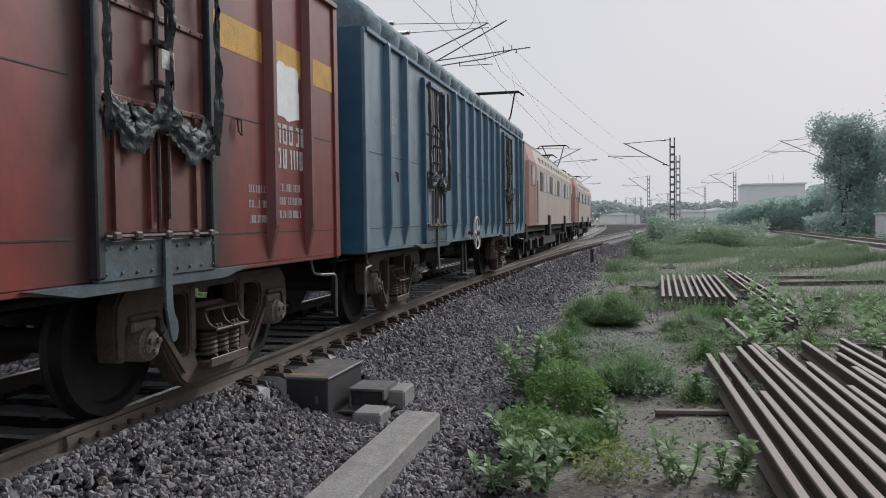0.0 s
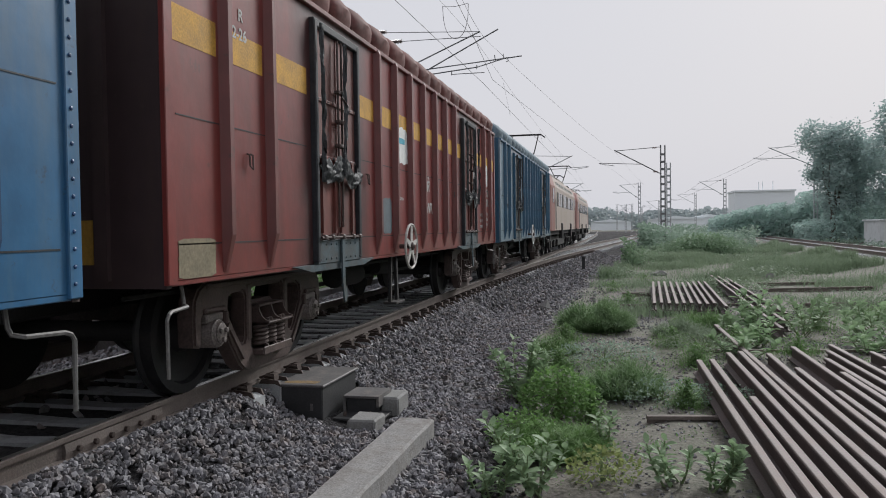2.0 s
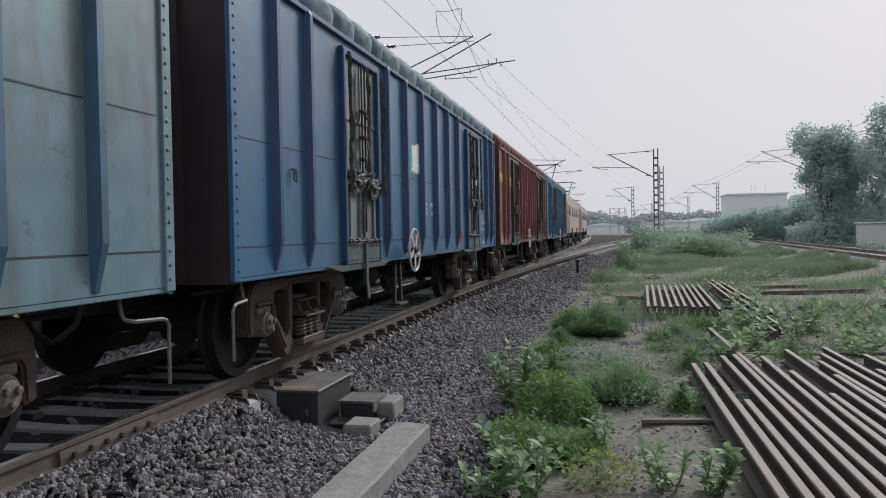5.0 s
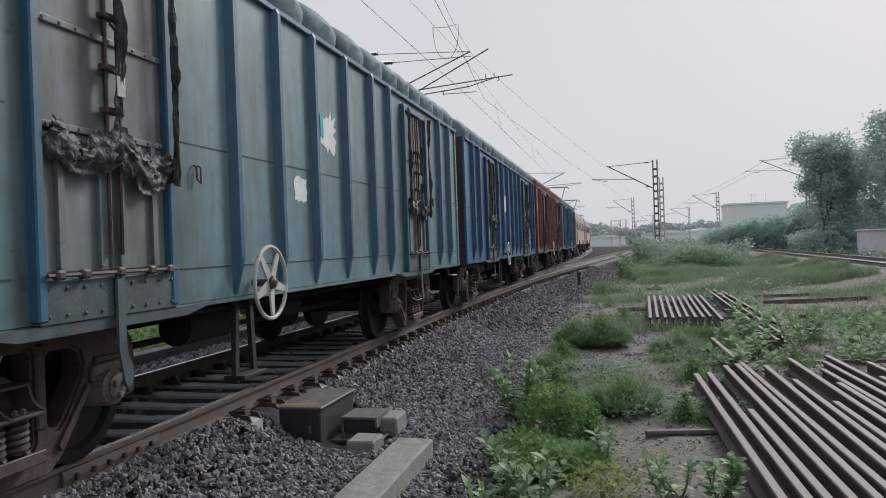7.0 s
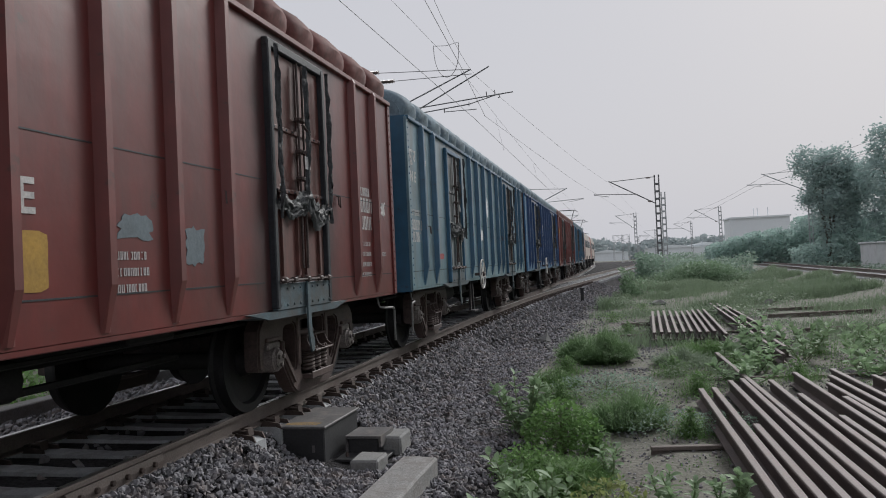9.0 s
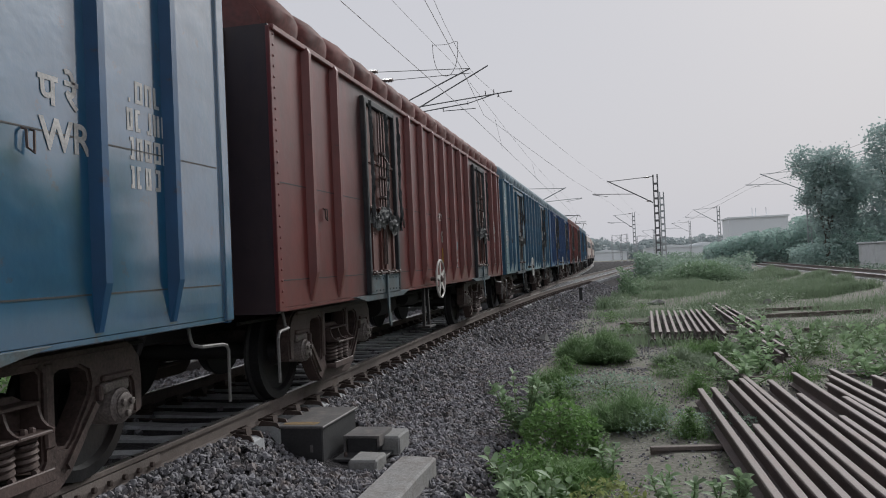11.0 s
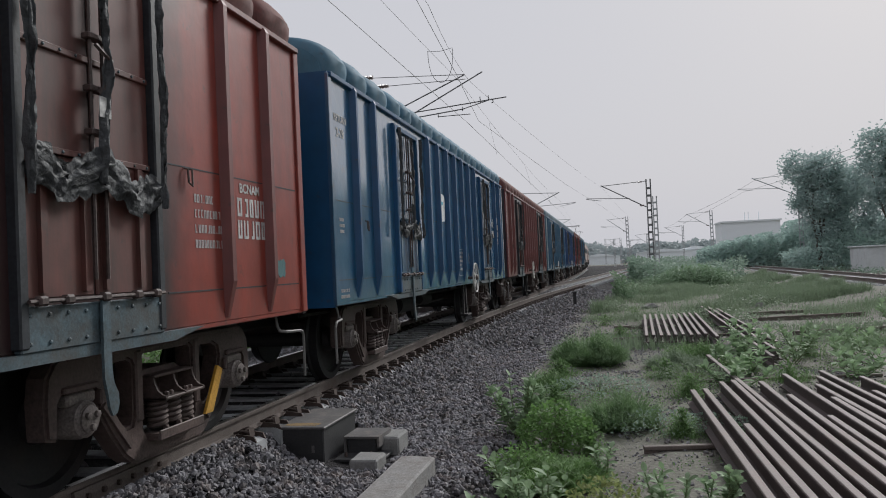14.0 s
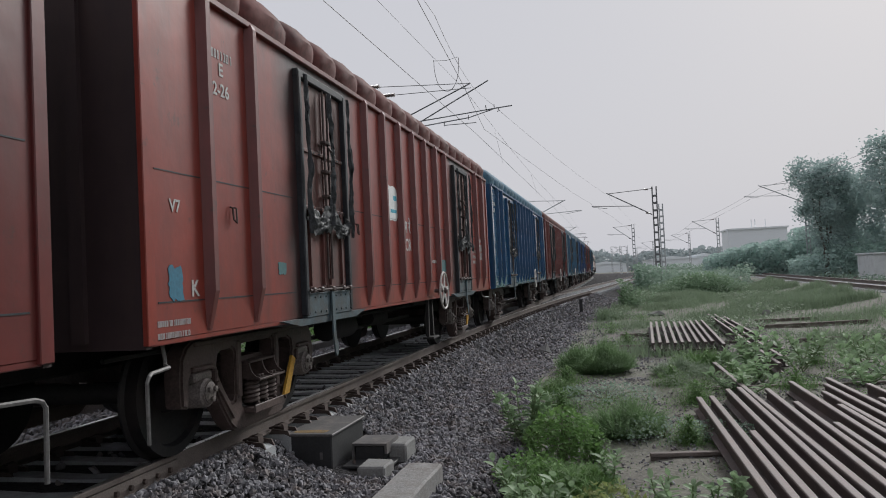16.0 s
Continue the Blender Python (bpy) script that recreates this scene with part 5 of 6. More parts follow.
# ---------------------------------------------------------------- trackside things
def trackside():
    # point machine housing and its neighbours
    pm = thing("point_machine", "grey steel point machine box with worn yellow mark", "point machine")
    part("housing", Shape().cbox(1.12, 1.60, 5.50, 6.48, -0.56, -0.20, 0.012), M_BOXDARK, pm, "dark steel housing")
    part("lid", Shape().cbox(1.10, 1.62, 5.48, 6.50, -0.212, -0.185, 0.008), M_BOXGREY, pm, "grey dusty lid")
    part("yellow_mark", Shape().prism([(1.17, 5.56), (1.50, 5.56), (1.52, 5.66), (1.40, 5.69), (1.22, 5.67), (1.16, 5.64)], -0.1845, -0.183, "z"), M_WORNMARK, pm, "worn yellow paint mark")
    part("letter_mark", Shape().box(1.47, 1.50, 5.498, 5.4995, -0.44, -0.37), M_BOXGREY, pm)
    part("operating_rod", Shape().tube([(1.15, 5.95, -0.32), (0.95, 5.95, -0.28), (-0.8, 5.95, -0.22)], 0.025, 6), M_CLIP, pm)
    part("cable_bend", Shape().tube([(1.2, 5.5, -0.42), (1.1, 5.3, -0.5), (1.0, 5.25, -0.5)], 0.02, 6), M_BOXDARK, pm)
    jb = thing("junction_box", "small dark steel channel box on a concrete footing", "junction box")
    part("cover", Shape().prism([(1.68, -0.36), (2.06, -0.36), (2.06, -0.47), (2.035, -0.47), (2.035, -0.385), (1.705, -0.385), (1.705, -0.52), (1.68, -0.52)], 5.86, 6.30, "y"), M_BOXGREY, jb)
    part("inner_box", Shape().cbox(1.71, 2.02, 5.88, 6.28, -0.54, -0.39, 0.008), M_BOXDARK, jb)
    part("base_plate", Shape().cbox(1.66, 2.16, 5.60, 6.0, -0.56, -0.53, 0.006), M_BOXDARK, jb)
    for x, y in ((1.75, 5.72), (1.9, 5.70), (2.0, 5.76)):
        part("bolt", Shape().lathe([(0, 0.018), (0.03, 0.018), (0.05, 0.008)], 6, pose(x, y, -0.535, 0, -90, 0)), M_CLIP, jb)
    for (x0, x1, y0, y1, z0, z1), lab in (((2.02, 2.22, 6.02, 6.42, -0.75, -0.40), "upright grey concrete block"), ((1.92, 2.20, 5.30, 5.64, -0.75, -0.46), "low pale concrete block")):
        tagged(part("concrete_block", rough_block(x0, x1, y0, y1, z0, z1, int(x0 * 100)), M_CONC), lab + " in the ballast", "concrete block")
    tagged(part("retaining_kerb", rough_block(2.42, 2.76, 0.6, 5.37, -1.1, -0.43, 5), M_LIME), "limewashed concrete kerb with stained chipped end", "kerb")


def rough_block(x0, x1, y0, y1, z0, z1, seed):
    """A cast block with chipped, uneven edges."""
    rng = random.Random(seed)
    bm = bmesh.new()
    bmesh.ops.create_cube(bm, size=1)
    for q in bm.verts:
        q.co = ((x0 + x1) / 2 + q.co.x * (x1 - x0), (y0 + y1) / 2 + q.co.y * (y1 - y0), (z0 + z1) / 2 + q.co.z * (z1 - z0))
    bmesh.ops.bevel(bm, geom=bm.edges[:], offset=0.018, segments=1, affect="EDGES")
    long = [e for e in bm.edges if e.calc_length() > 0.25]
    bmesh.ops.subdivide_edges(bm, edges=long, cuts=14, use_grid_fill=True)
    for q in bm.verts:
        n = noise.noise(q.co * 9 + Vector((seed, 0, 0)))
        q.co += Vector((noise.noise(q.co * 6 + Vector((0, seed, 0))), n, noise.noise(q.co * 7 + Vector((0, 0, seed))))) * 0.009
    return Shape().take(bm)


trackside()

def scrap(line):
    r = part("scrap_rail", rail_shape(line), M_SCRAP)
    top = Shape()
    (x0, y0, z0), (x1, y1, z1) = line
    a, b = (x0, y0, z0), (x1, y1, z1)
    top.add([(a[0] - 0.0365, a[1], a[2] - 0.014), (a[0] - 0.0285, a[1], a[2] + 0.002), (a[0] + 0.0285, a[1], a[2] + 0.002), (a[0] + 0.0365, a[1], a[2] - 0.014),
                 (b[0] - 0.0365, b[1], b[2] - 0.014), (b[0] - 0.0285, b[1], b[2] + 0.002), (b[0] + 0.0285, b[1], b[2] + 0.002), (b[0] + 0.0365, b[1], b[2] - 0.014)],
                [(0, 1, 5, 4), (1, 2, 6, 5), (2, 3, 7, 6)])
    part("rail_head", top, M_SCRAPTOP, r, "pale rail head with light from above in its colour")
    return r


# scrap rails lying side by side on cross timbers of old rail
SCRAP = [(5.42, 8.82, 5.49), (5.58, 8.84, 5.645), (5.745, 6.72, 5.785), (5.86, 9.47, 5.935), (6.02, 9.55, 6.085), (6.05, 12.64, 6.235), (6.37, 9.46, 6.39), (6.50, 8.36, 6.54), (6.65, 7.15, 6.69),
         (6.80, 10.12, 6.84), (6.94, 8.14, 6.99), (7.03, 9.24, 7.14), (7.19, 9.82, 7.29), (7.34, 10.35, 7.45), (7.55, 8.7, 7.62), (7.72, 9.8, 7.80)]
for i, (xa, ya, xb) in enumerate(SCRAP):
    slope = (xb - xa) / (ya - 4.4)
    ye = ya - 12.6
    zz = -0.40 + 0.012 * math.sin(i * 2.1)
    tagged(scrap([(xa, ya, zz), (xa + slope * (ya - ye), ye, zz)]), "brown rusted scrap rail lying beside others", "rail", "scrap rails")
for i in range(10):
    xn, xf = 5.14 + 0.157 * i, 5.36 + 0.163 * i
    yn = 15.8 + 0.1 * math.sin(i * 1.7) - (0.6 if i == 9 else 0)
    tagged(scrap([(xf, 22.4 + 0.2 * math.sin(i), -0.35), (xn, yn, -0.35)]), "short rusted rail in a neat stack", "rail", "stacked short rails")
for xa, ya, xb, yb in ((7.35, 25.6, 7.05, 12.2), (7.52, 25.2, 7.28, 13.0), (7.68, 24.6, 7.55, 14.5)):
    tagged(scrap([(xa, ya, -0.36), (xb, yb, -0.40)]), "long scrap rail reaching into the weeds", "rail", "scrap rails")
for xa, ya, xb, yb, z in ((4.42, 17.3, 7.9, 17.9, -0.53), (4.45, 20.6, 7.9, 21.3, -0.53), (4.70, 6.42, 8.2, 6.95, -0.575), (5.55, 10.8, 8.4, 11.2, -0.575), (8.3, 22.0, 11.6, 23.0, -0.51), (8.5, 17.8, 11.2, 18.6, -0.52), (8.6, 24.4, 12.0, 25.3, -0.52), (4.9, 1.2, 8.0, 1.5, -0.575)):
    d = Vector((xb - xa, yb - ya, 0))
    beam = rail_shape([(0, 0, 0), (0, d.length, 0)])
    tagged(part("cross_rail", beam, M_RAIL, at=Matrix.Translation((xa, ya, z)) @ pose(0, 0, 0, 0, 0, math.degrees(math.atan2(d.y, d.x)) - 90)), "old rail laid across as a bearer", "rail", "bearer rails")

fp = thing("fouling_post", "short dark marker post at the ballast edge", "marker post")
part("post", Shape().cbox(2.76, 2.90, 32.6, 32.7, -0.75, -0.02, 0.01), M_BOXDARK, fp)
part("cap", Shape().cbox(2.73, 2.93, 32.57, 32.73, -0.02, 0.03, 0.01), M_BOXDARK, fp)
for i, (x, y, s) in enumerate(((2.65, 16.7, 0.16), (5.85, 29.8, 0.28), (3.1, 17.2, 0.08), (9.6, 28, 0.2), (12.5, 33, 0.16))):
    st = rocks("stone", [(x, y, height(x, y) + s * 0.35)], [s], M_CONC, 90 + i)
    tagged(st, "pale broken stone lying on the ground", "stone", "loose stones")


# ---------------------------------------------------------------- overhead line
def mast(x, y, top, arm):
    """Lattice mast of two channels with battens, its bracket arm, tie and insulators; arm: reach to the left (negative) or right."""
    m = thing("overhead_line_mast", "weathered steel lattice mast with bracket arm, paled for haze when far", "mast", "overhead line masts")
    w = 0.17
    # masts past 70 m take the steel with haze in its colour
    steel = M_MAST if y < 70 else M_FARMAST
    for dx in (-w, w):
        part("channel", Shape().box(x + dx - 0.05, x + dx + 0.05, y - 0.1, y + 0.1, -0.9, top), steel, m)
    n = int((top + 0.5) / 0.62)
    for i in range(n):
        z = -0.3 + 0.62 * i
        part("batten", Shape().box(x - w, x + w, y - 0.11, y + 0.11, z, z + 0.17), steel, m)
    if arm:
        tip, s = x + arm, math.copysign(1, arm)
        part("bracket_tube", Shape().tube([(x + s * 0.25, y, top - 2.35), (tip, y, top - 0.3)], 0.045, 6), steel, m)
        part("stay_tube", Shape().tube([(x + s * 0.1, y, top - 0.15), (tip - s * 0.1, y, top - 0.36)], 0.03, 5), steel, m)
        part("register_arm", Shape().tube([(x + arm * 0.4, y, top - 1.55), (x + arm * 1.32, y, top - 1.35)], 0.03, 5), steel, m)
        part("steady_arm", Shape().tube([(x + arm * 1.32, y, top - 1.40), (x + arm * 1.0, y, top - 1.62)], 0.022, 5), steel, m)
        for a, z in ((0.10, top - 2.2), (0.12, top - 0.2)):
            ins = part("insulator", Shape().lathe([(-0.18, 0.03), (-0.15, 0.08), (-0.1, 0.04), (-0.05, 0.08), (0.0, 0.04), (0.05, 0.08), (0.1, 0.04), (0.15, 0.08), (0.18, 0.03)], 10, pose(x + arm * a + s * 0.2, y, z, 0, 0, 0)), M_INSUL, m, smooth=True)
    return m


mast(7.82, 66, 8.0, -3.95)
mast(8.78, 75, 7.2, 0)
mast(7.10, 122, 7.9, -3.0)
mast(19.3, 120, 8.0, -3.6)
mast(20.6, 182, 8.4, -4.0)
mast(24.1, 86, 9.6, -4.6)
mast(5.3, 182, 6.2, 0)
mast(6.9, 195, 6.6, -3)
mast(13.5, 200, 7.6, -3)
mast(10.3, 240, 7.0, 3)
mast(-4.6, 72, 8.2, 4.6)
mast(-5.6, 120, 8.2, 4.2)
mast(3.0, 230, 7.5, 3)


def near_support():
    """Twin bracket over the turnout, on a mast beyond the train."""
    m = thing("overhead_line_mast", "steel lattice mast with twin bracket arms over the turnout", "mast", "overhead line masts")
    y = 21.4
    for dx in (-0.2, 0.2):
        part("channel", Shape().box(-3.6 + dx - 0.05, -3.6 + dx + 0.05, y - 0.1, y + 0.1, -0.9, 7.4), M_MAST, m)
    for i in range(12):
        part("batten", Shape().box(-3.8, -3.4, y - 0.11, y + 0.11, -0.3 + 0.6 * i, -0.06 + 0.6 * i), M_MAST, m)
    for a, b, yy, r in (((-3.5, 7.25), (0.50, 7.02), y, 0.013), ((-3.5, 7.02), (0.45, 7.0), y + 0.5, 0.013), ((-3.5, 5.35), (0.52, 7.02), y, 0.025),
                        ((-3.5, 4.95), (0.99, 7.18), y + 0.5, 0.025), ((-1.7, 6.06), (1.70, 6.33), y + 0.5, 0.022), ((-1.4, 5.80), (0.42, 5.97), y, 0.022),
                        ((0.42, 5.97), (1.33, 6.20), y, 0.018), ((-0.36, 5.80), (0.64, 5.80), y, 0.015)):
        part("bracket_tube", Shape().tube([(a[0] - 0.13, yy, a[1] + 0.15), (b[0] - 0.13, yy, b[1] + 0.15)], r * 0.8, 6), M_MAST, m)
    part("drop_bracket", Shape().tube([(1.20, y, 6.35), (1.23, y, 6.25), (1.17, y, 6.23)], 0.014, 5).tube([(-0.49, y, 6.07), (-0.49, y, 5.93)], 0.014, 5).tube([(0.82, y, 6.45), (0.84, y, 6.27)], 0.014, 5).tube([(1.08, y, 6.47), (1.08, y, 6.32)], 0.012, 5).tube([(0.28, y, 6.19), (0.28, y, 6.06)], 0.012, 5), M_DARK, m)
    for x, z, yy in ((-2.75, 7.355, y), (-2.40, 7.165, y + 0.5)):
        prof = []
        for i in range(9):
            prof += [(-0.2 + 0.05 * i, 0.03), (-0.175 + 0.05 * i, 0.07)]
        part("insulator", Shape().lathe(prof, 10, pose(x, yy, z)), M_INSUL, m, smooth=True)


near_support()


def wire(name, pts, r, label, sag=0.0):
    line = []
    for a, b in zip(pts, pts[1:]):
        for i in range(12):
            u = i / 12
            p = Vector(a).lerp(Vector(b), u)
            line.append((p.x, p.y, p.z - sag * 4 * u * (1 - u)))
    line.append(pts[-1])
    return tagged(part(name, Shape().tube(line, r, 5), M_WIRE), label, "wire", "overhead wires")


wire("contact_wire", [(0.30, -30, 5.6), (0.33, 9, 5.6), (0.48, 21.4, 5.62), (0.42, 66, 5.6), (-0.2, 120, 5.6)], 0.007, "thin dark contact wire over the track")
wire("catenary_wire", [(-0.1, -32, 7.0), (0.18, 21.4, 7.02), (0.0, 72, 7.1), (-0.5, 120, 7.1)], 0.005, "thin dark catenary wire over the track", 0.35)
wire("contact_wire", [(1.9, -30, 5.62), (1.68, 9.6, 5.62), (1.25, 15.5, 5.68), (0.75, 21.4, 5.72), (2.16, 41.6, 5.65), (4.2, 66, 5.7), (8, 122, 5.7)], 0.006, "thin dark contact wire over the turnout")
wire("catenary_wire", [(1.6, -32, 7.0), (0.9, 14.4, 6.98), (0.50, 22, 7.02), (4.0, 66, 7.5), (8, 122, 7.4)], 0.005, "thin dark catenary wire over the turnout", 0.2)
wire("catenary_wire", [(20.0, 30, 7.4), (19.6, 86, 9.0), (15.7, 120, 7.5), (16.6, 182, 8.0)], 0.012, "thin dark catenary wire over the second line", 0.3)
wire("contact_wire", [(18.5, 30, 6.0), (18.6, 86, 7.9), (15.7, 120, 6.4), (16.6, 182, 6.8)], 0.012, "thin dark contact wire over the second line")
for y in (28, 41, 55):
    u = (y + 32) / 53.4 if y < 21.4 else (y - 21.4) / 50.6
    top = 7.01 - 0.35 * 4 * u * (1 - u)
    wire("dropper_wire", [(0.35, y, 5.6), (0.1, y, top)], 0.004, "fine dropper between the two wires")
loop_line = [(0.355 - 0.335 * math.cos(a), 18.05, 7.04 - 0.86 * math.sin(a) ** 0.8) for a in [math.pi * i / 16 for i in range(17)]]
wire("jumper_cable", loop_line, 0.008, "looped jumper cable between wires")
wire("jumper_cable", [(0.02, 18.05, 7.02), (0.36, 18.05, 7.0), (0.69, 18.05, 7.06)], 0.006, "short link between two catenary wires")


# ---------------------------------------------------------------- far things
def hut():
    h = thing("relay_hut", "small white-painted flat-roofed lineside hut", "hut")
    part("wall", Shape().cbox(25.5, 31.3, 70, 74.5, -0.9, 1.42, 0.02), M_HUT, h)
    part("roof", Shape().cbox(25.35, 31.45, 69.85, 74.65, 1.42, 1.56, 0.03), M_HUT, h)
    part("door", Shape().cbox(28.7, 29.6, 69.96, 70.0, -0.5, 1.25, 0.01), M_STEELGREY, h)


def far_building():
    b = thing("far_building", "long flat-roofed building with haze painted into its walls", "building")
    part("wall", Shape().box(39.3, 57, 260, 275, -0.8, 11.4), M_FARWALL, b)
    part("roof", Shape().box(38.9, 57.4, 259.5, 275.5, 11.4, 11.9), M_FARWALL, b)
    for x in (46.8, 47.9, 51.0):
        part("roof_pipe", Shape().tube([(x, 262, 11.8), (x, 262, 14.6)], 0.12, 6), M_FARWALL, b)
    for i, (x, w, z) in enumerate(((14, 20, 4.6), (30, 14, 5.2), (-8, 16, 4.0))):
        f = thing("far_building", "low lineside shed with haze painted into its walls", "building")
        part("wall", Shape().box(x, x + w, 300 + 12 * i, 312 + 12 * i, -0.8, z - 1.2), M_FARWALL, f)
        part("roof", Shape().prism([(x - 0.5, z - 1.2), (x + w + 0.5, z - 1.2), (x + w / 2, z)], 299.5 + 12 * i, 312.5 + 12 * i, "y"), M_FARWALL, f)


hut()
far_building()


# ---------------------------------------------------------------- plants
def blades(name, spots, height_range, width, mat, seed, lean=0.5):
    """Very many bent blades in one mesh. spots: rows of x, y, z, scale."""
    rng = np.random.default_rng(seed)
    s = np.asarray(spots, float)
    n = len(s)
    a = rng.uniform(0, 2 * np.pi, n)
    hgt = rng.uniform(*height_range, n) * s[:, 3]
    ln = rng.uniform(0.1, lean, n) * hgt
    d = np.stack([np.cos(a), np.sin(a), np.zeros(n)], 1)
    side = np.stack([-np.sin(a), np.cos(a), np.zeros(n)], 1) * (width * rng.uniform(0.6, 1.3, n) * np.sqrt(s[:, 3]))[:, None]
    up = np.array([0, 0, 1.0])
    p = s[:, :3]
    v = np.stack([p - side, p + side, p + d * (ln * 0.35)[:, None] + up * (hgt * 0.6)[:, None] + side * 0.8, p + d * (ln * 0.35)[:, None] + up * (hgt * 0.6)[:, None] - side * 0.8,
                  p + d * ln[:, None] + up * hgt[:, None] + side * 0.15, p + d * ln[:, None] + up * hgt[:, None] - side * 0.15], 1)
    k = (np.arange(n) * 6)[:, None, None]
    f = np.array([[0, 1, 2, 3], [3, 2, 4, 5]])[None] + k
    return new(name, big_mesh(name, v.reshape(-1, 3), f.reshape(-1, 4), mat))


def scatter(n, x0, x1, y0, y1, rng, keep):
    out = []
    while len(out) < n:
        x, y = rng.uniform(x0, x1), rng.uniform(y0, y1)
        k = keep(x, y)
        if k > 0 and rng.random() < k:
            out.append((x, y, height(x, y) - 0.01, 0.5 + k * 0.8))
    return out


def patchy(x, y, s=0.5, o=0.0):
    return max(0.0, noise.noise((x * s, y * s, 9.0 + o)) * 1.6 + 0.15 * noise.noise((x * 2, y * 2, 1.0)))


def leaflets(name, spots, tall, size, mat, seed):
    """Very many small leaves close to the ground in one mesh. spots: rows of x, y, z, scale; tall: how high they reach."""
    rng = np.random.default_rng(seed)
    s = np.asarray(spots, float)
    n = len(s)
    a, tilt = rng.uniform(0, 2 * np.pi, n), rng.uniform(-0.3, 1.1, n)
    q = size * rng.uniform(0.5, 1.4, n) * s[:, 3]
    up = np.array([0, 0, 1.0])
    d = np.stack([np.cos(a) * np.cos(tilt), np.sin(a) * np.cos(tilt), np.sin(tilt)], 1) * q[:, None]
    w = np.stack([-np.sin(a), np.cos(a), rng.uniform(-0.4, 0.4, n)], 1) * (q * 0.32)[:, None]
    p = s[:, :3] + up * (tall * s[:, 3] * rng.random(n) ** 1.5)[:, None]
    v = np.stack([p, p + d * 0.5 + w, p + d, p + d * 0.5 - w], 1)
    f = np.array([[0, 1, 2, 3]])[None] + (np.arange(n) * 4)[:, None, None]
    return new(name, big_mesh(name, v.reshape(-1, 3), f.reshape(-1, 4), mat))


def clumps(n, centres, rng):
    """Spots gathered round centres (x, y, radius)."""
    out = []
    for _ in range(n):
        x, y, r = centres[rng.randrange(len(centres))]
        a, q = rng.uniform(0, 6.283), abs(rng.gauss(0, 0.5))
        px, py = x + math.cos(a) * r * q, y + math.sin(a) * r * q
        out.append((px, py, height(px, py), max(0.4, 1.25 - q)))
    return out


def grass_all():
    rng = random.Random(11)

    def path(x, y):
        return 4.5 < x < 5.35 and 4.5 < y < 16.5

    def near(x, y):
        if x < 2.95 + branch_x(y) or (path(x, y) and rng.random() < 0.6):
            return 0
        return patchy(x, y, 0.8) + 0.06

    tagged(leaflets("creeping_weeds", scatter(32000, 2.9, 10, 3.0, 19, rng, near), 0.07, 0.030, M_GRASS, 1), "patchy low creeping green weeds", "weeds", kind="stuff")
    tagged(leaflets("dusty_weeds", scatter(22000, 2.9, 14, 4.0, 28, rng, lambda x, y: 0 if x < 3.05 + branch_x(y) or (path(x, y) and rng.random() < 0.7) else patchy(x, y, 0.6, 4) + 0.05), 0.06, 0.030, M_DRYGRASS, 2), "thin dusty half-dry ground weeds", "weeds", kind="stuff")
    spots = [(5.45, 9.6, 0.55), (5.25, 11.4, 0.6), (5.15, 7.2, 0.35), (6.3, 12.2, 0.9), (8.0, 14.0, 1.2), (9.5, 15.5, 1.4), (7.0, 10.8, 0.7), (3.6, 9.3, 0.5), (3.5, 11.8, 0.5), (4.0, 15.5, 0.7), (4.6, 18.5, 0.6),
             (10.5, 12.0, 1.5), (8.8, 9.8, 1.0), (4.15, 6.6, 0.35), (3.45, 8.2, 0.4), (4.2, 22, 1.0), (5.2, 26, 1.4), (3.9, 28, 1.2)]
    tagged(leaflets("weed_clumps", clumps(26000, spots, rng), 0.26, 0.035, M_GRASS, 7), "low clumps of leafy green weeds", "weeds", kind="stuff")
    tagged(leaflets("field_weeds", scatter(44000, 3.0, 19, 17, 66, rng, lambda x, y: 0 if x < 3.3 + branch_x(y) or x > right_x(y) - 1.5 else min(1, 0.10 + 1.7 * patchy(x, y, 0.22, 2))), 0.26, 0.085, M_DRYGRASS, 3), "rough dusty green growth between the lines", "weeds", kind="stuff")
    tagged(blades("field_grass", scatter(70000, 3.0, 19, 15, 60, rng, lambda x, y: 0 if x < 3.2 + branch_x(y) or x > right_x(y) - 1.3 else min(1, 0.05 + 1.8 * patchy(x, y, 0.3, 3)) * (0.3 if y < 27 else 1)), (0.10, 0.42), 0.011, M_DRYGRASS, 9, 0.9), "soft half-dry grass between the lines", "grass", kind="stuff")
    tagged(leaflets("far_scrub", scatter(34000, 2.5, 18, 58, 124, rng, lambda x, y: 0 if x < 2.6 + branch_x(y) or x > right_x(y) - 2.3 else min(1, 0.3 + patchy(x, y, 0.12, 6))), 1.6, 0.22, M_FARGREEN, 4), "tall scrub along the line, haze painted into its green", "scrub", kind="stuff")
    tagged(leaflets("mid_scrub", scatter(26000, 3.0, 13, 36, 64, rng, lambda x, y: 0 if x < 3.4 + branch_x(y) or x > right_x(y) - 4 else max(0.0, 1.9 * patchy(x, y, 0.16, 14) - 0.05)), 0.85, 0.11, M_SCRUB, 14), "knee-high green scrub between the lines", "scrub", kind="stuff")
    tagged(leaflets("bank_weeds", scatter(46000, -9, -3.10, 1.5, 44, rng, lambda x, y: 1.0 if x > -6 else 0.6), 0.85, 0.085, M_LEAFBUSH, 5), "dense green weeds beyond the track edging", "weeds", kind="stuff")
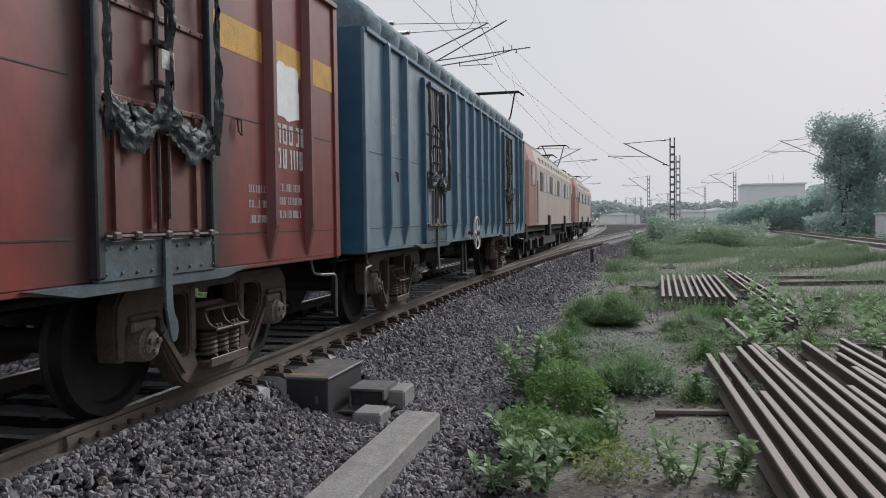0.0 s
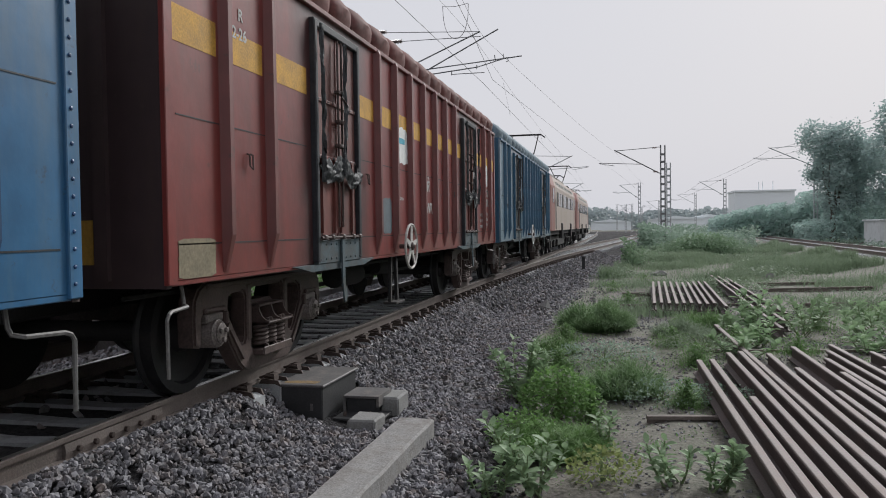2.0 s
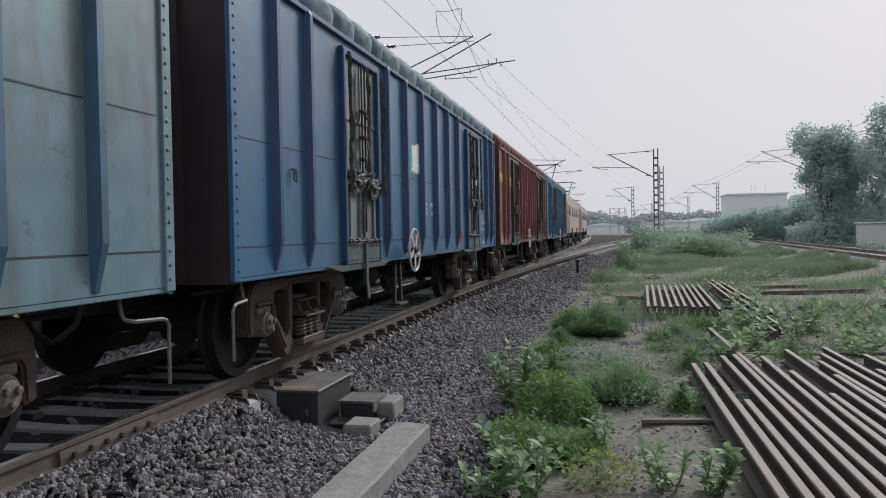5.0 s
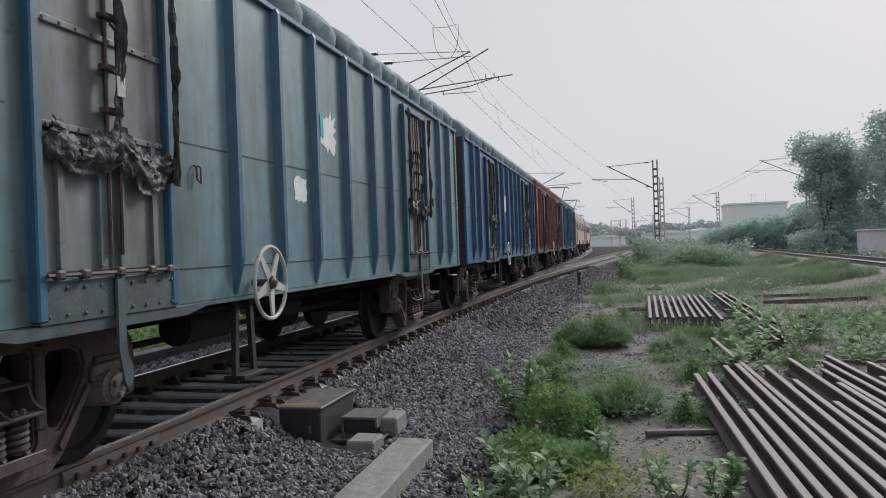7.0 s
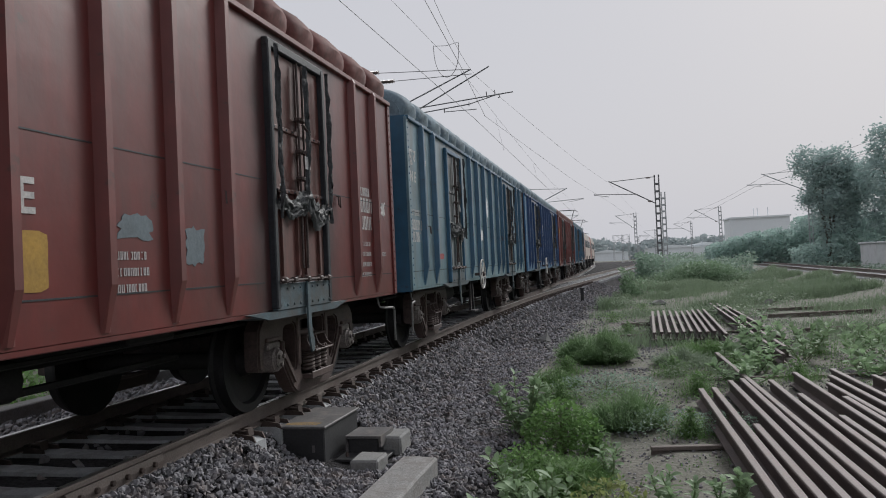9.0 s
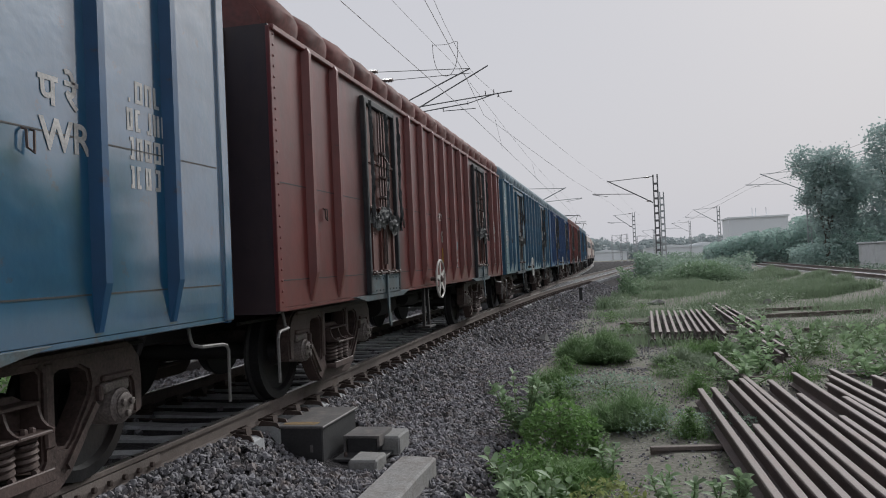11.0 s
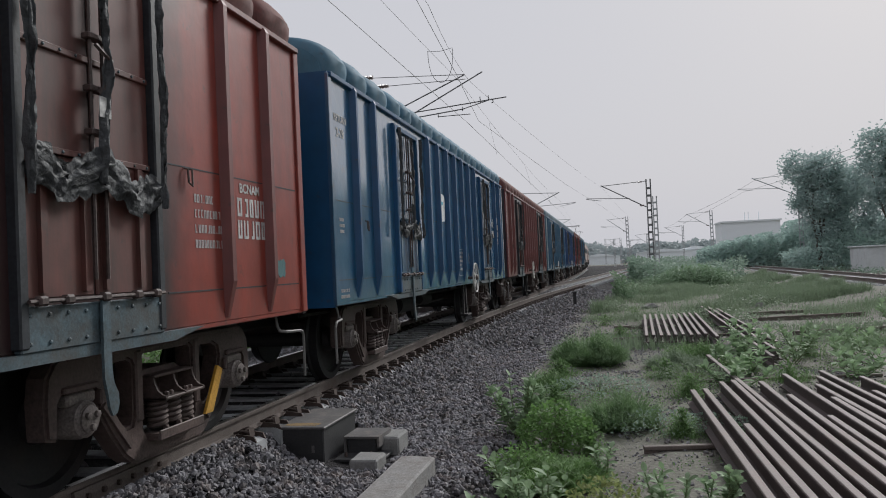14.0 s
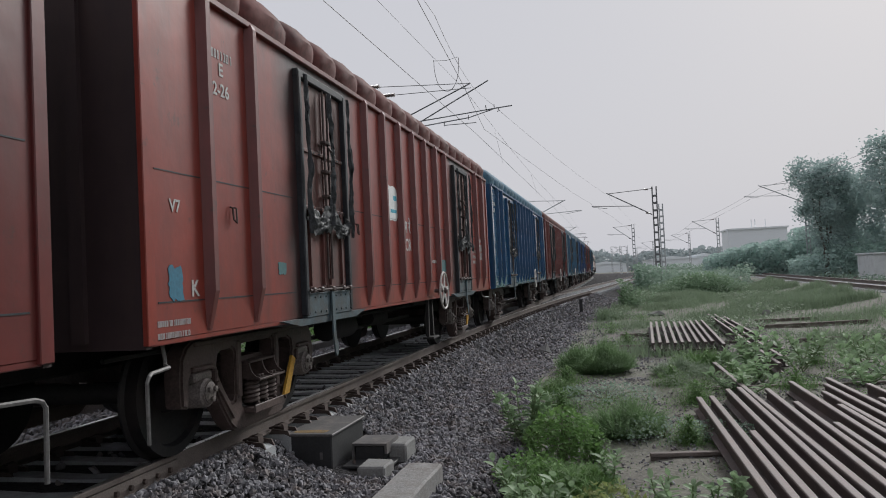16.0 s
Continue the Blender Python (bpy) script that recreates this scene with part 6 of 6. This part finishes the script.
    tagged(leaflets("verge_weeds", scatter(9000, 19, 40, 28, 88, rng, lambda x, y: 0.6 if x > right_x(y) + 4.6 else 0), 0.5, 0.2, M_FARGREEN, 6), "weeds beyond the second line, haze painted into their green", "weeds", kind="stuff")
    tagged(blades("grass_tufts", clumps(5000, spots[:12], rng), (0.06, 0.22), 0.003, M_GRASS, 8, 0.8), "fine upright grass among weeds", "grass", kind="stuff")


grass_all()


def path_gravel():
    """Small stones trodden into the soil beside the scrap rails."""
    rng = random.Random(31)
    at = scatter(17000, 3.0, 8.5, 3.0, 18, rng, lambda x, y: 0.25 + patchy(x, y, 0.7, 8))
    tagged(rocks("path_gravel", [(x, y, z + 0.003) for x, y, z, _ in at], [rng.uniform(0.006, 0.022) for _ in at], M_STONE, 12), "small stones trodden into the bare soil", "gravel", kind="stuff")


path_gravel()


def litter():
    """Ballast spilled over the soil and small clods."""
    rng = np.random.default_rng(21)
    spots, sizes = [], []
    while len(spots) < 5200:
        x, y = rng.uniform(3.2, 9.0), rng.uniform(3.4, 24)
        if rng.random() < 0.15 + patchy(x, y, 0.7, 12):
            spots.append((x, y, height(x, y) + 0.004))
            sizes.append(rng.uniform(0.010, 0.032))
    tagged(rocks("spilled_stones", spots, sizes, M_STONE, 8), "small grey stones strewn over the soil", "gravel", kind="stuff")


litter()


M_SOFT = leaf_material("soft_feathery_leaf", (0.165, 0.265, 0.12))


def tuft(x, y, r, h, n, mat, seed, label, name="feathery_bush", width=0.004):
    """A soft bush of very fine shoots that spread from its foot."""
    rng = random.Random(seed)
    t = thing(name, label, "bush", "soft bushes")
    s = Shape()
    for _ in range(n):
        a, q = rng.uniform(0, 2 * math.pi), math.sqrt(rng.random())
        bx, by = x + math.cos(a) * r * q * 0.75, y + math.sin(a) * r * q * 0.75
        hh = h * (1 - 0.55 * q * q) * rng.uniform(0.3, 1.0) * (0.75 + 0.5 * noise.noise((bx * 5, by * 5, seed)))
        tip = Vector((bx + math.cos(a) * r * 0.45 * q + rng.uniform(-.06, .06), by + math.sin(a) * r * 0.45 * q + rng.uniform(-.06, .06), height(x, y) + hh))
        foot = Vector((bx, by, height(x, y)))
        d = (tip - foot)
        sd = Vector((-math.sin(a + 1), math.cos(a + 1), 0)) * width
        mid = foot.lerp(tip, 0.55) + Vector((0, 0, 0.02))
        s.add([foot - sd, foot + sd, mid + sd * 1.3, mid - sd * 1.3, tip], [(0, 1, 2, 3), (3, 2, 4)])
        for _ in range(3):
            p = foot.lerp(tip, rng.uniform(0.35, 1.0))
            b = rng.uniform(0, 2 * math.pi)
            dd = Vector((math.cos(b), math.sin(b), rng.uniform(0.1, 0.8))) * rng.uniform(0.04, 0.09)
            sw = Vector((-math.sin(b), math.cos(b), 0)) * width * 1.4
            s.add([p - sw, p + sw, p + dd], [(0, 1, 2)])
    me = big_mesh_mixed(name, s, mat)
    ob = new("foliage", me)
    ob.parent = t
    tagged(ob, kind="stuff")
    return t


def big_mesh_mixed(name, s, mat):
    me = bpy.data.meshes.new(name)
    me.from_pydata(s.v, [], s.f)
    me.materials.append(mat)
    return me


def leaf_mesh(length, width, curl, name, mat):
    """An oval leaf with a keel, bent along its length."""
    rows = [(0.0, 0.06), (0.15, 0.55), (0.4, 0.98), (0.65, 0.92), (0.88, 0.5), (1.0, 0.05)]
    s = Shape()
    for u, w in rows:
        z = -curl * u * u * length
        s.v += [(-w * width / 2, u * length, z + w * 0.16 * width), (0, u * length, z), (w * width / 2, u * length, z + w * 0.16 * width)]
    for i in range(len(rows) - 1):
        for j in range(2):
            s.f.append((i * 3 + j, i * 3 + j + 1, i * 3 + 4 + j, i * 3 + 3 + j))
    me = big_mesh_mixed(name, s, mat)
    me.shade_smooth()
    return me


LEAVES = [leaf_mesh(0.17, 0.095, 0.25, "leaf", M_LEAF), leaf_mesh(0.14, 0.08, 0.1, "leaf", M_LEAF), leaf_mesh(0.12, 0.075, 0.4, "leaf", M_LEAF)]


def milkweed(x, y, stems, h, spread, seed, leaf_scale=1.0, separate=True, label="milkweed shrub with broad pale green leaves"):
    rng = random.Random(seed)
    t = thing("milkweed", label, "shrub", "milkweed shrubs")
    z0 = height(x, y)
    far = Shape()
    for k in range(stems):
        a = rng.uniform(0, 2 * math.pi)
        tip = Vector((x + math.cos(a) * spread * rng.uniform(0.3, 1), y + math.sin(a) * spread * rng.uniform(0.3, 1), z0 + h * rng.uniform(0.6, 1.0)))
        foot = Vector((x + rng.uniform(-.08, .08), y + rng.uniform(-.08, .08), z0 - 0.02))
        bend = foot.lerp(tip, 0.5) + Vector((math.cos(a), math.sin(a), 0)) * spread * 0.2
        pts = [foot.lerp(bend, u).lerp(bend.lerp(tip, u), u) for u in (0, 0.25, 0.5, 0.75, 1)]
        part("stem", Shape().tube(pts, 0.011, 5, r1=0.005), M_STEM, t)
        pairs = 6 + int(h * 4)
        for i in range(pairs):
            u = 0.28 + 0.72 * i / (pairs - 1)
            p = pts[min(3, int(u * 4))].lerp(pts[min(4, int(u * 4) + 1)], u * 4 - min(3, int(u * 4)))
            for side in (0, 180):
                yaw = i * 88 + side + rng.uniform(-25, 25)
                pitch = (15 + 50 * (u - 0.3)) + rng.uniform(-20, 20)
                sc = leaf_scale * rng.uniform(0.7, 1.15) * (0.75 if u > 0.93 else 1)
                m = Matrix.Translation(p) @ pose(0, 0, 0, 0, 0, yaw) @ pose(0, 0, 0, pitch, rng.uniform(-25, 25), 0) @ Matrix.Diagonal((sc, sc, sc, 1))
                me = LEAVES[rng.randrange(3)]
                if separate:
                    part("leaf", me, None, t, at=m)
                else:
                    far.add([m @ q.co for q in me.vertices], [tuple(f.vertices) for f in me.polygons])
    if not separate:
        ob = new("foliage", big_mesh_mixed("foliage", far, M_LEAF))
        ob.parent = t
        tagged(ob, kind="stuff")
    return t


milkweed(3.36, 7.25, 15, 0.74, 0.42, 1, 0.95)
milkweed(3.52, 4.95, 7, 0.42, 0.28, 2, 0.75)
milkweed(3.82, 4.35, 8, 0.42, 0.32, 3, 0.78)
milkweed(5.15, 4.40, 8, 0.38, 0.27, 4, 0.72)
milkweed(4.86, 4.55, 5, 0.33, 0.24, 5, 0.68)
milkweed(3.45, 4.25, 6, 0.32, 0.25, 6, 0.75)
milkweed(4.28, 5.55, 4, 0.34, 0.20, 7, 0.62)
for i, (x, y, h) in enumerate(((6.9, 13.6, 0.6), (7.5, 12.9, 0.7), (6.4, 13.2, 0.5), (7.9, 14.2, 0.65), (8.3, 12.2, 0.55), (7.1, 15.0, 0.6), (8.8, 13.6, 0.55), (6.6, 11.6, 0.4), (9.6, 12.6, 0.5), (10.4, 16.2, 0.6), (6.2, 10.3, 0.35), (11.5, 20.5, 0.6), (8.0, 11.0, 0.4))):
    milkweed(x, y, 6, h, 0.5, 30 + i, 1.15, False, "leggy milkweed growing among scrap rails")


def leafy_shrub(x, y, r, h, n, mat, seed, label, size=0.035, name="leafy_shrub"):
    """A low shrub of many small leaves on fine twigs."""
    rng = random.Random(seed)
    t = thing(name, label, "shrub", "leafy shrubs")
    z0 = height(x, y)
    tw, lf = Shape(), Shape()
    for _ in range(max(8, n // 40)):
        a, q = rng.uniform(0, 6.28), rng.random()
        tw.tube([(x, y, z0), (x + math.cos(a) * r * q * 0.5, y + math.sin(a) * r * q * 0.5, z0 + h * 0.5), (x + math.cos(a) * r * q, y + math.sin(a) * r * q, z0 + h * (1 - 0.5 * q))], 0.006, 4, r1=0.002)
    for _ in range(n):
        a, q, w = rng.uniform(0, 6.28), math.sqrt(rng.random()), rng.random() ** 0.6
        p = Vector((x + math.cos(a) * r * q, y + math.sin(a) * r * q, z0 + h * w * (1 - 0.5 * q * q)))
        m = Matrix.Translation(p) @ pose(0, 0, 0, rng.uniform(-30, 60), rng.uniform(-40, 40), rng.uniform(0, 360))
        s = size * rng.uniform(0.6, 1.3)
        lf.add([m @ Vector(v) for v in ((0, 0, 0), (s * 0.4, s * 0.6, 0.15 * s), (0, s * 1.3, 0), (-s * 0.4, s * 0.6, 0.15 * s))], [(0, 1, 2, 3)])
    part("twig", tw, M_STEM, t)
    ob = new("leaves", big_mesh_mixed("leaves", lf, mat))
    ob.parent = t
    tagged(ob, kind="stuff")


leafy_shrub(3.80, 6.58, 0.42, 0.60, 2000, M_LEAFBUSH, 1, "low bright green shrub with small round leaves", 0.045)
leafy_shrub(3.55, 5.6, 0.35, 0.35, 900, M_LEAFBUSH, 2, "low bright green weed at the ballast edge", 0.035)
leafy_shrub(4.30, 4.62, 0.30, 0.30, 320, M_YELLOWING, 3, "yellowing sprawling weed near the kerb", 0.042)
leafy_shrub(4.9, 7.6, 0.6, 0.22, 700, M_FARGREEN, 4, "thin trodden patch of weeds", 0.03)
leafy_shrub(4.2, 10.0, 0.8, 0.25, 900, M_FARGREEN, 5, "thin trodden patch of weeds", 0.035)
leafy_shrub(5.6, 10.6, 0.6, 0.35, 900, M_DRYGRASS, 6, "dusty weed beside the scrap rails", 0.035)
leafy_shrub(5.5, 7.5, 0.45, 0.20, 600, M_FARGREEN, 8, "thin low weed patch by the bearers", 0.03)
tuft(4.42, 7.86, 0.50, 0.58, 1900, M_SOFT, 1, "soft feathery green bush at the path")
tuft(3.98, 13.2, 0.68, 0.80, 4200, M_SOFT, 2, "dense soft green bush beside the ballast")
tuft(3.84, 5.52, 0.46, 0.36, 4600, M_LEAFBUSH, 3, "tuft of fine bright green grass")
tuft(3.45, 10.6, 0.35, 0.35, 900, M_GRASS, 4, "small soft weed at the ballast edge")
tuft(5.5, 12.8, 0.5, 0.45, 1400, M_DRYGRASS, 5, "dusty soft weed near the rail stack")
tuft(5.9, 13.8, 0.5, 0.50, 1400, M_GRASS, 6, "soft green weed near the rail stack")


def tree(x, y, base, blobs, seed, n, leaf, mat, label, trunk=0.35):
    """Tapered trunk, limbs to every part of the crown, and a crown of many single leaves in loose clumps."""
    rng = random.Random(seed)
    t = thing("tree", label, "tree", "trees beyond the second line")
    fork = Vector((x, y, base + 2.6))
    part("trunk", Shape().tube([(x, y, base - 0.2), (x + 0.1, y, base + 1.4), fork], trunk, 9, r1=trunk * 0.7), M_BARK, t)
    s = Shape()
    clumps = []
    for bx, by, bz, r in blobs:
        c = Vector((bx, by, bz))
        part("limb", Shape().tube([fork, fork.lerp(c, 0.5) + Vector((rng.uniform(-.4, .4), 0, 0.3)), c + Vector((0, 0, r * 0.4))], trunk * 0.42, 6, r1=0.05), M_BARK, t)
        for _ in range(int(14 * r * r)):
            d = Vector((rng.gauss(0, 1), rng.gauss(0, 1), rng.gauss(0, 1))).normalized()
            clumps.append((c + d * r * rng.uniform(0.55, 1.05), r))
    for _ in range(n):
        c, r = clumps[rng.randrange(len(clumps))]
        p = c + Vector((rng.gauss(0, 0.42), rng.gauss(0, 0.42), rng.gauss(0, 0.34)))
        m = Matrix.Translation(p) @ pose(0, 0, 0, rng.uniform(-70, 70), rng.uniform(-70, 70), rng.uniform(0, 360))
        q = leaf * rng.uniform(0.6, 1.4)
        s.add([m @ Vector(v) for v in ((0, -q, 0), (q * 0.55, 0, 0.1 * q), (0, q, 0), (-q * 0.55, 0, 0.1 * q))], [(0, 1, 2, 3)])
    ob = new("crown", big_mesh_mixed("crown", s, mat))
    ob.parent = t
    tagged(ob, kind="stuff")


tree(24.5, 81, -0.6, [(23.2, 80, 9.3, 1.7), (25.2, 81, 9.0, 1.9), (24.0, 80, 6.4, 1.8), (26.0, 82, 6.6, 2.2), (25, 81, 4.2, 1.8)], 1, 15000, 0.15, M_TREELEAF, "broad-leaved tree, haze painted into its leaf colour")
tree(31.0, 79, -0.6, [(30, 79, 10.6, 2.2), (33, 79, 11.2, 2.6), (29, 79, 7.6, 2.4), (32, 79, 7.8, 3.0), (35, 80, 8.5, 3.2), (30, 79, 4.4, 2.4), (34, 79, 4.6, 2.6)], 2, 24000, 0.16, M_TREELEAF, "tall broad-leaved tree, haze painted into its leaf colour", 0.45)
tree(39.0, 84, -0.6, [(38, 84, 9, 3), (41, 84, 9.5, 3), (39, 84, 5, 3)], 3, 6000, 0.2, M_TREELEAF, "tree at the field's edge, leaves paled for haze", 0.4)
tree(28.0, 86, -0.6, [(27.5, 86, 6.2, 2.4), (29, 86, 8.2, 2.2), (28, 86, 3.4, 2.2)], 4, 6000, 0.17, M_TREELEAF, "tree between taller ones, leaves paled for haze", 0.3)


def hedge():
    rng = random.Random(5)
    s = Shape()
    for _ in range(30000):
        x = rng.uniform(14.5, 46)
        y = 92 + rng.uniform(-3, 5)
        top = 3.3 + (x - 14.5) * 0.26 if x < 24 else 5.8
        top *= 0.8 + 0.35 * noise.noise((x * 0.5, 0, 3))
        p = Vector((x, y, -0.6 + top * rng.random() ** 0.7))
        m = Matrix.Translation(p) @ pose(0, 0, 0, rng.uniform(-70, 70), rng.uniform(-70, 70), rng.uniform(0, 360))
        q = 0.2 * rng.uniform(0.6, 1.4)
        s.add([m @ Vector(v) for v in ((0, -q, 0), (q * 0.6, 0, 0.1 * q), (0, q, 0), (-q * 0.6, 0, 0.1 * q))], [(0, 1, 2, 3)])
    for _ in range(12000):
        x = rng.uniform(21.5, 44)
        y = 82 + rng.uniform(-3.5, 3)
        top = (2.6 + (x - 21.5) * 0.25 if x < 27 else 4.2) * (0.8 + 0.5 * noise.noise((x * 0.7, 0, 8)))
        p = Vector((x, y, -0.6 + top * rng.random() ** 0.8))
        m = Matrix.Translation(p) @ pose(0, 0, 0, rng.uniform(-70, 70), rng.uniform(-70, 70), rng.uniform(0, 360))
        q = 0.17 * rng.uniform(0.6, 1.4)
        s.add([m @ Vector(v) for v in ((0, -q, 0), (q * 0.6, 0, 0.1 * q), (0, q, 0), (-q * 0.6, 0, 0.1 * q))], [(0, 1, 2, 3)])
    tagged(new("thicket", big_mesh_mixed("thicket", s, M_HEDGE)), "green thicket beyond the second line, leaves paled for haze", "thicket", kind="stuff")
    s = Shape()
    for _ in range(9000):
        x = rng.uniform(-60, 260)
        y = 380 + rng.uniform(-20, 30)
        top = 9 + 4 * noise.noise((x * 0.04, 0, 7)) + 2.0 * noise.noise((x * 0.2, 0, 2))
        p = Vector((x, y, -0.6 + top * rng.random() ** 0.6))
        m = Matrix.Translation(p) @ pose(0, 0, 0, rng.uniform(-70, 70), rng.uniform(-70, 70), rng.uniform(0, 360))
        q = 1.2 * rng.uniform(0.6, 1.4)
        s.add([m @ Vector(v) for v in ((0, -q, 0), (q * 0.7, 0, 0.1 * q), (0, q, 0), (-q * 0.7, 0, 0.1 * q))], [(0, 1, 2, 3)])
    tagged(new("far_woods", big_mesh_mixed("far_woods", s, M_FARWOOD)), "line of distant trees with haze painted into the leaves", "woods", kind="stuff")
    # tree belt past the field, added unseen to dim reflections and low sky light
    s = Shape()
    for _ in range(9000):
        y = rng.uniform(-45, 58)
        x = 41 + rng.uniform(-3, 3)
        top = 10.5 + 4.5 * noise.noise((y * 0.11, 0, 4)) + 2.0 * noise.noise((y * 0.4, 0, 2))
        p = Vector((x, y, -0.6 + top * rng.random() ** 0.7))
        m = Matrix.Translation(p) @ pose(0, 0, 0, rng.uniform(-70, 70), rng.uniform(-70, 70), rng.uniform(0, 360))
        q = 0.75 * rng.uniform(0.6, 1.4)
        s.add([m @ Vector(v) for v in ((0, -q, 0), (q * 0.7, 0, 0.1 * q), (0, q, 0), (-q * 0.7, 0, 0.1 * q))], [(0, 1, 2, 3)])
    tagged(new("tree_belt", big_mesh_mixed("tree_belt", s, M_LEAFBUSH)), "belt of trees beside the field, added out of view for reflections", "woods", kind="stuff")


# Grey-green of the skyline trees, with haze painted into the base colour.
M_FARWOOD = leaf_material("haze_tinted_woods_leaf", (0.34, 0.39, 0.40), 0.1)
# Teal-pale thicket leaf: the haze before it is part of the colour.
M_HEDGE = leaf_material("haze_tinted_thicket_leaf", (0.40, 0.52, 0.48), 0.12)
hedge()


motions()
